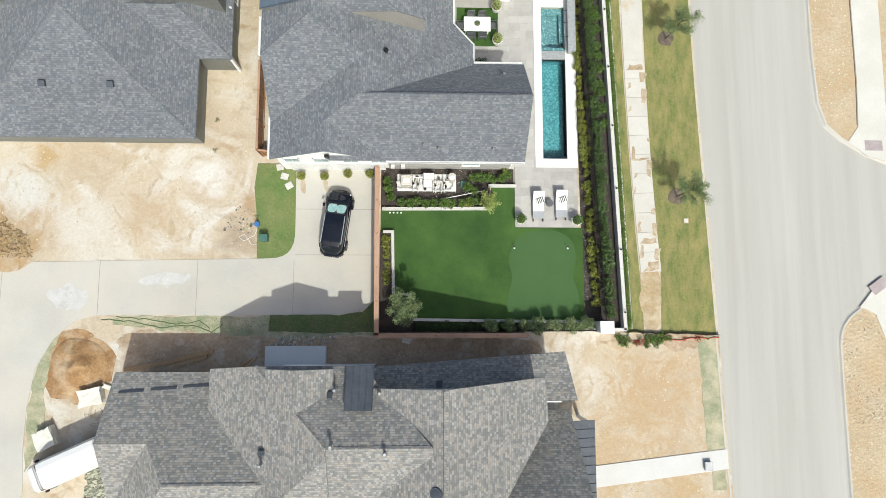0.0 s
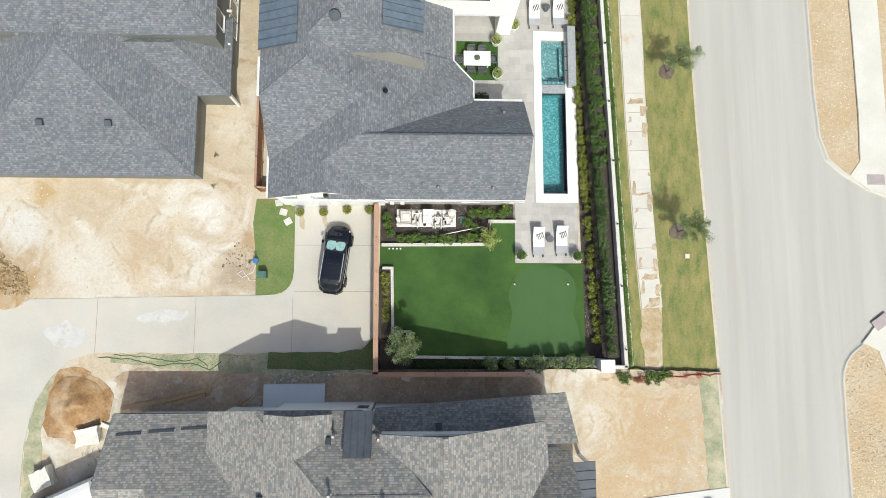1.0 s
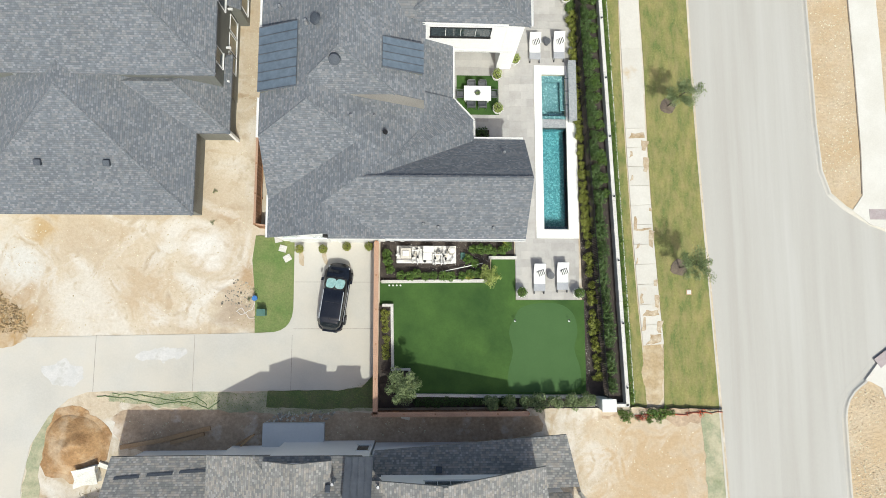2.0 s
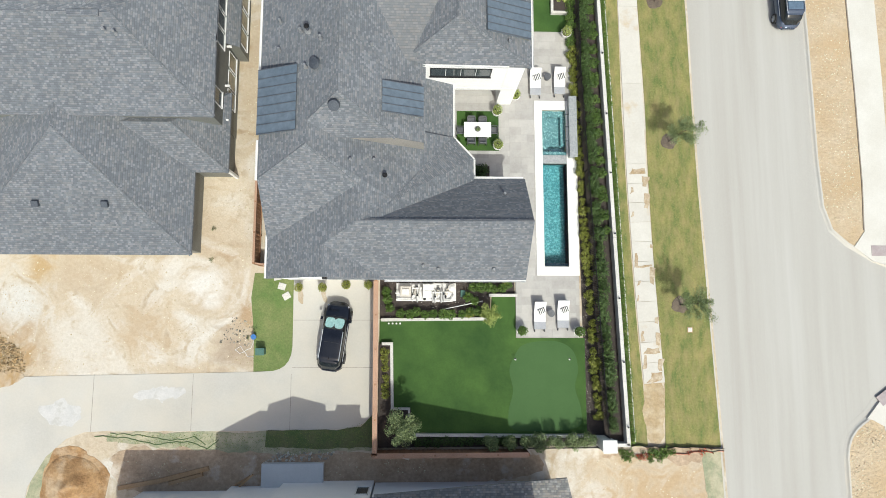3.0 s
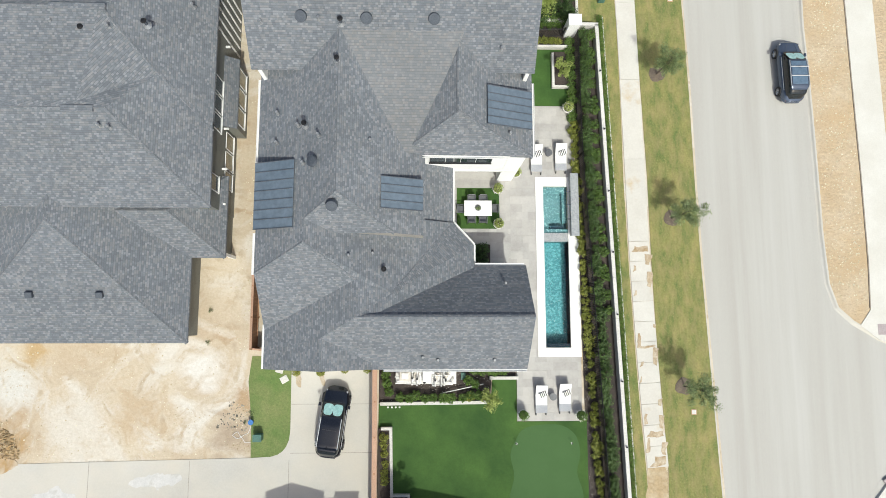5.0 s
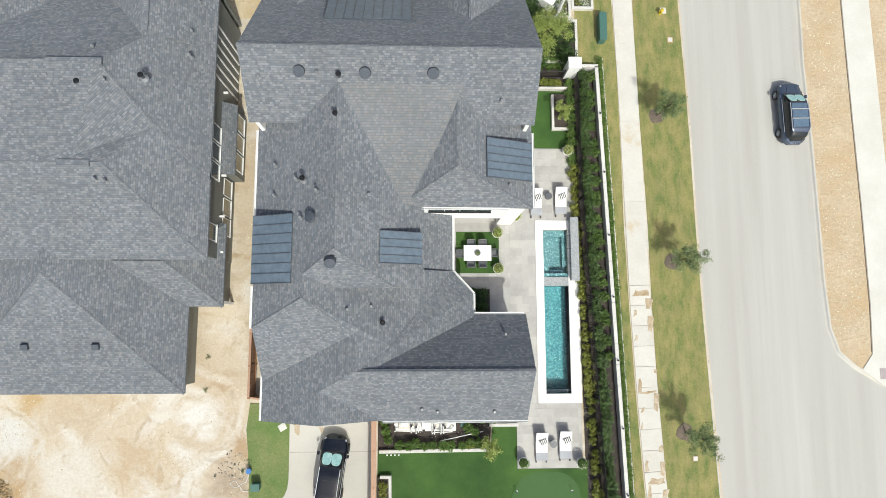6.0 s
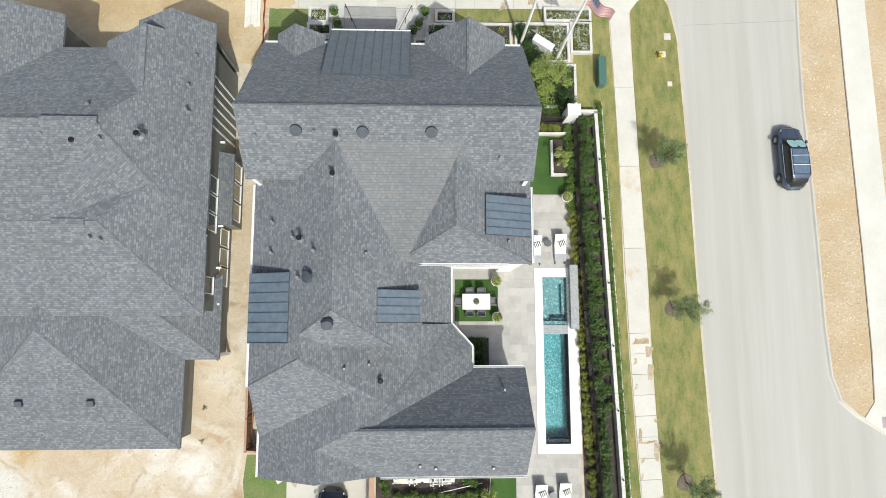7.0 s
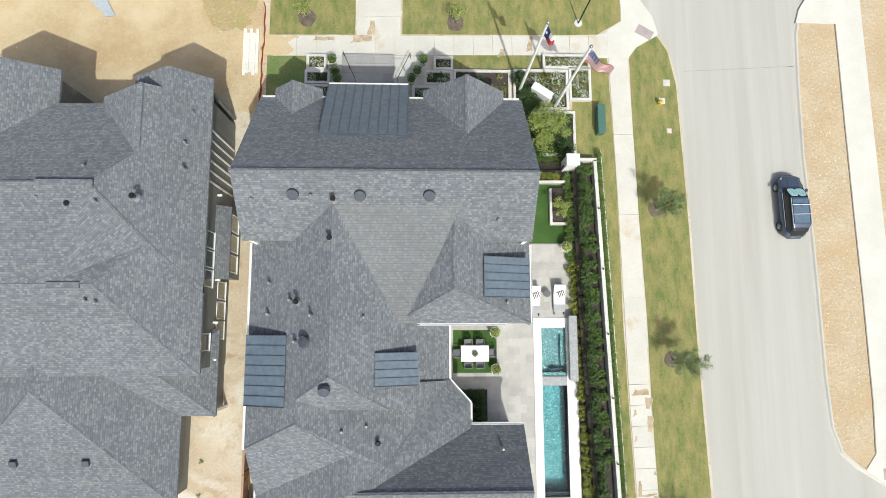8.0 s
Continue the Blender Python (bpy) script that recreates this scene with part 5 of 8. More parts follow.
def scatter_stuff(name, label, mat, places, r, hgt, count, size, petals=0):
    """Low planting that nobody could count, as one object."""
    blobs = [(x, y, 0.15 + hgt * 0.4, r * random.uniform(0.8, 1.2), r * random.uniform(0.8, 1.2), hgt * random.uniform(0.5, 0.8)) for x, y in places]
    tagged(part(name, leaf_cloud(count * len(places), blobs, size, 0.3), mat), label, "plants", "", "stuff")
    if petals:
        tagged(part(name + "_blossom", leaf_cloud(petals * len(places), [(b[0], b[1], b[2] + 0.05, b[3], b[4], b[5]) for b in blobs], size * 0.85, 0.9), PETAL), "white blossom over the " + label, "flowers", "", "stuff")


def line_places(a, b, step, jit=0.06):
    a, b = Vector(a), Vector(b)
    k = max(1, round((b - a).length / step))
    return [tuple(a.lerp(b, (i + 0.5) / k) + Vector((random.uniform(-jit, jit), random.uniform(-jit, jit)))) for i in range(k)]


def tree(x, y, label, leafmat, hgt, r, count, size, trunk=0.05, bare=0.4, group=""):
    t = thing("tree", label, "tree", (x, y, 0), group)
    bm = bmesh.new()
    top = hgt * 0.75
    rod(bm, (x, y, -0.1), (x + 0.05, y, top), trunk, 8, trunk * 0.4)
    blobs = []
    tips = []
    for i in range(11):
        a = i * 2.4 + random.uniform(-0.3, 0.3)
        z0 = hgt * random.uniform(bare, 0.75)
        rr = r * random.uniform(0.5, 0.95)
        tip = (x + math.cos(a) * rr, y + math.sin(a) * rr, z0 + hgt * random.uniform(0.08, 0.25))
        tips.append(((x + 0.03, y, z0), tip))
        q = r * random.uniform(0.28, 0.45)
        blobs.append((*tip, q, q, q * 0.9))
        blobs.append(((x + tip[0]) / 2, (y + tip[1]) / 2, (z0 + tip[2]) / 2 + 0.1, q, q, q * 0.8))
    blobs.append((x, y, hgt * 0.9, r * 0.4, r * 0.4, hgt * 0.15))
    tk = part("trunk", bm, BARK, t, "slender grey-brown trunk")
    for a, b in tips:
        part("limb", rod(bmesh.new(), a, b, trunk * 0.4, 6, trunk * 0.12), BARK, tk)
    part("crown", leaf_cloud(count, blobs, size, 0.15), leafmat, t, "loose leafy crown")
    return t


# street trees in mulch rings
OLD_MULCH = basic("weathered_mulch", (0.115, 0.09, 0.07), (0.19, 0.15, 0.11), 2.5, 14, 0.95, 1.0, dist=0.05)
for x, y in ((18.45, 32.75), (19.1, 21.3), (19.45, 8.75)):
    tree(x, y, "young street tree with sparse grey-green leaves in the verge", LEAF_GREY, 4.0, 1.1, 4200, 0.055, 0.055, 0.38, "street trees")
    ring = [(x + 0.62 * math.cos(a * 0.35) * random.uniform(0.9, 1.1), y + 0.62 * math.sin(a * 0.35) * random.uniform(0.9, 1.1)) for a in range(18)]
    structure("mulch_ring", prism(rough_outline(ring, 0.12, 0.08), 0, 0.06), OLD_MULCH, "ring of weathered mulch round a tree")
for x, y in ((-8.7, 47.9), (3.0, 47.7)):
    tree(x, y, "small newly planted tree with sparse yellowing leaves in the front lawn", LEAF_LIME, 2.6, 0.7, 420, 0.07, 0.04, 0.4, "front lawn trees")
    ring = [(x + 0.7 * math.cos(a * 0.35) * random.uniform(0.9, 1.1), y + 0.7 * math.sin(a * 0.35) * random.uniform(0.9, 1.1)) for a in range(18)]
    structure("mulch_ring", prism(rough_outline(ring, 0.05, 0.08), 0, 0.06), OLD_MULCH, "ring of dark mulch round a tree")
tree(-1.1, 0.3, "olive tree with an airy grey-green crown in the corner planter", LEAF_GREY, 3.6, 1.3, 4600, 0.075, 0.06, 0.35)
tree(9.6, 38.6, "small tree with a lime-green crown in the front bed", LEAF_LIME, 3.6, 1.6, 5200, 0.075, 0.06, 0.3)
tree(10.8, 32.6, "slender shrub tree with yellow-green leaves in a planter", LEAF_LIME, 2.2, 0.7, 1100, 0.07, 0.04, 0.25)
tree(4.95, 8.0, "feathery yellow-green tree at the planter's corner", LEAF_LIME, 2.0, 0.75, 1300, 0.07, 0.04, 0.25)


# ---- side bed: wall, iron fence and hedges ----
def wall_x(y):
    return 14.87 - 0.0365 * (y - 1.5)


def fence_x(y):
    return 13.28 - 0.049 * (min(y, 26.0) - 1.0) - 0.013 * max(0.0, y - 26.0)


structure("bed_side", prism([(12.1, -0.4), (12.0, 10.9), (11.95, 24.4), (11.6, 28), (11.5, 36.3), (13.7, 36.3), (wall_x(24), 24), (wall_x(0), 0), (14.9, -1.2), (12.2, -1.2)], -0.1, 0.04), MULCH, "bed of dark mulch beside the pool terrace")
low = tagged(new("wall_side"), "low white cast-stone garden wall", "wall", "", "structure")
y = -1.3
while y < 36.3:
    y1 = min(y + 1.5, 36.4)
    part("block", prism([(wall_x(y) - 0.13, y + 0.006), (wall_x(y1) - 0.13, y1 - 0.006), (wall_x(y1) + 0.13, y1 - 0.006), (wall_x(y) + 0.13, y + 0.006)], -0.1, 0.75), CAST, low)
    y = y1
part("block", boxed(12.5, -1.38, -0.1, 15.05, -1.14, 0.75), CAST, low)
part("block", boxed(12.0, 36.3, -0.1, wall_x(36.4) + 0.13, 36.54, 0.75), CAST, low)
for yy in (0.0, 4.6, 9.2, 14.0, 18.6, 23.2, 28.0, 32.6):
    pl = thing("bollard_light", "small black path light on the garden wall", "light", (wall_x(yy), yy, 0.75), "wall lights")
    part("body", rod(bmesh.new(), (wall_x(yy), yy, 0.75), (wall_x(yy), yy, 0.86), 0.045, 10), BLACK, pl)
    part("cap", rod(bmesh.new(), (wall_x(yy), yy, 0.86), (wall_x(yy), yy, 0.89), 0.07, 10), BLACK, pl)


def iron_fence(name_label, a, b, hgt=1.5):
    """Posts, two rails and pickets in black iron."""
    a, b = Vector(a), Vector(b)
    t = thing("fence", name_label, "fence", (a.x, a.y, 0))
    d = (b - a).normalized()
    L = (b - a).length
    for z in (0.2, hgt - 0.12):
        part("rail", rod(bmesh.new(), (*a, z), (*b, z), 0.035, 4), BLACK, t)
    k = round(L / 2.4)
    for i in range(k + 1):
        p = a.lerp(b, i / k)
        part("post", boxed(p.x - 0.035, p.y - 0.035, 0, p.x + 0.035, p.y + 0.035, hgt + 0.08), BLACK, t)
    n_p = min(290, round(L / 0.13))
    base = None
    for i in range(n_p):
        p = a.lerp(b, (i + 0.5) / n_p)
        if base is None:
            base = part("picket", boxed(p.x - 0.014, p.y - 0.014, 0.1, p.x + 0.014, p.y + 0.014, hgt), BLACK, t)
            p0 = p
        else:
            o = new("picket", base.data)
            o.parent = t
            o.location = (p.x - p0.x, p.y - p0.y, 0)


iron_fence("black wrought-iron picket fence between the hedges", (fence_x(-0.6), -0.6), (fence_x(26), 26.0))
iron_fence("black wrought-iron picket fence between the hedges", (fence_x(26), 26.0), (fence_x(36), 36.0))
iron_fence("black wrought-iron picket fence at the end of the yard", (7.6, -1.3), (12.6, -1.3), 1.4)
iron_fence("black wrought-iron picket fence by the front bed", (7.0, 35.6), (11.0, 35.7), 1.4)
for x, y in ((13.15, -1.05), (11.55, 36.0)):
    p = thing("pillar", "square white stucco gate pillar with a flat cap", "pillar", (x, y, 0), "gate pillars")
    part("shaft", boxed(x - 0.42, y - 0.38, 0, x + 0.42, y + 0.38, 2.1), WHITE, p)
    part("cap", boxed(x - 0.5, y - 0.44, 2.1, x + 0.5, y + 0.44, 2.22, bevel=0.02), WHITE, p)

SY = shrub("rounded yellow-green shrub in the mulch bed", LEAF_YELLOW, 0.42, 0.65, 420, 0.06, "inner hedge shrubs")
scatter(SY, [(fence_x(q[1]) - 0.36 + random.uniform(-0.07, 0.07), q[1]) for q in line_places((0, 0.3), (0, 28.5), 0.68, 0.14)], 0.3)
SD = shrub("dense deep-green hedge shrub along the iron fence", LEAF_HEDGE, 0.46, 0.95, 560, 0.055, "outer hedge shrubs")
scatter(SD, [(fence_x(q[1]) + 0.66 + random.uniform(-0.08, 0.08), q[1]) for q in line_places((0, -0.6), (0, 36), 0.66, 0.12)], 0.28)
SM = shrub("leafy mid-green hedge shrub along the iron fence", LEAF_MID, 0.42, 0.8, 420, 0.06, "outer hedge shrubs")
scatter(SM, [(fence_x(q[1]) + 1.2 + random.uniform(-0.1, 0.1), q[1]) for q in line_places((0, 14), (0, 36), 1.0, 0.25)] + [(fence_x(q[1]) - 0.42, q[1]) for q in line_places((0, 28.6), (0, 35.4), 0.7)])
scatter_stuff("ground_cover", "low trailing green planting outside the garden wall", LEAF_FRESH, [(wall_x(q[1]) + 0.42 + random.uniform(-0.06, 0.06), q[1]) for q in line_places((0, -1.2), (0, 37.3), 0.34)], 0.32, 0.4, 200, 0.05)
structure("edging_side", prism([(wall_x(-1.2) + 0.68, -1.2), (wall_x(-1.2) + 0.75, -1.2), (wall_x(37) + 0.75, 37.4), (wall_x(37) + 0.68, 37.4)], -0.05, 0.07), CAST, "thin pale edging strip along the lawn")

# ---- turf yard with planters ----
structure("lawn_turf", prism([(-2.95, -0.55), (-2.95, 7.6), (5.15, 7.6), (5.3, 9.4), (7.05, 9.4), (7.05, 6.3), (12.15, 6.3), (12.15, -0.55)], -0.1, 0.05), TURF, "deep green artificial turf")
green = [(7.0, 5.1), (7.5, 5.75), (8.7, 6.05), (10.3, 6.0), (11.3, 5.3), (11.6, 4.0), (11.35, 2.7), (11.75, 1.2), (11.5, -0.1), (9.0, -0.35), (6.7, -0.2), (6.45, 1.0), (6.8, 2.5), (6.55, 4.0)]
structure("lawn_putting", prism(blob_outline(green, 6), 0.0, 0.058), TURF_SHORT, "lighter putting green with a rounded outline")
for x, y in ((7.0, 4.75), (11.0, 4.75)):
    fl = thing("putting_cup", "small black pin with a white cup on the putting green", "golf pin", (x, y, 0.058))
    part("pin", rod(bmesh.new(), (x, y, 0.05), (x, y, 0.5), 0.012, 6), BLACK, fl)
    part("cup", rod(bmesh.new(), (x, y, 0.055), (x, y, 0.066), 0.07, 12), WHITE, fl)
    part("pennant", prism([(x, y), (x - 0.22, y + 0.1), (x - 0.05, y + 0.14)], 0.46, 0.475), BLACK, fl)


for x in (-2.28, -2.0, -1.72, -1.45):
    gb = thing("golf_ball", "white ball lying on the turf by the planter edge", "ball", (x, 7.36, 0.05), "white balls")
    bm = bmesh.new()
    bmesh.ops.create_uvsphere(bm, u_segments=12, v_segments=8, radius=0.07, matrix=Matrix.Translation((x, 7.36, 0.115)))
    part("shell", bm, WHITE, gb, smooth=True)


def planter_wall(name, pts, w=0.22, z=0.35):
    t = tagged(new(name), "low white cast-stone planter edge", "wall", "", "structure")
    for (x0, y0), (x1, y1) in zip(pts, pts[1:]):
        d = Vector((x1 - x0, y1 - y0))
        k = max(1, round(d.length / 1.2))
        u = d.normalized()
        q = Vector((-u.y, u.x)) * w / 2
        for i in range(k):
            a = Vector((x0, y0)) + d * (i / k) + u * (0.004 if i else w / 2 + 0.004)
            b = Vector((x0, y0)) + d * ((i + 1) / k) + u * (-0.004 if i < k - 1 else w / 2)
            part("block", prism([tuple(a - q), tuple(b - q), tuple(b + q), tuple(a + q)], -0.1, z), CAST, t)


structure("bed_equipment", prism([(-2.95, 7.65), (5.1, 7.65), (5.2, 9.35), (7.0, 9.45), (7.0, 10.75), (-2.95, 10.75)], -0.1, 0.05), MULCH, "bed of dark mulch along the garage wall")
planter_wall("wall_planter_north", [(-2.95, 7.62), (5.2, 7.7)])
planter_wall("wall_planter_step", [(4.95, 9.42), (7.05, 9.42)])
structure("bed_west", prism([(-2.95, 5.9), (-2.1, 5.9), (-2.0, 1.2), (-0.6, 1.2), (-0.6, -1.4), (-2.95, -1.4)], -0.1, 0.3), MULCH, "planter bed of dark mulch by the fence")
planter_wall("wall_planter_west", [(-2.85, 5.9), (-2.05, 5.9), (-1.95, 1.3)], 0.2, 0.4)
planter_wall("wall_planter_olive", [(-1.95, 1.3), (-0.75, 1.3), (-0.75, -0.5)], 0.15, 0.4)
structure("bed_south", prism([(-0.6, -0.6), (12.1, -0.65), (12.1, -1.4), (-0.6, -1.4)], -0.1, 0.2), MULCH, "planter bed of dark mulch along the back fence")
planter_wall("wall_planter_south", [(-0.6, -0.52), (12.2, -0.72)], 0.2, 0.4)
SB = shrub("bushy deep-green shrub in the back planter", LEAF_DARK, 0.42, 0.7, 380, 0.065, "back planter shrubs")
scatter(SB, line_places((-0.4, -1.0), (7.0, -1.0), 0.62))
SV = shrub("tall variegated shrub in the back planter", LEAF_GREY, 0.62, 1.75, 900, 0.07, "back planter shrubs")
scatter(SV, [(5.0, -0.95), (6.4, -0.95), (7.6, -0.9), (8.5, -0.95), (9.6, -0.9), (10.9, -0.95), (11.9, -0.85)])
SW = shrub("small yellow-green shrub in the west planter", LEAF_YELLOW, 0.36, 0.6, 330, 0.06, "west planter shrubs")
scatter(SW, line_places((-2.5, 5.6), (-2.45, 2.0), 0.6) + [(6.3, 10.4), (3.6, 8.1)])
SN = shrub("leafy green shrub in the equipment bed", LEAF_MID, 0.4, 0.7, 380, 0.07, "equipment bed shrubs")
scatter(SN, line_places((-2.5, 10.0), (-2.2, 8.2), 0.6) + line_places((-1.7, 8.15), (4.5, 8.1), 0.62, 0.12) + line_places((3.6, 9.9), (6.8, 10.1), 0.5, 0.15) + [(3.5, 9.3), (4.0, 9.0)])

# fences of cedar boards
def cedar_fence(a, b, label, hgt=1.85, cap=0.34):
    a, b = Vector(a), Vector(b)
    t = thing("fence", label, "fence", (a.x, a.y, 0), "cedar fences")
    d = (b - a).normalized()
    q = Vector((-d.y, d.x))
    L = (b - a).length
    n_b = round(L / 0.15)
    for i in range(n_b):
        p = a.lerp(b, (i + 0.5) / n_b)
        o = q * (0.03 if i % 2 else -0.0)
        u = d * 0.074
        part("board", prism([tuple(p - u + o - q * 0.012), tuple(p + u + o - q * 0.012), tuple(p + u + o + q * 0.012), tuple(p - u + o + q * 0.012)], 0.03, hgt - 0.04 + random.uniform(-0.006, 0.006)), CEDAR, t)
    k = max(1, round(L / 2.4))
    for i in range(k):
        u0, u1 = a.lerp(b, i / k) + d * 0.004, a.lerp(b, (i + 1) / k) - d * 0.004
        c = q * cap / 2
        part("cap", prism([tuple(u0 - c), tuple(u1 - c), tuple(u1 + c), tuple(u0 + c)], hgt - 0.04, hgt), CEDAR_CAP, t, "reddish cedar cap board")
        part("rail", prism([tuple(u0 - q * 0.1), tuple(u1 - q * 0.1), tuple(u1 - q * 0.05), tuple(u0 - q * 0.05)], 0.4, 0.5), CEDAR, t)
    for i in range(k + 1):
        p = a.lerp(b, i / k)
        part("post", boxed(p.x - 0.06, p.y - 0.06, -0.05, p.x + 0.06, p.y + 0.06, hgt + 0.012), CEDAR, t)


cedar_fence((-3.12, 10.4), (-3.06, -1.62), "tall reddish cedar fence between driveway and turf")
cedar_fence((-3.25, -1.62), (7.6, -1.62), "tall reddish cedar fence along the back of the yard")
cedar_fence((-11.75, 11.6), (-11.75, 18.2), "reddish cedar fence beside the house wall", 1.85, 0.16)
cedar_fence((-11.7, 11.6), (-10.0, 11.4), "short cedar gate at the corner of the house", 1.7, 0.12)

# ---- terrace and pool ----
terrace = tagged(new("pavement_terrace"), "terrace of large grey stone pavers", "pavement", "", "structure")
shared = {}


def paver_field(x0, y0, x1, y1, w=0.9, d=0.6):
    """Stone pavers in running bond, each a piece of its own."""
    r, y = 0, y0
    while y < y1 - 0.05:
        dy = min(d, y1 - y)
        x = x0 - (0.45 if r % 2 else 0)
        while x < x1 - 0.05:
            a, b = max(x, x0), min(x + w, x1)
            if b - a > 0.05:
                key = (round(b - a, 2), round(dy, 2))
                if key not in shared:
                    bm = boxed(-(b - a) / 2 + 0.003, -dy / 2 + 0.003, -0.1, (b - a) / 2 - 0.003, dy / 2 - 0.003, 0.0)
                    lay_uv(bm)
                    me = bpy.data.meshes.new("paver")
                    bm.to_mesh(me)
                    bm.free()
                    me.materials.append(PAVER)
                    shared[key] = me
                o = new("paver", shared[key])
                o.parent = terrace
                o.location = ((a + b) / 2, y + dy / 2, 0.09 + random.uniform(-0.003, 0.003))
            x += w
        y += d
        r += 1


structure("pavement_bedding", prism([(0.5, 16.9), (6.7, 16.9), (6.7, 10.9), (7.07, 10.9), (7.07, 6.33), (11.82, 6.33), (11.85, 10.95), (8.75, 10.95), (8.75, 24.35), (11.85, 24.35), (11.5, 30.0), (6.0, 30.0), (6.0, 27.6), (0.5, 27.6)], -0.1, 0.078), PAVER, "stone-coloured joint bed under the pavers")
paver_field(7.07, 6.33, 11.82, 10.88)
paver_field(6.75, 10.9, 8.66, 24.4)
paver_field(5.25, 17.0, 6.75, 20.4)
paver_field(5.95, 20.4, 6.75, 24.4)
paver_field(2.0, 19.25, 5.25, 20.35)
paver_field(2.0, 23.55, 5.95, 27.5)
paver_field(5.95, 24.4, 11.5, 29.9)
structure("lawn_court", boxed(2.72, 20.4, 0.0, 5.93, 23.5, 0.1), TURF, "square of green turf under the dining table")
structure("lawn_north", prism([(7.0, 29.95), (11.4, 29.95), (11.4, 34.6), (7.0, 34.6)], -0.1, 0.05), TURF, "green artificial turf beside the house")
planter_wall("wall_planter_northeast", [(10.2, 34.3), (10.2, 31.5), (11.4, 31.5)], 0.18, 0.4)
planter_wall("wall_planter_end", [(7.0, 34.7), (11.4, 34.75)], 0.2, 0.4)
structure("bed_northeast", prism([(10.25, 31.6), (11.4, 31.6), (11.4, 34.3), (10.25, 34.3)], -0.1, 0.3), MULCH, "small planter bed of dark mulch")
structure("bed_court", boxed(2.4, 16.95, 0, 5.2, 19.2, 0.08), MULCH, "dark planted bed beside the terrace")
HB = shrub("dense dark-green clipped shrub in the court bed", LEAF_DARK, 0.55, 0.9, 700, 0.06, "court shrubs")
scatter(HB, [(x, y) for x in (3.0, 3.8, 4.6) for y in (17.4, 18.1, 18.8)], 0.08)

# pool basin with coping, spa and raised wall
pool = thing("swimming_pool", "long narrow swimming pool with a spa and wide white coping", "pool", (10.2, 15, 0))
def frame_slab(name, x0, y0, x1, y1, i, z0, z1, mat, lab):
    for a in ((x0, y0, i[0], y1), (i[2], y0, x1, y1), (i[0], y0, i[2], i[1]), (i[0], i[3], i[2], y1)):
        part(name, boxed(a[0], a[1], z0, a[2], a[3], z1, bevel=0.01), mat, pool, lab)
frame_slab("coping", 8.68, 10.9, 11.9, 24.4, (9.28, 11.58, 11.12, 23.68), -0.05, 0.13, COPING, "white stone coping")
part("basin_floor", boxed(9.1, 11.4, -1.5, 11.3, 19.6, -1.35), PLASTER, pool, "teal plaster floor with painted ripple light")
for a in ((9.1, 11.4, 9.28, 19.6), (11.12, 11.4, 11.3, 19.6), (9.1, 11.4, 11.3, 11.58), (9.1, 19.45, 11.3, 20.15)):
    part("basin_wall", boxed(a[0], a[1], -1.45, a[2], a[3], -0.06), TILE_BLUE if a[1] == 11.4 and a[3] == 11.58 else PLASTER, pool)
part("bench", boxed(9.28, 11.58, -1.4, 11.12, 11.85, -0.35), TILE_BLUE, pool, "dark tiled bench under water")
part("spa_floor", boxed(9.1, 20.0, -0.9, 11.3, 23.75, -0.75), PLASTER_PALE, pool, "pale teal spa floor with painted ripple light")
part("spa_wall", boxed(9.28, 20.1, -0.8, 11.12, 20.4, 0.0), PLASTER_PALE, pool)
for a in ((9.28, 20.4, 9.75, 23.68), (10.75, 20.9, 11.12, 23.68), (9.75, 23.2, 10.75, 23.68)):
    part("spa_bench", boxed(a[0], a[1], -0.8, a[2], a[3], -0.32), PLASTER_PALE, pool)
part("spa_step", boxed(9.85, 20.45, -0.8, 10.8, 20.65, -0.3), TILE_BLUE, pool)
part("spillway", boxed(9.2, 19.45, -0.5, 11.12, 20.1, 0.10), TILE_GREY, pool, "grey mosaic spillway")
for a in ((9.28, 11.58, 11.12, 19.45, -0.05), (9.28, 20.1, 11.12, 23.68, 0.05)):
    bm = bmesh.new()
    vs = [bm.verts.new(c) for c in ((a[0], a[1], a[4]), (a[2], a[1], a[4]), (a[2], a[3], a[4]), (a[0], a[3], a[4]))]
    bm.faces.new(vs)
    o = part("water", bm, WATER, pool, "clear rippled water")
    o.visible_shadow = False
part("water_wall", boxed(11.25, 19.85, 0, 11.75, 24.5, 0.75, bevel=0.015), TILE_GREY, pool, "raised grey tiled water wall")
part("wall_cap", boxed(11.2, 19.8, 0.75, 11.8, 24.55, 0.8, bevel=0.01), TILE_GREY, pool)
for y in (21.1, 22.2, 23.2):
    part("spout", boxed(10.95, y - 0.03, 0.5, 11.25, y + 0.03, 0.55), CHROME, pool, "metal water spout")


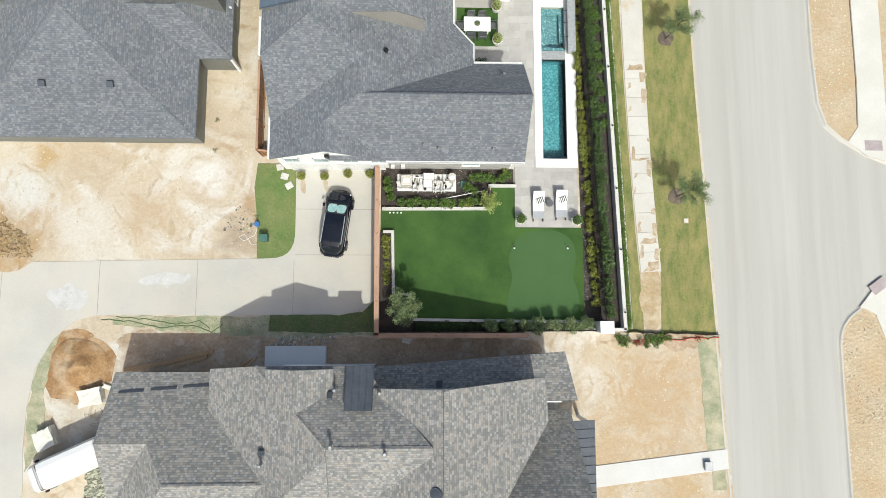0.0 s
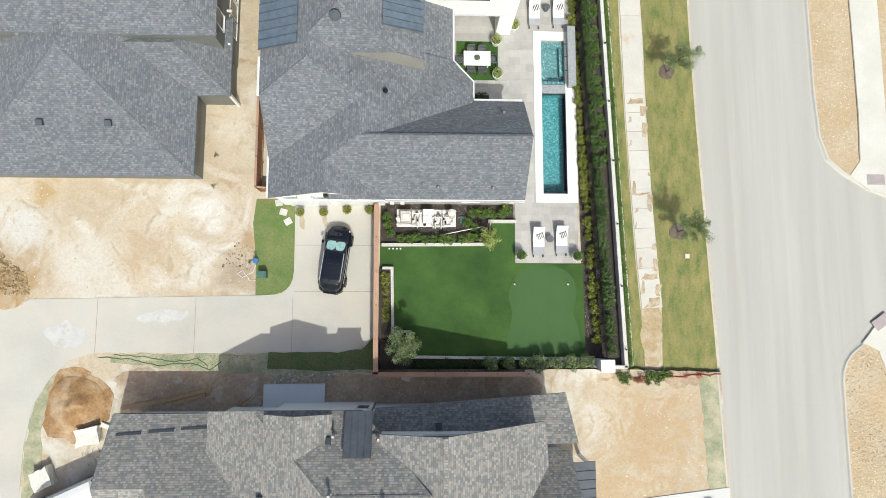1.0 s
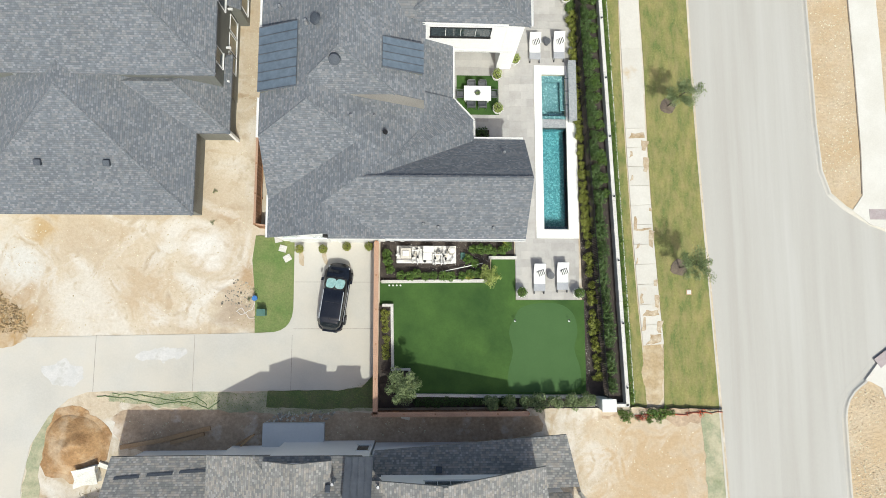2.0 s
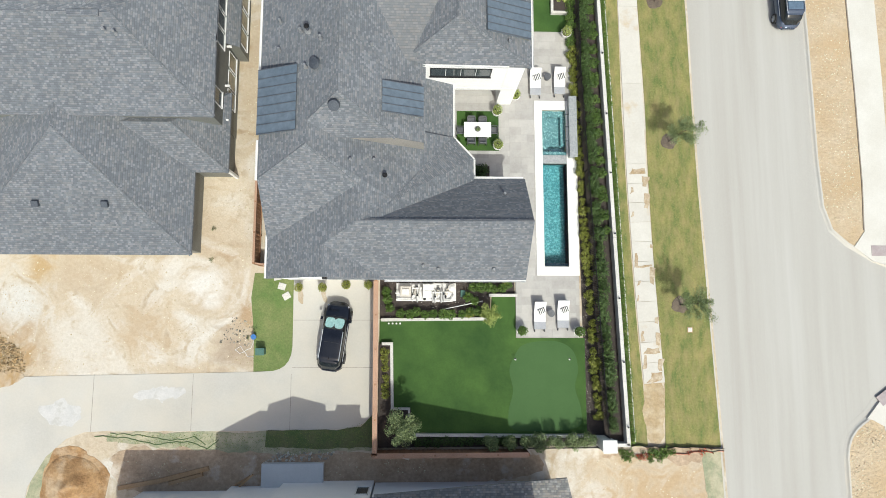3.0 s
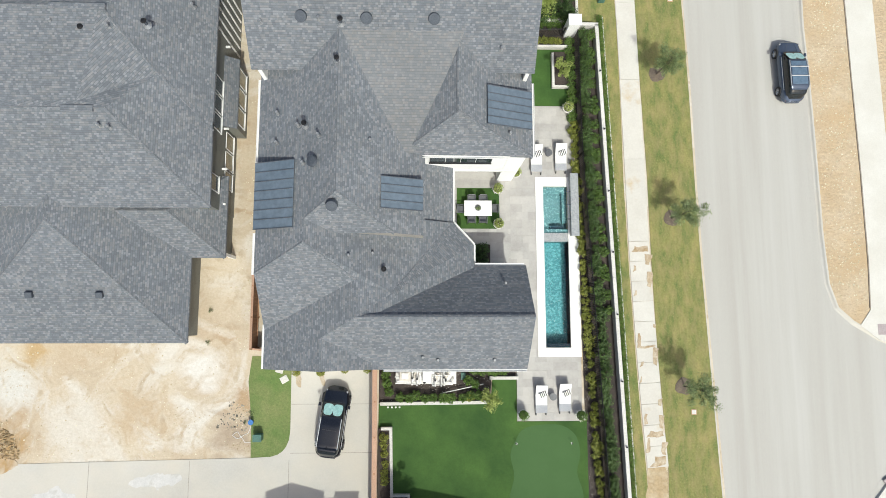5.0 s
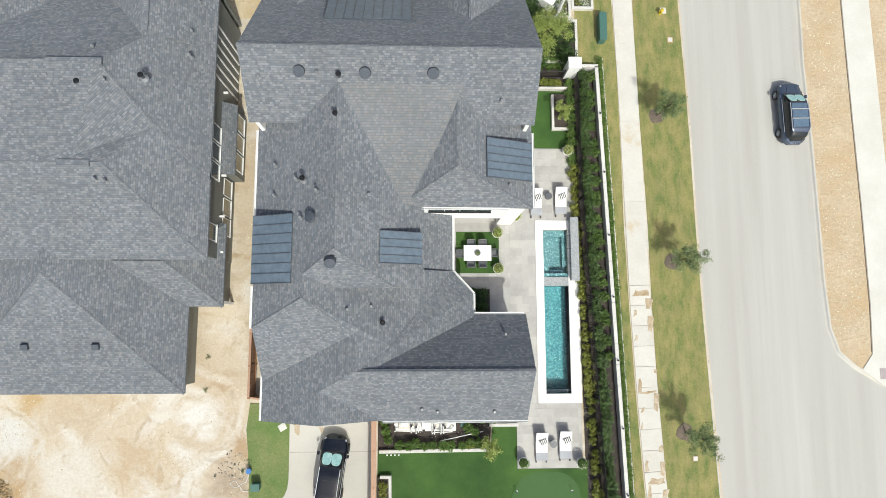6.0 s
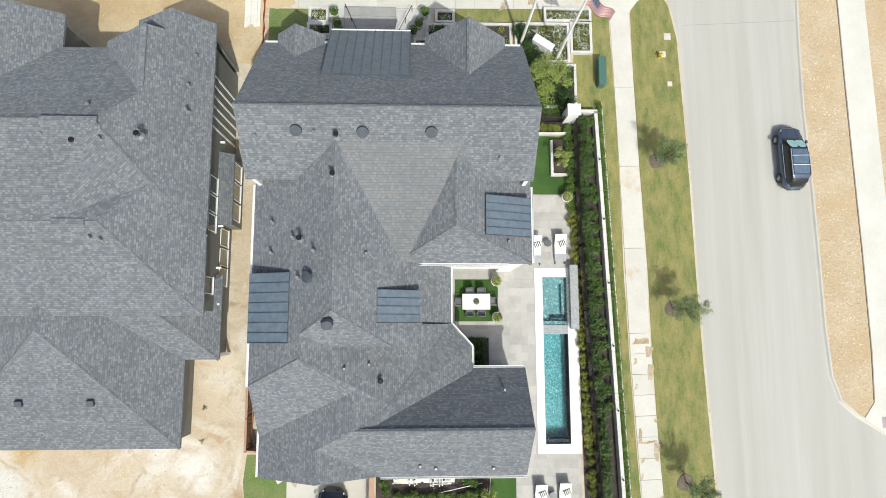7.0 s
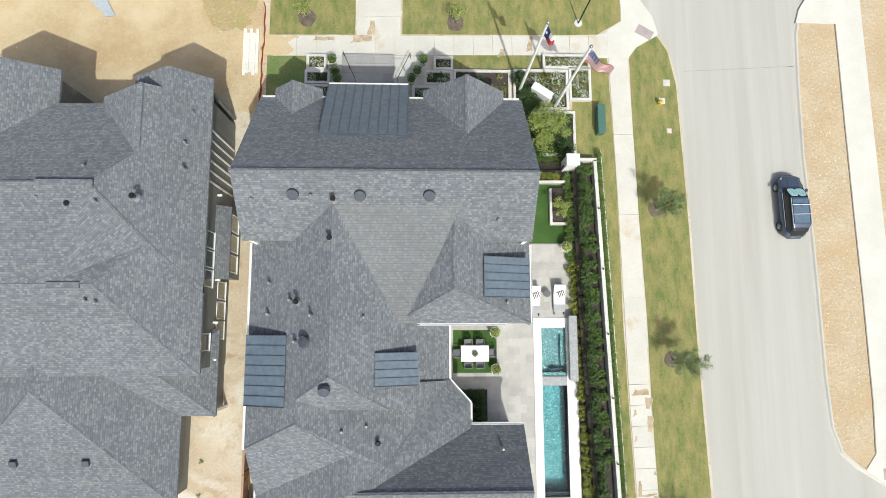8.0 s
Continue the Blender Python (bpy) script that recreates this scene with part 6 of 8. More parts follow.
def lounger(x, y, label):
    t = thing("sun_lounger", label, "lounger", (x, y, 0.09), "sun loungers")
    for sx in (-0.36, 0.36):
        part("rail", boxed(x + sx - 0.02, y - 1.18, 0.3, x + sx + 0.02, y + 0.95, 0.35), GREY_FRAME, t)
        part("wheel", rod(bmesh.new(), (x + sx - 0.03, y - 1.12, 0.17), (x + sx + 0.03, y - 1.12, 0.17), 0.08, 12), BLACK, t)
        for yy in (-1.12, 0.75):
            part("leg", boxed(x + sx - 0.02, y + yy, 0.09, x + sx + 0.02, y + yy + 0.05, 0.32), GREY_FRAME, t)
    part("footrest", boxed(x - 0.43, y - 1.0, 0.36, x + 0.43, y - 0.45, 0.42, bevel=0.02), FABRIC_GREY, t, "pale grey foot cover")
    part("mattress", boxed(x - 0.43, y - 0.46, 0.36, x + 0.43, y + 0.3, 0.45, bevel=0.03), FABRIC, t, "white mattress")
    bm = boxed(-0.43, 0.0, 0.0, 0.43, 0.85, 0.09, bevel=0.03)
    bmesh.ops.transform(bm, matrix=pose(x, y + 0.28, 0.38, 30), verts=bm.verts)
    part("backrest", bm, FABRIC, t, "raised white backrest")
    pil = None
    for i in range(9):
        bm = boxed(-0.3 + i * 0.067, -0.21, 0, -0.234 + i * 0.067, 0.21, 0.11, bevel=0.015)
        bmesh.ops.transform(bm, matrix=pose(x + 0.1, y + 0.35, 0.55, 25, 0, 25), verts=bm.verts)
        if pil is None:
            pil = part("pillow", bm, FABRIC, t, "striped pillow")
        else:
            part("stripe", bm, BLACK if i % 2 else FABRIC, pil)
    return t


lounger(8.78, 7.95, "white sun lounger with a striped pillow on the terrace")
lounger(10.5, 8.05, "white sun lounger with a striped pillow on the terrace")
lounger(8.75, 25.75, "white sun lounger half under the eave by the pool")
lounger(10.62, 25.85, "white sun lounger with a striped pillow by the pool")
for x, y in ((9.62, 8.1), (9.7, 26.2)):
    t = thing("side_table", "round dark metal side table between the loungers", "table", (x, y, 0.09))
    part("top", rod(bmesh.new(), (x, y, 0.5), (x, y, 0.53), 0.27, 24), GREY_FRAME, t)
    part("pedestal", rod(bmesh.new(), (x, y, 0.1), (x, y, 0.5), 0.05, 10), GREY_FRAME, t)
    part("foot", rod(bmesh.new(), (x, y, 0.09), (x, y, 0.12), 0.2, 20), GREY_FRAME, t)


def potted(x, y, label, z=0.09, r=0.3, hgt=0.5, mat=None, leaf=None, top=0.34, flowers=0):
    t = thing("potted_plant", label, "plant", (x, y, z), "potted plants")
    bm = bmesh.new()
    rod(bm, (x, y, z), (x, y, z + hgt), r * 0.7, 20, r)
    part("pot", bm, mat or POT_WHITE, t, "round planter pot")
    part("rim", rod(bmesh.new(), (x, y, z + hgt), (x, y, z + hgt + 0.04), r * 1.06, 20), mat or POT_WHITE, t)
    part("soil", rod(bmesh.new(), (x, y, z + hgt + 0.03), (x, y, z + hgt + 0.05), r * 0.9, 16), MULCH, t)
    bm = leaf_cloud(520, [(x, y, z + hgt + top * 0.9, top, top, top)], 0.05, 0.75)
    part("foliage", bm, leaf or LEAF_MID, t)
    if flowers:
        part("blossom", leaf_cloud(flowers, [(x, y, z + hgt + 0.08, r * 1.25, r * 1.25, 0.12)], 0.05, 0.9), PETAL, t, "white trailing blossom")


for x, y, f in ((7.42, 6.85, 0), (11.6, 6.8, 160), (5.75, 23.35, 60), (5.8, 20.7, 60), (7.15, 24.6, 0), (11.2, 29.7, 120)):
    potted(x, y, "clipped round shrub in a white pot on the terrace", 0.09, 0.36, 0.5, None, LEAF_FRESH if y < 10 else LEAF_LIME, 0.38, f)
for x in (-8.75, -7.05, -5.35, -3.75):
    potted(x, 9.95 if x < -6 else 10.15, "leafy shrub in a tan clay pot by the garage doors", 0.03, 0.2, 0.45, TERRA, LEAF_YELLOW, 0.33)

# dining table and chairs
dt = thing("dining_table", "white outdoor dining table with a round planter bowl hole", "table", (4.25, 21.82, 0.1))
part("tabletop", boxed(3.23, 21.25, 0.77, 5.27, 22.4, 0.83, bevel=0.015), WHITE, dt)
for x in (3.35, 5.05):
    for y in (21.37, 22.18):
        part("leg", boxed(x, y, 0.1, x + 0.1, y + 0.1, 0.77), WHITE, dt)
bowl = thing("bowl_planter", "round dark bowl of succulents on the dining table", "planter", (4.25, 21.82, 0.83))
part("bowl", rod(bmesh.new(), (4.25, 21.82, 0.83), (4.25, 21.82, 0.95), 0.15, 20, 0.22), GREY_FRAME, bowl)
part("succulents", leaf_cloud(160, [(4.25, 21.82, 0.98, 0.17, 0.17, 0.07)], 0.045, 0.4), LEAF_GREY, bowl)


def chair():
    t = thing("dining_chair", "dark grey outdoor armchair at the dining table", "chair", (0, 0, 0), "chairs round the table")
    part("seat", boxed(-0.26, -0.25, 0.4, 0.26, 0.25, 0.46, bevel=0.015), GREY_FRAME, t)
    part("backrest", boxed(-0.26, -0.3, 0.46, 0.26, -0.25, 0.86, bevel=0.015), GREY_FRAME, t)
    for sx in (-0.29, 0.29):
        part("armrest", boxed(sx - 0.025, -0.28, 0.62, sx + 0.025, 0.22, 0.65), GREY_FRAME, t)
        for yy in (-0.28, 0.2):
            part("leg", boxed(sx - 0.02, yy - 0.02, 0, sx + 0.02, yy + 0.02, 0.63), GREY_FRAME, t)
    return t


c0 = chair()
seats = [(3.8, 22.55, 180), (4.65, 22.55, 180), (3.8, 21.05, 0), (4.65, 21.05, 0), (2.98, 21.8, 270), (5.5, 21.85, 90)]
for i, (x, y, a) in enumerate(seats):
    m = pose(x, y, 0.1, 0, 0, a)
    if i == 0:
        c0.matrix_basis = m
    else:
        copy_thing(c0, m)

# ---- pool equipment ----
eq = thing("pool_equipment", "white pool pumps, filters and plumbing on a pale slab", "pool equipment", (0.5, 9.5, 0.05))
part("slab", boxed(-1.75, 9.0, 0.03, 2.65, 10.3, 0.12, bevel=0.02), PVC, eq, "pale equipment slab")
part("shelf", boxed(0.2, 9.2, 0.12, 0.85, 9.75, 0.62, bevel=0.03), PVC, eq, "pale square cabinet")
part("heater", boxed(-1.45, 9.3, 0.14, -0.65, 10.05, 0.9, bevel=0.05), BEIGE_BOX, eq, "square beige pool heater")
part("heater_lid", boxed(-1.3, 9.45, 0.9, -0.8, 9.85, 0.98, bevel=0.03), PVC, eq)
part("panel", boxed(0.2, 9.75, 0.14, 1.0, 10.2, 0.95, bevel=0.03), PVC, eq, "pale control cabinet")
part("filter_tank", rod(bmesh.new(), (2.3, 9.9, 0.05), (2.3, 9.9, 1.1), 0.3, 20, 0.28), BEIGE_BOX, eq, "round filter tank")
part("tank_lid", rod(bmesh.new(), (2.3, 9.9, 1.1), (2.3, 9.9, 1.2), 0.24, 20, 0.1), PVC, eq)
for x, y in ((-0.35, 9.35), (0.45, 9.15), (1.25, 9.25), (1.95, 9.3)):
    pm = part("pump", rod(bmesh.new(), (x - 0.1, y + 0.1, 0.3), (x + 0.08, y + 0.55, 0.3), 0.12, 12), BEIGE_BOX, eq)
    part("strainer", rod(bmesh.new(), (x - 0.12, y, 0.1), (x - 0.12, y, 0.5), 0.11, 12), BLACK if x in (0.45, 1.95) else PVC, pm)
    part("motor", rod(bmesh.new(), (x + 0.08, y + 0.55, 0.3), (x + 0.12, y + 0.75, 0.3), 0.1, 12), GREY_FRAME, pm)
for x0, y0, z0, x1, y1, z1 in ((-1.75, 9.55, 0.5, -1.45, 9.55, 0.5), (-1.7, 9.1, 0.4, -0.2, 9.02, 0.4), (-0.55, 9.0, 0.5, -0.55, 9.9, 0.6), (-0.2, 8.95, 0.45, -0.2, 9.9, 0.5), (-0.05, 9.0, 0.6, 0.05, 9.7, 0.6), (0.9, 8.95, 0.5, 0.95, 9.6, 0.5), (1.1, 8.9, 0.6, 1.1, 9.75, 0.55), (1.55, 8.9, 0.45, 1.6, 9.6, 0.5), (1.75, 8.95, 0.6, 1.72, 10.0, 0.6), (-0.6, 9.9, 0.6, 0.1, 9.95, 0.6), (0.9, 9.62, 0.5, 2.1, 9.66, 0.5), (0.95, 8.95, 0.4, 2.4, 9.0, 0.4), (2.2, 9.0, 0.4, 2.45, 9.35, 0.4)):
    part("pipe", rod(bmesh.new(), (x0, y0, z0), (x1, y1, z1), 0.04, 8), PVC, eq, "white pipe")
for x, y in ((-1.7, 9.1), (-0.55, 9.0), (-0.2, 8.95), (0.95, 8.93), (1.1, 8.9), (1.55, 8.9), (1.75, 8.95), (2.45, 9.35), (-1.75, 9.55), (0.1, 9.95)):
    part("riser", rod(bmesh.new(), (x, y, 0.02), (x, y, 0.66), 0.05, 8), PVC, eq)
for x, y in ((-0.2, 9.4), (1.1, 9.3), (1.72, 9.5), (-0.55, 9.45)):
    part("valve", rod(bmesh.new(), (x, y, 0.5), (x, y, 0.78), 0.07, 10), BLACK, eq, "black valve handle")
part("long_pipe", rod(bmesh.new(), (1.5, 8.35, 0.35), (4.6, 9.0, 0.35), 0.03, 8), PVC, eq)
vb = thing("valve_box", "small green irrigation valve box in the mulch", "valve box", (3.15, 9.55, 0.05))
part("lid", boxed(2.98, 9.3, 0.03, 3.32, 9.8, 0.2, bevel=0.02), GREEN_BOX, vb)
for i, (x, y) in enumerate(((-2.05, 10.35), (-1.3, 10.45))):
    g = thing("utility_meter", "grey utility box on the garage wall", "meter", (x, 10.6, 0.8))
    part("case", boxed(x - 0.14, 10.5, 0.8, x + 0.14, 10.715, 1.3 + 0.1 * (i % 2), bevel=0.02), PVC, g)


# ---- vehicles ----
def loft(rows, mat_name=None):
    """A body from cross-sections along y: each row is (y, z_low, z_high, half width low, half width high)."""
    bm = bmesh.new()
    rings = []
    for y, z0, z1, w0, w1 in rows:
        prof = [(-w0 * 0.97, z0), (-w0, z0 + (z1 - z0) * 0.3), (-w0 * 0.5 - w1 * 0.5, z0 + (z1 - z0) * 0.7), (-w1 * 0.9, z1 - (z1 - z0) * 0.05), (-w1 * 0.5, z1)]
        prof += [(-x, z) for x, z in prof[::-1]]
        rings.append([bm.verts.new((x, y, z)) for x, z in prof])
    for a, b in zip(rings, rings[1:]):
        for i in range(10):
            bm.faces.new((a[i], a[(i + 1) % 10], b[(i + 1) % 10], b[i]))
    bm.faces.new(rings[0])
    bm.faces.new(rings[-1])
    bmesh.ops.recalc_face_normals(bm, faces=bm.faces)
    return bm


def wheel(t, x, y, r=0.37):
    w = part("wheel", rod(bmesh.new(), (x - 0.12, y, r), (x + 0.12, y, r), r, 24), TYRE, t)
    s = 1 if x > 0 else -1
    part("rim", rod(bmesh.new(), (x + s * 0.1, y, r), (x + s * 0.135, y, r), r * 0.68, 20), GREY_FRAME, w)
    for k in range(5):
        a = k * 1.2566
        part("spoke", rod(bmesh.new(), (x + s * 0.14, y, r), (x + s * 0.14, y + math.cos(a) * r * 0.6, r + math.sin(a) * r * 0.6), 0.03, 5), CHROME, w)


def shell(y0, y1, n, half, low, high, e=4.0, taper=0.0):
    """A smooth closed body: half(y) its half width, low(y) and high(y) its heights, e how square its section is, taper inwards to the top."""
    bm = bmesh.new()
    rings = []
    for i in range(n + 1):
        y = y0 + (y1 - y0) * (0.5 - 0.5 * math.cos(math.pi * i / n))
        w, a, b = half(y), low(y), high(y)
        ring = []
        for k in range(24):
            c, s = math.cos(k * math.pi / 12), math.sin(k * math.pi / 12)
            z = math.copysign(abs(s) ** (2 / e), s)
            x = math.copysign(abs(c) ** (2 / e), c) * w * (1 - taper * (z * 0.5 + 0.5))
            ring.append(bm.verts.new((x, y, (a + b) / 2 + (b - a) / 2 * z)))
        rings.append(ring)
    for a, b in zip(rings, rings[1:]):
        for k in range(24):
            bm.faces.new((a[k], a[(k + 1) % 24], b[(k + 1) % 24], b[k]))
    bm.faces.new(rings[0])
    bm.faces.new(rings[-1])
    bmesh.ops.recalc_face_normals(bm, faces=bm.faces)
    return bm


def between(*pairs):
    """A function that glides through the given (y, value) pairs."""
    def f(y):
        for (a, p), (b, q) in zip(pairs, pairs[1:]):
            if y <= b:
                t = min(1, max(0, (y - a) / (b - a)))
                return p + (q - p) * t * t * (3 - 2 * t)
        return pairs[-1][1]
    return f


def straight(*pairs):
    """A function that runs in straight lines through the given (y, value) pairs."""
    def f(y):
        for (a, p), (b, q) in zip(pairs, pairs[1:]):
            if y <= b:
                return p + (q - p) * max(0, (y - a) / (b - a))
        return pairs[-1][1]
    return f


def suv(label, paint, glass_roof=False, length=4.95, width=1.94):
    """A sport-utility car at the origin, nose towards +y."""
    t = thing("car", label, "car")
    L, w = length / 2, width / 2
    plan = lambda y: w * max(0.06 if y > 0 else 0.10, 1 - abs(y / (L + 0.015)) ** (8.0 if y > 0 else 10.0)) ** (0.36 if y > 0 else 0.33)
    part("body", shell(-L, L, 40, plan, between((-L, 0.42), (-L + 0.5, 0.25), (L - 0.5, 0.25), (L, 0.36)), between((-L, 0.80), (-L + 0.35, 1.08), (0, 1.06), (L - 1.1, 1.05), (L - 0.3, 0.93), (L, 0.66)), 3.0, 0.08), paint, t, smooth=True)
    part("cabin", shell(-L + 0.14, L - 1.06, 40, between((-L + 0.14, w * 0.55), (-L + 0.5, w * 0.86), (-L + 0.9, w * 0.92), (0.3, w * 0.93), (L - 1.06, w * 0.80)), lambda y: 0.92, straight((-L + 0.14, 1.04), (-L + 0.40, 1.44), (-L + 0.75, 1.66), (-L + 1.2, 1.73), (-0.2, 1.75), (0.47, 1.69), (L - 1.06, 0.97)), 4.5, 0.22), CAR_GLASS, t, "dark tinted windows", True)
    part("roof_panel", shell(-L + 0.62, 0.53, 30, between((-L + 0.62, w * 0.64), (-L + 0.9, w * 0.76), (-L + 1.3, w * 0.78), (0.53, w * 0.74)), between((-L + 0.62, 1.54), (-L + 1.0, 1.63), (0, 1.66), (0.53, 1.60)), between((-L + 0.62, 1.62), (-L + 1.0, 1.745), (-0.2, 1.79), (0.53, 1.70)), 3.2, 0.04), paint, t, "painted roof panel", True)
    if glass_roof:
        for y0, y1 in ((-1.45, -0.86), (-0.78, -0.14), (-0.06, 0.38)):
            part("roof_glass", shell(y0, y1, 10, lambda y: w * 0.62, lambda y: 1.72, between((-1.5, 1.772), (-0.4, 1.80), (0.4, 1.745)), 8.0), SKY_GLASS, t, "roof glass coloured blue for the sky it reflects", True)
        for y in (-0.82, -0.10):
            part("crossbar", rod(bmesh.new(), (-w * 0.72, y, 1.85), (w * 0.72, y, 1.85), 0.035, 8), RAIL_SILVER, t, "silver roof crossbar")
    else:
        part("roof_seam", boxed(-w * 0.5, -0.42, 1.76, w * 0.5, -0.395, 1.792), BLACK, t)
        part("aerial", shell(-L + 0.85, -L + 1.03, 6, between((-L + 0.85, 0.03), (-L + 1.03, 0.012)), lambda y: 1.70, between((-L + 0.85, 1.82), (-L + 1.03, 1.75))), BLACK, t)
    # windscreen with a two-lobed sunshade
    a, b = Vector((0, 0.50, 1.72)), Vector((0, L - 1.13, 1.085))
    d = b - a
    nrm = Vector((0, -d.z, d.y)).normalized()
    ws = part("windscreen", prism([(-w * 0.66, 0.0), (w * 0.66, 0.0), (w * 0.78, d.length), (-w * 0.78, d.length)], 0.0, 0.02), CAR_GLASS, t, "windscreen")
    lay = Matrix((Vector((1, 0, 0, 0)), (0, d.normalized().y, nrm.y, a.y), (0, d.normalized().z, nrm.z, a.z), (0, 0, 0, 1)))
    ws.data.transform(lay)
    for sx in (-1, 1):
        out = []
        for k in range(28):
            c, s = math.cos(k * math.pi / 14), math.sin(k * math.pi / 14)
            v = d.length * (0.5 + 0.41 * math.copysign(abs(s) ** 0.6, s))
            out.append((sx * w * 0.335 + w * (0.31 + 0.05 * v / d.length) * math.copysign(abs(c) ** 0.6, c), v))
        sh = part("sunshade", prism(out, 0.022, 0.034), SHADE_FOIL, ws, "teal reflective sunshade behind the windscreen")
        sh.data.transform(lay)
    for sx in (-1, 1):
        part("bonnet_crease", rod(bmesh.new(), (sx * w * 0.45, L - 0.95, 1.035), (sx * w * 0.32, L - 0.4, 0.94), 0.016, 6), paint, t)
        m = part("mirror", shell(L - 1.42, L - 1.2, 8, lambda y: 0.085, lambda y: 0.98, lambda y: 1.14, 3.0), paint, t, smooth=True)
        m.data.transform(Matrix.Translation((sx * (w + 0.06), 0, 0)))
        part("headlight", boxed(sx * w * 0.66 - 0.14, L - 0.40, 0.70, sx * w * 0.66 + 0.14, L - 0.24, 0.83, bevel=0.05), CHROME, t, "clear headlight")
        part("taillight", boxed(sx * w * 0.55 - 0.1, -L + 0.06, 0.60, sx * w * 0.55 + 0.1, -L + 0.16, 0.70, bevel=0.03), FLAG_RED, t, "red tail light")
        part("roof_rail", rod(bmesh.new(), (sx * w * 0.74, -L + 0.85, 1.76), (sx * w * 0.73, 0.42, 1.76), 0.028, 8), RAIL_SILVER, t, "silver roof rail")
        part("trim_strip", rod(bmesh.new(), (sx * w * 0.925, -L + 0.8, 1.05), (sx * w * 0.925, L - 1.5, 1.05), 0.018, 6), RAIL_SILVER, t, "silver window trim")
        for y in (-L + 0.95, L - 0.92):
            wheel(t, sx * (w - 0.1), y)
    part("rear_bumper", shell(-L - 0.03, -L + 0.3, 10, lambda y: plan(max(y, -L + 0.03)) * 1.01, lambda y: 0.4, lambda y: 0.62, 4.0), paint, t, smooth=True)
    part("bumper_strip", boxed(-w * 0.5, -L - 0.045, 0.56, w * 0.5, -L + 0.0, 0.60), CHROME, t, "chrome bumper strip")
    part("number_plate", boxed(-0.16, -L + 0.0, 0.66, 0.16, -L + 0.02, 0.76), WHITE, t)
    for sx in (-0.3, 0.25):
        part("wiper", rod(bmesh.new(), (sx - 0.35, L - 1.06, 1.075), (sx + 0.2, L - 1.02, 1.06), 0.012, 5), BLACK, t)
    return t


RAIL_SILVER = basic("brushed_silver", (0.66, 0.67, 0.68), (0.60, 0.61, 0.62), 2, 20, 0.35, 0.0, 0.5)
suv("glossy black sport-utility car parked on the driveway", CAR_BLACK).matrix_basis = pose(-6.13, 6.48, 0.03, 0, 0, -8)
suv("blue-grey sport-utility car parked at the street kerb", CAR_BLUE, True, 4.95, 1.92).matrix_basis = pose(28.85, 32.9, -0.12, 0, 0, 1)
van = thing("van", "white cargo van parked beside the house under construction", "van")
part("body", loft([(-2.8, 0.45, 2.3, 0.98, 0.92), (-2.7, 0.35, 2.45, 1.02, 0.94), (1.0, 0.35, 2.45, 1.02, 0.94), (1.35, 0.35, 2.3, 1.02, 0.9), (1.9, 0.35, 1.5, 1.02, 0.9), (2.5, 0.35, 1.2, 0.98, 0.85), (2.8, 0.45, 0.9, 0.85, 0.7)]), CAR_WHITE, van)
part("windscreen", loft([(1.28, 1.5, 2.37, 0.9, 0.86), (1.9, 1.3, 1.60, 0.95, 0.9), (2.0, 1.2, 1.5, 0.92, 0.86)]), CAR_GLASS, van, "dark windscreen")
for sx in (-0.92, 0.92):
    part("mirror", boxed(sx * 1.15 - 0.08, 1.5, 1.3, sx * 1.15 + 0.08, 1.65, 1.6, bevel=0.03), BLACK, van)
    for y in (-1.8, 1.85):
        wheel(van, sx, y, 0.36)
part("rear_door", boxed(-0.88, -2.84, 0.5, 0.88, -2.78, 2.2, bevel=0.02), CAR_GLASS, van)
van.matrix_basis = pose(-23.9, -10.3, 0, 0, 0, 114)

# ---- front garden ----
# Landing stone is coloured darker than the porch pavers to carry the roof's shade.
LANDING = basic("shaded_landing_stone", (0.30, 0.295, 0.28), (0.36, 0.35, 0.335), 0.8, 9, 0.8, 0.1, vary=0.15, fade=0.9)
STEP_STONE = basic("pale_step_stone", (0.52, 0.51, 0.475), (0.46, 0.45, 0.415), 0.8, 9, 0.8, 0.1, vary=0.1, fade=0.92)
structure("porch", boxed(-6.4, 38.4, 0, -0.9, 42.5, 0.42), PAVER, "grey stone front porch")
top = tagged(new("pavement_landing"), "landing of grey stone pavers before the entrance, darkened for the roof shade", "pavement", "", "structure")
for i in range(5):
    for k in range(3):
        part("paver", boxed(-5.75 + i * 0.78, 42.52 + k * 0.78, -0.05, -5.0 + i * 0.78, 43.26 + k * 0.78, 0.36 + random.uniform(-0.003, 0.003)), LANDING, top)
structure("wall_landing", boxed(-5.85, 42.505, -0.05, -1.80, 44.84, 0.33), LANDING, "grey stone core of the entrance landing, darkened for the roof shade")
for i in range(3):
    structure("step", boxed(-1.79 + i * 0.4, 42.5, -0.05, -1.39 + i * 0.4, 44.5 + 0.1 * i, 0.27 - i * 0.08), STEP_STONE, "pale stone entrance step")
structure("pavement_entry", boxed(-7.0, 42.5, -0.06, 0.95, 44.9, 0.04), STEP_STONE, "pale stone paving before the entrance")
for sx, x in ((-1, -4.75), (1, -1.5)):
    r = thing("handrail", "thin black metal handrail beside the entrance steps", "handrail", (x, 43, 0), "entrance handrails")
    part("rail", rod(bmesh.new(), (x, 42.5, 1.3), (x + sx * 0.95, 44.7, 0.95), 0.024, 8), BLACK, r)
    for q, z in ((0.0, 1.3), (0.5, 1.12), (1.0, 0.95)):
        part("post", rod(bmesh.new(), (x + sx * 0.95 * q, 42.5 + 2.2 * q, 0.0), (x + sx * 0.95 * q, 42.5 + 2.2 * q, z), 0.022, 8), BLACK, r)
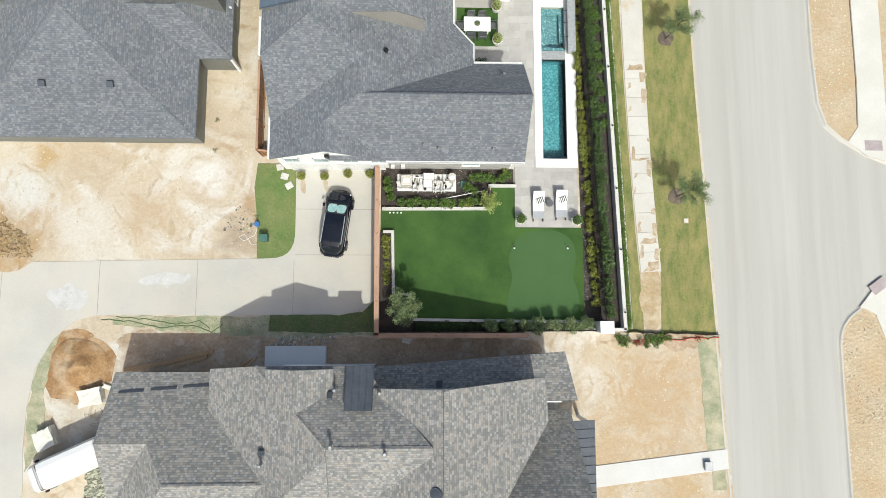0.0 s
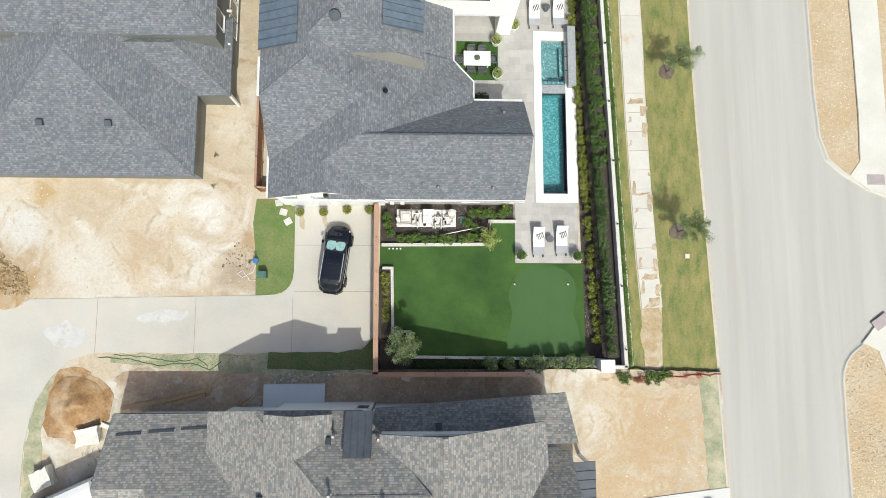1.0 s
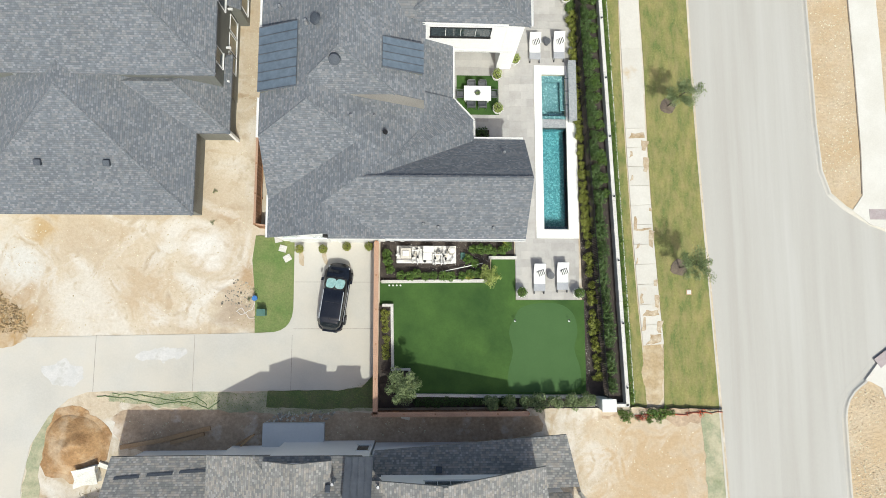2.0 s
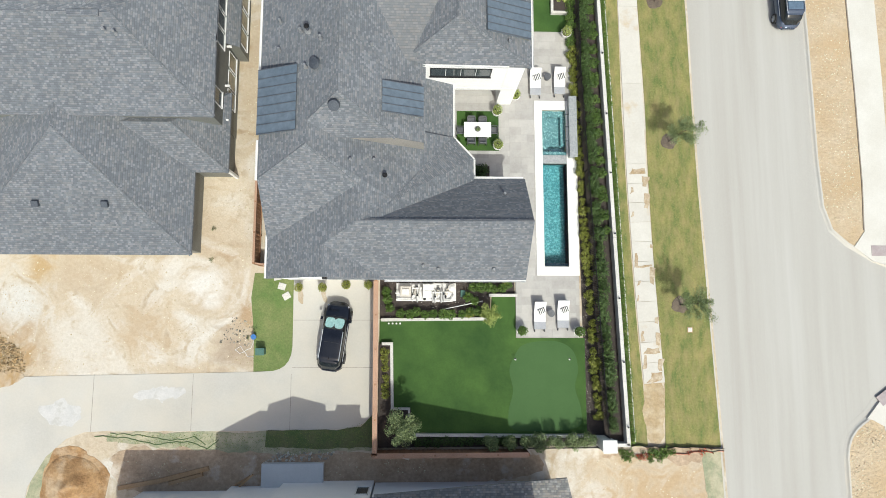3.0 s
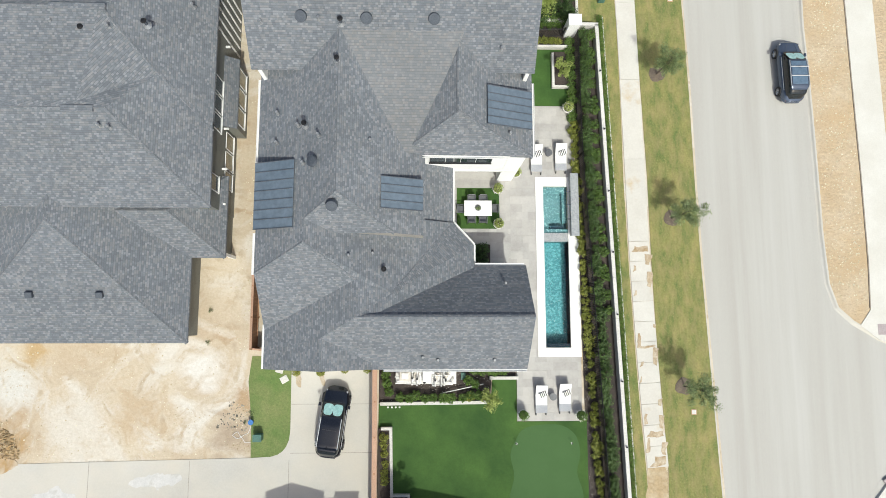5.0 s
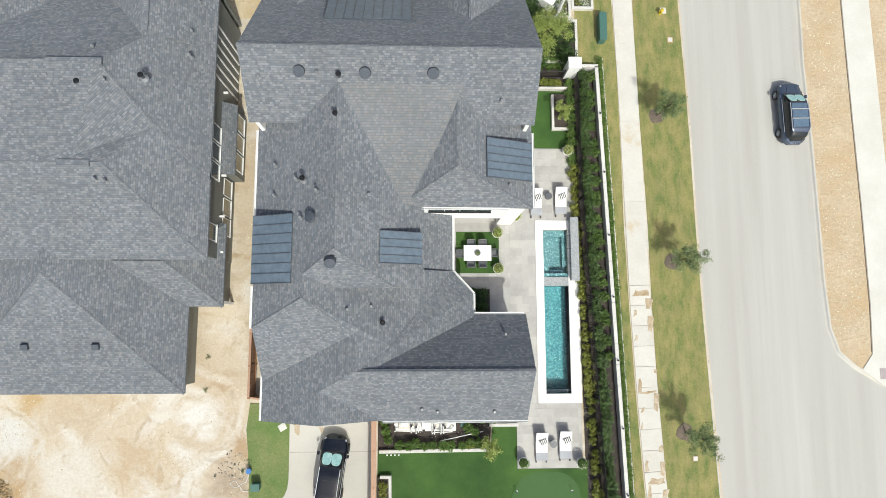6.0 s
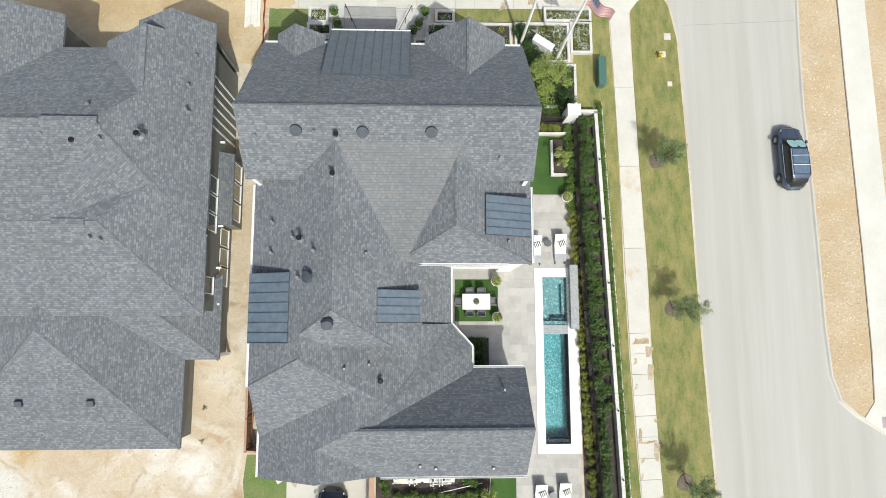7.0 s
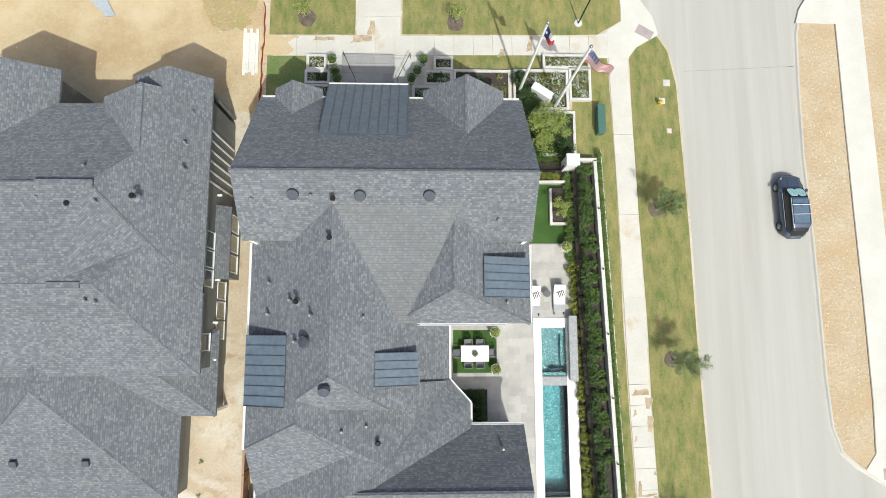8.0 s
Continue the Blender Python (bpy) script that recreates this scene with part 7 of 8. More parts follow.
beds = ((-8.5, 43.6, -7.15, 44.7), (-8.6, 42.5, -6.85, 43.4), (-8.9, 40.2, -6.7, 42.25), (1.35, 43.75, 2.7, 44.65), (0.65, 42.5, 2.65, 43.5), (-0.3, 40.2, 2.75, 42.25),
        (2.9, 41.0, 7.2, 43.6), (7.6, 40.6, 11.75, 43.7), (9.95, 44.0, 13.55, 45.0), (12.0, 41.4, 13.55, 43.9), (7.2, 36.9, 12.2, 40.3))
flower, dark, yellow = [], [], []
for i, (x0, y0, x1, y1) in enumerate(beds):
    structure("bed_front", prism([(x0, y0), (x1, y0), (x1, y1), (x0, y1)], -0.1, 0.2), MULCH, "front planter bed of dark mulch")
    planter_wall("wall_planter_front", [(x0, y0), (x1, y0), (x1, y1), (x0, y1), (x0, y0)], 0.2, 0.36)
    nx, ny = max(1, round((x1 - x0 - 0.2) / 0.48)), max(1, round((y1 - y0 - 0.2) / 0.48))
    for a in range(nx):
        for b in range(ny):
            p = (x0 + 0.2 + (a + 0.5) * (x1 - x0 - 0.4) / nx + random.uniform(-0.08, 0.08), y0 + 0.2 + (b + 0.5) * (y1 - y0 - 0.4) / ny + random.uniform(-0.08, 0.08))
            if i in (10,) or (i == 7 and (p[0] < 9.2 and p[1] < 42.6)):
                if random.random() < 0.75:
                    dark.append(p)
            elif i == 6:
                if random.random() < 0.45:
                    (yellow if p[0] > 5.5 else dark).append(p)
            elif i in (2, 5, 1, 4):
                (flower if random.random() < 0.55 else dark).append(p)
            else:
                (flower if random.random() < 0.6 else yellow).append(p)
scatter_stuff("bedding_flowers", "low green bedding plants in the front planters", LEAF_FRESH, flower, 0.33, 0.3, 180, 0.05, 140)
scatter_stuff("bedding_dark", "low dark-green planting in the front planters", LEAF_DARK, dark, 0.32, 0.45, 190, 0.055)
scatter_stuff("bedding_yellow", "low yellow-green planting in the front planters", LEAF_YELLOW, yellow, 0.32, 0.3, 190, 0.05, 20)
SF = shrub("rounded dark-green shrub in the front bed", LEAF_DARK, 0.7, 1.2, 900, 0.07, "front shrubs")
scatter(SF, [(8.4, 41.6), (9.0, 40.9), (8.3, 40.5), (8.2, 38.9), (8.0, 37.7), (11.4, 37.3), (9.3, 37.2), (7.9, 42.9)])
for x, y in ((-6.55, 44.15), (-6.3, 43.2), (-6.15, 42.6), (0.45, 44.25), (0.0, 43.35), (-0.45, 42.7)):
    potted(x, y, "round clipped shrub in a grey pot beside the entrance steps", 0.1, 0.32, 0.55, CAST, LEAF_MID, 0.36)
SC = shrub("small bushy shrub beside the front fence", LEAF_MID, 0.36, 0.6, 380, 0.055, "corner shrubs")
scatter(SC, line_places((7.3, 36.45), (11.0, 36.5), 0.6) + line_places((9.2, 37.0), (11.6, 36.9), 0.7))
SE = shrub("small yellow-green shrub beside the front fence", LEAF_YELLOW, 0.33, 0.5, 330, 0.055, "corner shrubs")
scatter(SE, line_places((7.3, 35.2), (10.9, 35.25), 0.55))
sign = thing("monument_sign", "white block sign standing tilted among the bedding plants", "sign", (0, 0, 0))
part("block", boxed(-0.82, -0.25, 0, 0.82, 0.25, 1.2, bevel=0.02), WHITE, sign)
part("cap", boxed(-0.86, -0.3, 1.2, 0.86, 0.3, 1.26, bevel=0.01), WHITE, sign)
part("base", boxed(-0.92, -0.36, -0.1, 0.92, 0.36, 0.3, bevel=0.01), CAST, sign)
sign.matrix_basis = pose(9.55, 41.6, 0.2, 0, 0, -33)


def cloth(name, fn, u0, u1, v0, v1, mat, t, label, off=0.0):
    """One piece of a flag: a strip of cloth that follows the waves of fn(u, v), with a back."""
    nu, nv = max(1, round((u1 - u0) * 20)), max(1, round((v1 - v0) * 8))
    bm = bmesh.new()
    for back in (-off, 0.008 + off):
        g = [[bm.verts.new(Vector(fn(u0 + (u1 - u0) * j / nu, v0 + (v1 - v0) * i / nv)) + Vector((0, back, 0))) for j in range(nu + 1)] for i in range(nv + 1)]
        for i in range(nv):
            for j in range(nu):
                bm.faces.new((g[i][j], g[i][j + 1], g[i + 1][j + 1], g[i + 1][j]))
        if back == -off:
            rim = [g[0][0], g[0][-1], g[-1][-1], g[-1][0]]
        else:
            for a, b, c, d in zip(rim, rim[1:] + rim[:1], [g[0][-1], g[-1][-1], g[-1][0], g[0][0]], [g[0][0], g[0][-1], g[-1][-1], g[-1][0]]):
                bm.faces.new((a, b, c, d))
    bmesh.ops.recalc_face_normals(bm, faces=bm.faces)
    part(name, bm, mat, t, label)


for x, y, top, kind in ((8.0, 42.1, 10.5, 0), (10.8, 40.9, 9.9, 1)):
    t = thing("flagpole", "tall white flagpole with a limp cloth flag in the front bed", "flagpole", (x, y, 0), "flagpoles")
    part("pole", rod(bmesh.new(), (x, y, 0), (x, y, top), 0.12, 16, 0.075), WHITE, t)
    bm = bmesh.new()
    bmesh.ops.create_uvsphere(bm, u_segments=14, v_segments=10, radius=0.12, matrix=Matrix.Translation((x, y, top + 0.1)))
    part("finial", bm, CHROME, t, smooth=True)
    part("base_collar", rod(bmesh.new(), (x, y, 0.15), (x, y, 0.4), 0.16, 14, 0.1), WHITE, t)
    if kind:
        def fn(u, v, x=x, y=y, top=top):
            return (x + 0.06 + 1.9 * u, y - 0.7 * u + 0.18 * math.sin(u * 9), top - 0.5 - 1.5 * v * (1 - 0.25 * u) - 1.1 * u + 0.05 * math.sin(u * 14))
        for i in range(13):
            cloth("stripe", fn, 0.4 if i < 7 else 0.0, 1.0, i / 13, (i + 1) / 13, FLAG_WHITE if i % 2 else FLAG_RED, t, "white stripe" if i % 2 else "red stripe")
        cloth("canton", fn, 0.0, 0.4, 0.0, 7 / 13, FLAG_BLUE, t, "navy corner of the flag")
        for i in range(4):
            for j in range(5):
                cloth("star", fn, 0.03 + j * 0.075, 0.065 + j * 0.075, 0.04 + i * 0.125, 0.09 + i * 0.125, FLAG_WHITE, t, "small white star", 0.012)
    else:
        def fn(u, v, x=x, y=y, top=top):
            return (x + 0.06 + 0.8 * u, y - 0.3 * u + 0.15 * math.sin(u * 8), top - 0.5 - 1.2 * v - 1.3 * u * 0.6)
        cloth("band", fn, 0.0, 0.4, 0.0, 1.0, FLAG_BLUE, t, "navy band at the pole")
        cloth("band", fn, 0.4, 1.0, 0.0, 0.5, FLAG_WHITE, t, "white band")
        cloth("band", fn, 0.4, 1.0, 0.5, 1.0, FLAG_RED, t, "red band")
        cloth("star", fn, 0.13, 0.27, 0.4, 0.6, FLAG_WHITE, t, "white star", 0.012)

# ---- street furniture ----
g = thing("utility_cabinet", "long dark-green utility cabinet on the lawn strip", "cabinet", (14.4, 39.6, 0))
part("case", boxed(13.95, 38.55, 0, 14.45, 40.75, 0.85, bevel=0.03), GREEN_BOX, g)
part("lid", boxed(13.91, 38.51, 0.85, 14.49, 40.79, 0.92, bevel=0.02), GREEN_BOX, g)
for x, y, w_, col in ((19.8, 42.95, 0.55, BEIGE_BOX), (19.35, 41.45, 0.5, BEIGE_BOX), (19.8, 39.0, 0.45, TERRA), (20.1, 6.9, 0.4, TERRA)):
    b = thing("meter_box", "small concrete utility box set in the verge", "utility box", (x, y, 0), "verge boxes")
    part("frame", boxed(x - w_ / 2, y - w_ / 2, 0, x + w_ / 2, y + w_ / 2, 0.06, bevel=0.015), col, b)
    part("lid", boxed(x - w_ * 0.38, y - w_ * 0.38, 0.06, x + w_ * 0.38, y + w_ * 0.38, 0.08, bevel=0.01), CAST, b)
hy = thing("fire_hydrant", "short yellow fire hydrant on the verge", "hydrant", (19.05, 41.2, 0))
part("barrel", rod(bmesh.new(), (19.05, 41.2, 0), (19.05, 41.2, 0.6), 0.12, 14, 0.1), YELLOW, hy)
part("bonnet", rod(bmesh.new(), (19.05, 41.2, 0.6), (19.05, 41.2, 0.74), 0.14, 14, 0.05), YELLOW, hy)
for d in ((0.2, 0), (-0.2, 0), (0, -0.22)):
    part("outlet", rod(bmesh.new(), (19.05, 41.2, 0.45), (19.05 + d[0], 41.2 + d[1], 0.45), 0.055, 10), YELLOW, hy)
lp = thing("street_lamp", "slim white lamp post on a round footing in the lawn", "street lamp", (12.85, 47.85, 0))
part("footing", rod(bmesh.new(), (12.85, 47.85, 0), (12.85, 47.85, 0.12), 0.32, 20), CAST, lp)
part("post", rod(bmesh.new(), (12.85, 47.85, 0), (12.85, 47.85, 5.0), 0.06, 10, 0.045), BLACK, lp)
part("arm", rod(bmesh.new(), (12.85, 47.85, 4.9), (12.85, 49.0, 5.1), 0.035, 8), BLACK, lp)

# black erosion fence and netting
for a, b, m, hh, lab in (((14.9, -1.45), (22.1, -1.75), BLACK, 0.35, "sagging black silt fence at the lot line"), ((-11.9, 48.8), (-12.1, 40.0), RED_MESH, 0.6, "orange-red safety netting along the lawn"), ((15.6, -2.15), (22.2, -1.95), RED_MESH, 0.12, "fallen orange-red netting along the lot line")):
    t = thing("silt_fence", lab, "fence", (a[0], a[1], 0))
    a, b = Vector(a), Vector(b)
    k = 14
    bm = bmesh.new()
    vs = []
    for i in range(k + 1):
        p = a.lerp(b, i / k) + Vector((random.uniform(-0.08, 0.08), random.uniform(-0.08, 0.08)))
        vs.append((p, hh * random.uniform(0.75, 1.05)))
    for (p, h0), (q, h1) in zip(vs, vs[1:]):
        f = [bm.verts.new(c) for c in ((p.x, p.y, 0), (q.x, q.y, 0), (q.x + 0.04, q.y + 0.05, h1), (p.x + 0.04, p.y + 0.05, h0))]
        f2 = [bm.verts.new(v.co + Vector((0.012, 0.012, 0))) for v in f]
        bm.faces.new(f)
        bm.faces.new(f2[::-1])
    part("fabric", bm, m, t)
    for i in range(0, k + 1, 3):
        p = vs[i][0]
        part("stake", boxed(p.x - 0.02, p.y - 0.02, 0, p.x + 0.02, p.y + 0.02, hh + 0.15), LUMBER, t)

# ---- building site clutter ----
def mound(x, y, r, hgt, mat, name, label):
    bm = bmesh.new()
    bmesh.ops.create_circle(bm, cap_ends=False, segments=40, radius=r)
    bm.free()
    bm = bmesh.new()
    rings = []
    for i in range(15):
        k = i / 14
        ring = []
        for j in range(44):
            a = j * 2 * math.pi / 44
            rr = r * k * (1 + 0.16 * noise.noise((math.cos(a) * 1.4, math.sin(a) * 1.4, x)))
            px, py = x + rr * math.cos(a), y + rr * math.sin(a)
            z = hgt * (1 - k) ** 1.2 * (1 + 0.4 * noise.noise((px * 1.3, py * 1.3, 3))) + 0.10 * noise.noise((px * 3, py * 3, 5)) * (1 - k) + (0.03 if k < 0.98 else -0.1)
            ring.append(bm.verts.new((px, py, z)))
        rings.append(ring)
    for a, b in zip(rings, rings[1:]):
        for j in range(44):
            bm.faces.new((a[j], a[(j + 1) % 44], b[(j + 1) % 44], b[j]))
    bmesh.ops.remove_doubles(bm, verts=bm.verts, dist=0.001)
    bmesh.ops.recalc_face_normals(bm, faces=bm.faces)
    t = thing(name, label, "mound", (x, y, 0))
    part("sand", bm, mat, t, smooth=True)


mound(-24.3, -3.9, 2.2, 0.75, SOIL, "sand_pile", "heap of orange sand with a hollow top")
for i, (x0, y0, x1, y1, w_) in enumerate(((-21.0, -4.05, -18.0, -3.55, 0.3), (-18.3, -3.6, -14.8, -2.75, 0.3), (-17.5, -3.75, -15.2, -3.15, 0.25), (-12.9, -3.9, -11.9, -3.3, 0.12), (-12.6, -4.0, -11.7, -3.2, 0.12))):
    t = thing("lumber", "loose length of pine lumber lying on the soil", "lumber", ((x0 + x1) / 2, (y0 + y1) / 2, 0), "loose lumber")
    d = Vector((x1 - x0, y1 - y0)).normalized()
    q = Vector((-d.y, d.x)) * w_ / 2
    part("plank", prism([(x0 - q.x, y0 - q.y), (x1 - q.x, y1 - q.y), (x1 + q.x, y1 + q.y), (x0 + q.x, y0 + q.y)], 0.0, 0.1 + 0.05 * i), LUMBER, t)
for x, y, sx, sy, hgt, a, lab in ((-23.0, -5.9, 1.5, 1.1, 0.7, 12, "torn white bag of material on the soil"), (-25.9, -8.7, 1.2, 1.3, 0.8, 25, "crumpled white bag beside the alley"), (-21.9, -5.3, 0.9, 0.3, 0.2, -20, "offcut of pale board"), (-1.0, -2.05, 0.6, 0.4, 0.05, -15, "small white board lying by the fence")):
    t = thing("material_bag", lab, "construction material", (0, 0, 0))
    bm = bmesh.new()
    bmesh.ops.create_cube(bm, size=1)
    bmesh.ops.subdivide_edges(bm, edges=bm.edges[:], cuts=4, use_grid_fill=True)
    for v in bm.verts:
        k = 1 + 0.22 * noise.noise(v.co * 2.6 + Vector((x, y, 0)))
        v.co = Vector((v.co.x * sx * k, v.co.y * sy * k, (v.co.z * k + 0.45) * hgt))
    part("sheet", bm, FOAM, t)
    t.matrix_basis = pose(x, y, 0, 0, 0, a)
for x, y, a in ((-10.45, 10.75, 10), (-10.1, 10.05, -15), (-9.75, 9.35, 30)):
    t = thing("stepping_stone", "square pale stepping stone in the grass", "stepping stone", (0, 0, 0), "stepping stones")
    part("stone", boxed(-0.27, -0.24, 0, 0.27, 0.24, 0.08, bevel=0.02), CAST, t)
    t.matrix_basis = pose(x, y, 0.02, 0, 0, a)
gb = thing("utility_cabinet", "small dark-green utility pedestal in the side lawn", "cabinet", (-11.3, 5.5, 0))
part("case", boxed(-11.65, 5.15, 0.03, -11.1, 5.6, 0.7, bevel=0.03), GREEN_BOX, gb)
part("lid", boxed(-11.68, 5.12, 0.7, -11.07, 5.63, 0.76, bevel=0.02), GREEN_BOX, gb)
bk = thing("bucket", "blue plastic bucket at the edge of the lawn", "bucket", (-11.95, 6.4, 0))
part("tub", rod(bmesh.new(), (-11.95, 6.4, 0.02), (-11.95, 6.4, 0.36), 0.14, 14, 0.18), BLUE_PLASTIC, bk)
part("rim", rod(bmesh.new(), (-11.95, 6.4, 0.36), (-11.95, 6.4, 0.39), 0.195, 14), BLUE_PLASTIC, bk)
rp = thing("riser_box", "grey drain box on the concrete walk", "drain box", (20.9, -11.0, 0.06))
part("case", boxed(20.6, -11.35, 0.06, 21.1, -10.75, 0.35, bevel=0.02), GREY_PIPE, rp)
part("lid", boxed(20.57, -11.38, 0.35, 21.13, -10.72, 0.38, bevel=0.01), GREY_PIPE, rp)
PANEL_GREY = basic("grey_blue_panel", (0.40, 0.44, 0.48), (0.46, 0.49, 0.52), 0.9, 12, 0.5, 0.1)
bd = thing("site_door", "grey-blue door panel lying on the sandy front lot", "door panel", (-24.5, 48.1, 0))
part("leaf", prism([(-26.0, 49.6), (-24.4, 49.5), (-23.5, 47.8), (-24.2, 47.7)], 0.02, 0.12), PANEL_GREY, bd)
bd = thing("pallet", "pale stack of boards lying on the sandy soil", "boards", (-13.1, 44.5, 0))
for i in range(5):
    part("board", boxed(-13.55 + i * 0.24, 43.1 + 0.12 * (i % 3), 0.0, -13.32 + i * 0.24, 46.9 - 0.35 * (i % 2), 0.14 + 0.02 * (i % 2)), FOAM, bd)


# ---- stuff that nobody could count ----
def inside(poly, x, y):
    r = False
    for (x0, y0), (x1, y1) in zip(poly, poly[1:] + poly[:1]):
        if (y0 > y) != (y1 > y) and x < (x1 - x0) * (y - y0) / (y1 - y0) + x0:
            r = not r
    return r


def blades(name, polys, count, size, mat, label):
    vs, fs = [], []
    for i in range(count):
        poly = polys[i % len(polys)]
        xs, ys = [p[0] for p in poly], [p[1] for p in poly]
        x, y = random.uniform(min(xs), max(xs)), random.uniform(min(ys), max(ys))
        if not inside(poly, x, y):
            continue
        a = random.uniform(0, 6.28)
        s = size * random.uniform(0.5, 1.5)
        dx, dy = math.cos(a) * s, math.sin(a) * s
        k = len(vs)
        vs += [(x - dy * 0.35, y + dx * 0.35, 0.03), (x + dy * 0.35, y - dx * 0.35, 0.03), (x + dx, y + dy, 0.035 + s * random.uniform(0.1, 0.35))]
        fs.append((k, k + 1, k + 2))
    me = bpy.data.meshes.new(name)
    me.from_pydata(vs, [], fs)
    me.materials.append(mat)
    tagged(new(name, me), label, "grass", "", "stuff")


def pebbles(name, polys, count, lo, hi, mat, label, z=0.0, tall=0.45):
    vs, fs = [], []
    for i in range(count):
        poly = polys[i % len(polys)]
        xs, ys = [p[0] for p in poly], [p[1] for p in poly]
        x, y = random.uniform(min(xs), max(xs)), random.uniform(min(ys), max(ys))
        if not inside(poly, x, y) or noise.noise((x * 0.25, y * 0.25, 2)) < random.uniform(-0.5, 0.35):
            continue
        s = lo + (hi - lo) * random.random() ** 3
        k = len(vs)
        a = random.uniform(0, 6.28)
        for j in range(4):
            b = a + j * 1.571 + random.uniform(-0.4, 0.4)
            vs.append((x + math.cos(b) * s * random.uniform(0.6, 1.1), y + math.sin(b) * s * random.uniform(0.6, 1.1), z - 0.01))
        vs.append((x + random.uniform(-0.3, 0.3) * s, y + random.uniform(-0.3, 0.3) * s, z + s * random.uniform(tall * 0.5, tall)))
        fs += [(k, k + 1, k + 4), (k + 1, k + 2, k + 4), (k + 2, k + 3, k + 4), (k + 3, k, k + 4)]
    me = bpy.data.meshes.new(name)
    me.from_pydata(vs, [], fs)
    me.materials.append(mat)
    tagged(new(name, me), label, "gravel", "", "stuff")


VERGE = [(17.9, -0.7), (17.8, 6.5), (17.42, 17.6), (17.2, 29.2), (16.95, 36.3), (16.9, 45.0), (19.2, 46.6), (20.5, 42.8), (20.8, 36), (21.05, 24), (21.48, 10.9), (21.9, -0.6)]
STRIP = [(15.65, -1.0), (16.2, 3), (15.9, 11.7), (15.5, 24.4), (15.4, 36.3), (15.1, 44.8), (13.8, 44.8), (14.6, 36)]
blades("grass_verge", [VERGE], 26000, 0.042, BLADE, "dry grass blades of the verge")
blades("grass_strip", [STRIP], 7000, 0.042, BLADE, "grass blades of the narrow strip")
blades("grass_front", [[(-11.5, 46.6), (-4.95, 46.7), (-4.95, 52), (-11.5, 52)], [(-1.1, 46.8), (13.8, 47.0), (15.4, 48.4), (15.2, 52), (-1.1, 52)]], 9000, 0.042, BLADE, "grass blades of the front lawn")
blades("grass_side", [[(-12.1, 11.0), (-10.2, 11.0), (-9.3, 10.5), (-9.3, 5.5), (-10.1, 4.1), (-11.95, 4.0)]], 6000, 0.065, BLADE_GREEN, "grass blades of the side lawn")
blades("grass_alley", [[(-22, -0.4), (-5.9, -0.3), (-3.4, 0.6), (-3.4, -1.5), (-9, -1.8), (-22, -0.9)]], 2500, 0.06, BLADE_GREEN, "thin young grass along the alley")
pebbles("gravel_equipment", [[(-2.9, 7.8), (5.0, 7.8), (5.1, 9.6), (6.9, 9.6), (6.9, 10.7), (-2.9, 10.7)]], 2600, 0.015, 0.06, RUBBLE, "pale gravel strewn over the mulch", 0.05)
pebbles("gravel_bed_edge", [[(12.05, 0.0), (12.5, 0.0), (12.4, 11), (12.35, 24), (11.98, 24), (12.0, 11)]], 2600, 0.015, 0.05, RUBBLE, "pale gravel strewn along the mulch bed", 0.04)
W_LOT = [(-35, 3.8), (-12.2, 4.1), (-12.4, 12), (-13, 18), (-15.5, 12), (-35, 12)]
pebbles("gravel_west", [W_LOT], 5000, 0.02, 0.11, PEBBLE, "scattered pale stones on the bare lot")
pebbles("gravel_passage", [[(-13.5, 12), (-11.9, 12), (-11.2, 30), (-11, 48), (-13.0, 48), (-13.2, 30)]], 2500, 0.02, 0.1, PEBBLE, "scattered pale stones between the houses")
pebbles("gravel_north", [[(-35, 41), (-12.2, 41), (-12.2, 52), (-35, 52)]], 3500, 0.02, 0.1, PEBBLE, "scattered pale stones on the front lot")
pebbles("gravel_southeast", [[(10.5, -2), (21, -2), (21.2, -14), (12, -14)]], 2600, 0.02, 0.1, PEBBLE, "scattered pale stones on the bare lot")
pebbles("gravel_back", [[(-21, -1.6), (8, -1.9), (8, -3), (-21, -4)]], 3800, 0.02, 0.13, PEBBLE, "broken stones on the wet soil")
pebbles("gravel_pad", [[(-11, -2.4), (-6.5, -2.2), (-6, -1.7), (-10, -1.7)]], 900, 0.05, 0.2, RUBBLE, "broken concrete beside the pad", 0.0, 0.8)
pebbles("gravel_verge", [[(31.0, 15.5), (34, 14.4), (33.9, 47), (31, 47)], [(31.6, -13), (31.6, -2), (32.8, -0.1), (34.3, -0.5), (36, -5), (36, -13)]], 9000, 0.03, 0.12, PEBBLE, "loose gravel of the far verge", -0.01)
pebbles("rubble_heap", [[(-23.2, -11.2), (-21.2, -10.2), (-20.8, -13), (-23.2, -13.5)]], 1500, 0.12, 0.36, RUBBLE, "heap of broken grey limestone", 0.03, 1.0)
# twigs, ruts and hoses
def squiggle(name, label, category, pts, r, mat, z=0.03):
    """A bent line of small thickness lying on the ground."""
    t = thing(name, label, category, (pts[0][0], pts[0][1], 0))
    bm = bmesh.new()
    fine = []
    for (x0, y0), (x1, y1) in zip(pts, pts[1:]):
        k = max(2, int(math.hypot(x1 - x0, y1 - y0) / 0.25))
        for i in range(k):
            x, y = x0 + (x1 - x0) * i / k, y0 + (y1 - y0) * i / k
            fine.append((x + 0.12 * noise.noise((x * 2, y * 2, 1)), y + 0.12 * noise.noise((x * 2, y * 2, 6))))
    for a, b in zip(fine, fine[1:]):
        rod(bm, (*a, z), (*b, z), r, 5)
    part("line", bm, mat, t)


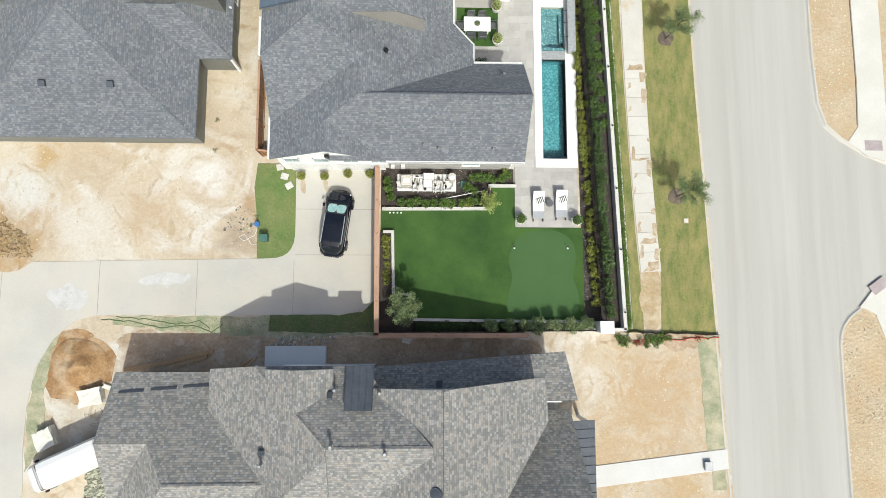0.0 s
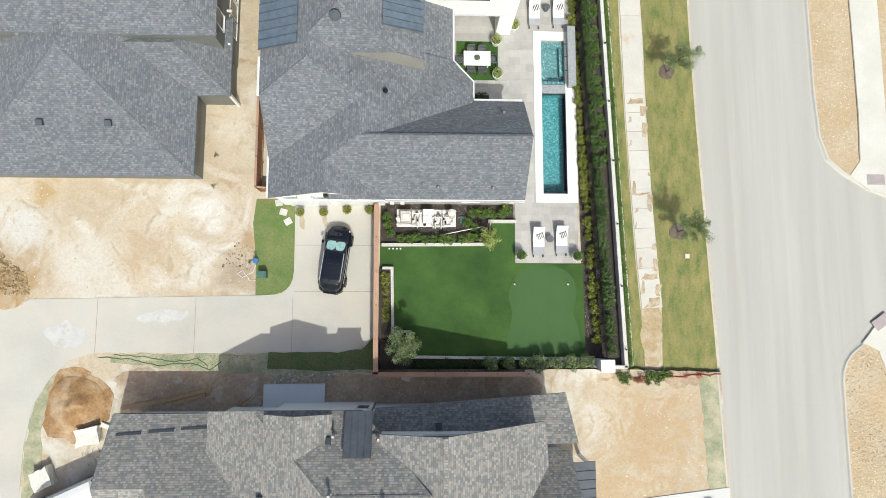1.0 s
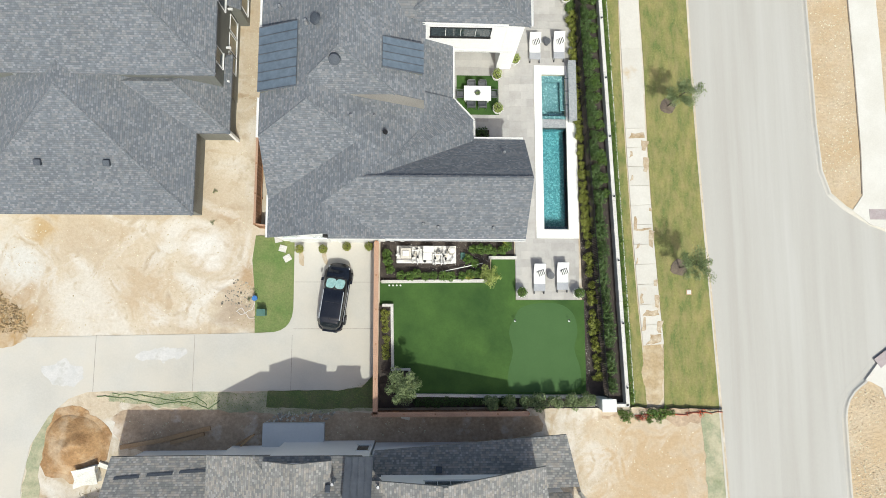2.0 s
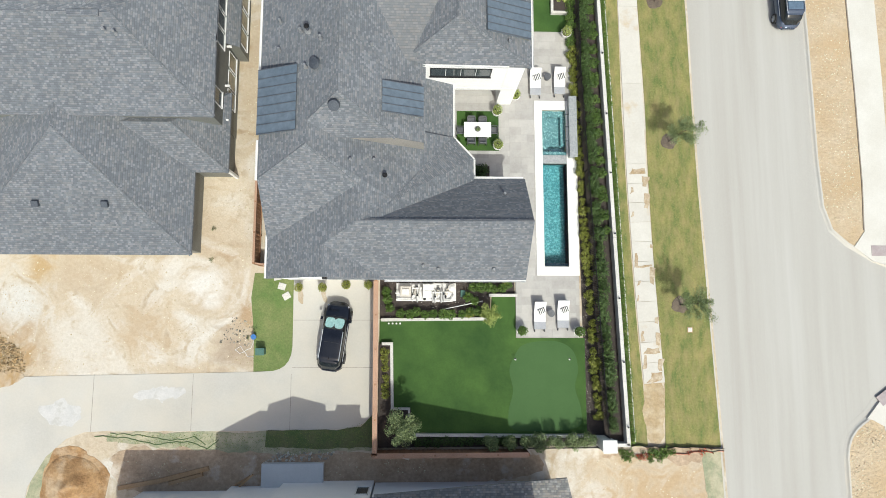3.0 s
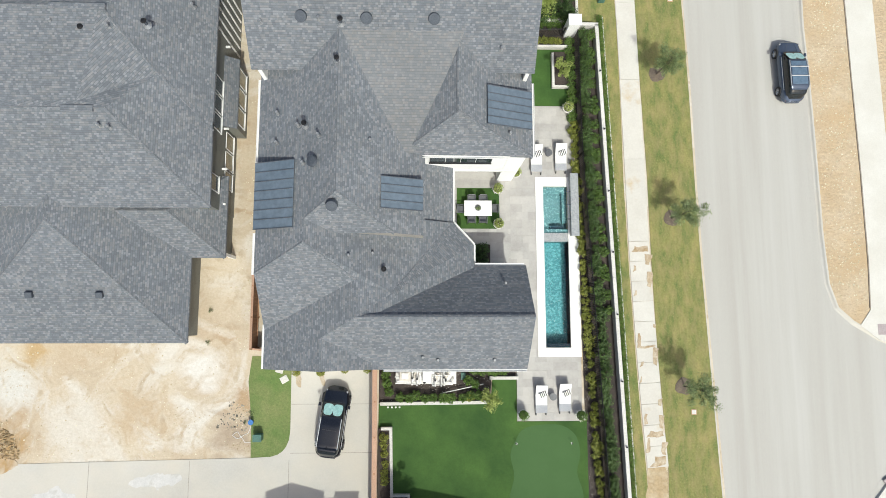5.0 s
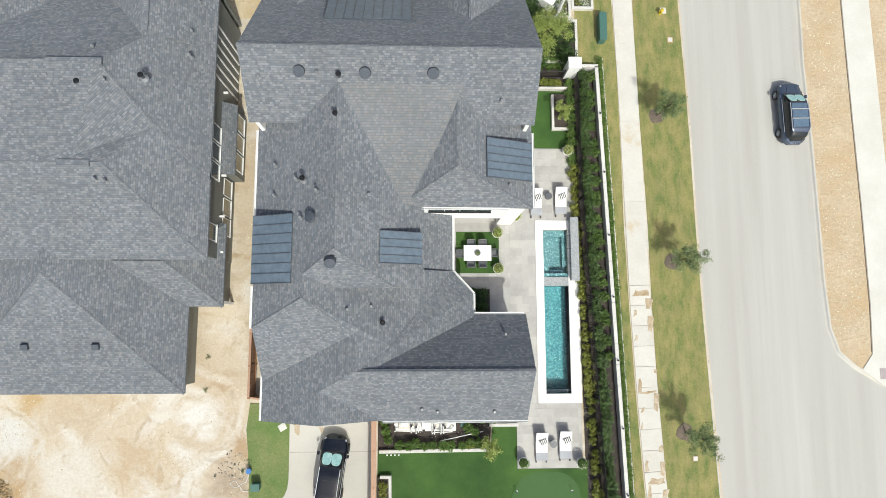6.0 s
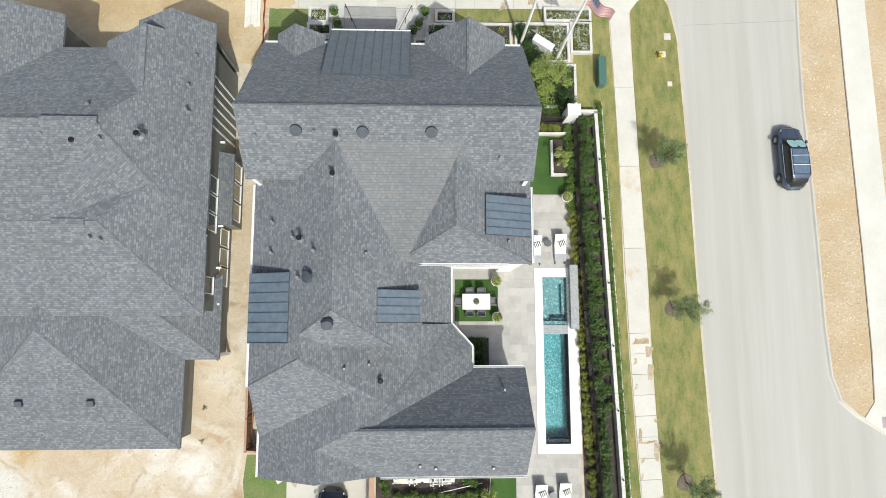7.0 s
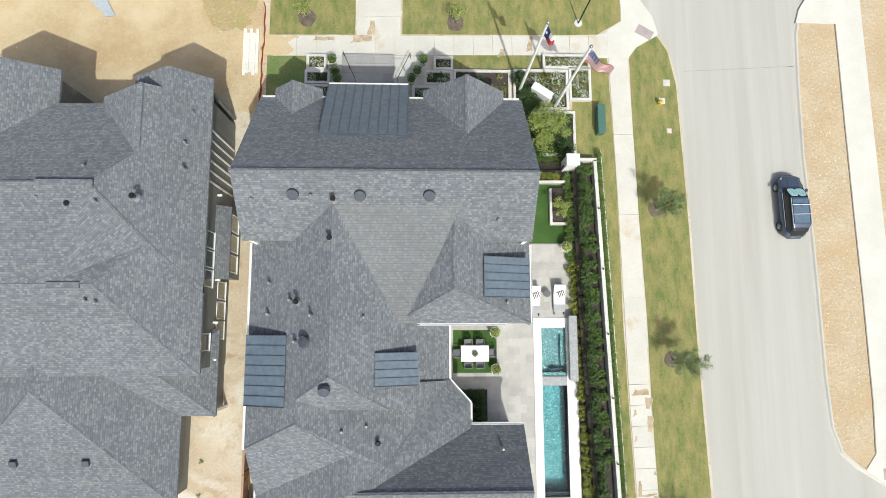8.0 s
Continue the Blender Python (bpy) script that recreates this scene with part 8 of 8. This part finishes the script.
squiggle("garden_hose", "thin pale hose lying in loops on the soil", "hose", [(-11.95, 6.3), (-12.2, 5.6), (-13.0, 5.2), (-13.3, 5.5), (-12.9, 5.7), (-12.4, 5.0), (-11.6, 5.0)], 0.02, PVC)
GREEN_NET = basic("green_netting", (0.10, 0.15, 0.06), (0.14, 0.19, 0.09), 2, 20, 0.9, 0.3)
squiggle("erosion_net", "edge of green erosion netting in wavy folds along the alley", "netting", [(-22.8, -0.5), (-20.5, -0.7), (-18.5, -1.1), (-16.3, -0.9), (-15.0, -1.45), (-14.0, -0.7)], 0.035, GREEN_NET)
squiggle("erosion_net", "edge of green erosion netting in wavy folds along the alley", "netting", [(-21.8, -0.3), (-19.5, -0.5), (-17.6, -0.85), (-15.9, -0.6), (-14.9, -1.3)], 0.03, GREEN_NET)
CLOD = leaf_material("soil_clods", (0.40, 0.305, 0.20), (0.53, 0.44, 0.33), 0.95, 0.0)


def band(pts, w):
    """A strip w wide along a line."""
    return [(x, y - w / 2) for x, y in pts] + [(x, y + w / 2) for x, y in pts[::-1]]


RUTS = [band(p, 0.45) for p in ([(13.0, -8.6), (14.6, -8.1), (16.2, -7.7), (17.5, -7.6)], [(12.6, -9.0), (14.0, -8.6), (15.3, -8.5)], [(12.3, -12.9), (13.6, -12.2), (15.0, -12.4), (16.1, -12.9)], [(16.0, -5.6), (17.5, -5.0), (19.3, -4.6)], [(16.4, -6.2), (17.9, -5.7), (19.0, -5.5)])]
pebbles("clods_southeast", RUTS, 2200, 0.02, 0.09, CLOD, "crumbled clods of soil along tyre ruts", 0.0, 0.4)
pebbles("clods_west", [band([(-19.2, 7.4), (-17.0, 6.6), (-15.2, 6.5), (-13.6, 7.6)], 0.5), band([(-30.5, 8.6), (-29.5, 9.8), (-28.0, 10.0)], 0.7), band([(-30.2, 8.0), (-29.0, 8.8), (-27.8, 8.8)], 0.6), band([(-20.5, 8.9), (-20.0, 7.6), (-19.8, 6.4)], 0.8)], 1300, 0.02, 0.09, CLOD, "crumbled clods of soil on the bare lot", 0.0, 0.3)
pebbles("litter_lawn_edge", [[(-13.9, 4.3), (-12.05, 4.3), (-12.1, 7.0), (-12.4, 9.4), (-12.9, 9.4), (-13.2, 7.0)]], 1500, 0.02, 0.1, CLOD, "brown soil and litter along the lawn's edge", 0.0, 0.5)
CLOD_DARK = leaf_material("dark_root_clods", (0.21, 0.14, 0.075), (0.46, 0.33, 0.19), 0.95, 0.0)
pebbles("clods_far_verge", [[(31.7, -4.5), (31.7, -2), (32.8, -0.2), (34.2, -0.6), (36, -4.5), (36, -9), (31.7, -8)]], 3000, 0.03, 0.13, CLOD, "brown clods and roots on the far verge", -0.01, 0.7)
pebbles("debris_lawn_edge", [[(-14.4, 6.0), (-12.3, 5.6), (-12.2, 7.4), (-13.6, 7.9)]], 700, 0.03, 0.14, RUBBLE_DARK, "dark broken debris beside the lawn", 0.0, 0.7)
pebbles("debris_netting", [[(-14.2, 40.5), (-12.3, 40.5), (-12.3, 49.5), (-16.5, 49.5)]], 1500, 0.03, 0.12, RUBBLE, "pale crumbs of plaster and stone by the netting", 0.0, 0.6)
pebbles("litter_heap", [[(-33, 3.9), (-27.9, 3.9), (-28.2, 5.2), (-29.6, 6.4), (-31.5, 8.2), (-33, 8.4)]], 2600, 0.03, 0.2, CLOD_DARK, "roots and clods on orange soil", 0.03, 0.7)
tw_v, tw_f = [], []
for i in range(260):
    if i < 190:
        x, y = random.gauss(-29.6, 1.0), random.gauss(5.1, 0.6)
    else:
        x, y = random.uniform(-23.5, -22), random.uniform(-8.5, -7)
    a, ln = random.uniform(0, 6.28), random.uniform(0.1, 0.45)
    dx, dy = math.cos(a) * ln, math.sin(a) * ln
    k = len(tw_v)
    z = random.uniform(0.05, 0.4) if i < 190 else 0.05
    tw_v += [(x, y, z), (x + dx, y + dy, z + 0.1), (x + dx * 0.5 - dy * 0.06, y + dy * 0.5 + dx * 0.06, z + 0.09)]
    tw_f.append((k, k + 1, k + 2))
me = bpy.data.meshes.new("twigs")
me.from_pydata(tw_v, [], tw_f)
me.materials.append(CLOD)
tagged(new("twigs", me), "broken roots and twigs scattered on the soil heap", "twigs", "", "stuff")
WD = shrub("scraggly weed on the bare soil", LEAF_GREY, 0.26, 0.2, 60, 0.045, "weeds", 3)
scatter(WD, [(-15.3, 12.0), (-15.2, 14.3), (15.0, -2.0), (16.2, -1.9), (18.0, -1.8), (14.6, -1.75), (15.5, -2.1), (15.9, -2.3), (16.9, -1.85), (17.3, -2.0), (15.3, -1.7), (-12.0, 7.0), (-12.4, 6.4)], 0.4)
GW = shrub("bright green weed clump by the silt fence", LEAF_FRESH, 0.4, 0.35, 260, 0.055, "green weeds", 4)
scatter(GW, [(14.6, -1.85), (15.0, -2.15), (16.9, -1.95), (17.4, -2.15), (16.7, -2.4), (17.8, -1.85), (18.4, -1.9)], 0.3)
RD = shrub("dry red-brown weed by the silt fence", RED_MESH, 0.3, 0.25, 60, 0.05, "weeds", 3)
scatter(RD, [(16.1, -2.3), (16.3, -2.15), (15.9, -2.2), (19.6, -1.95), (20.6, -1.9)], 0.3)
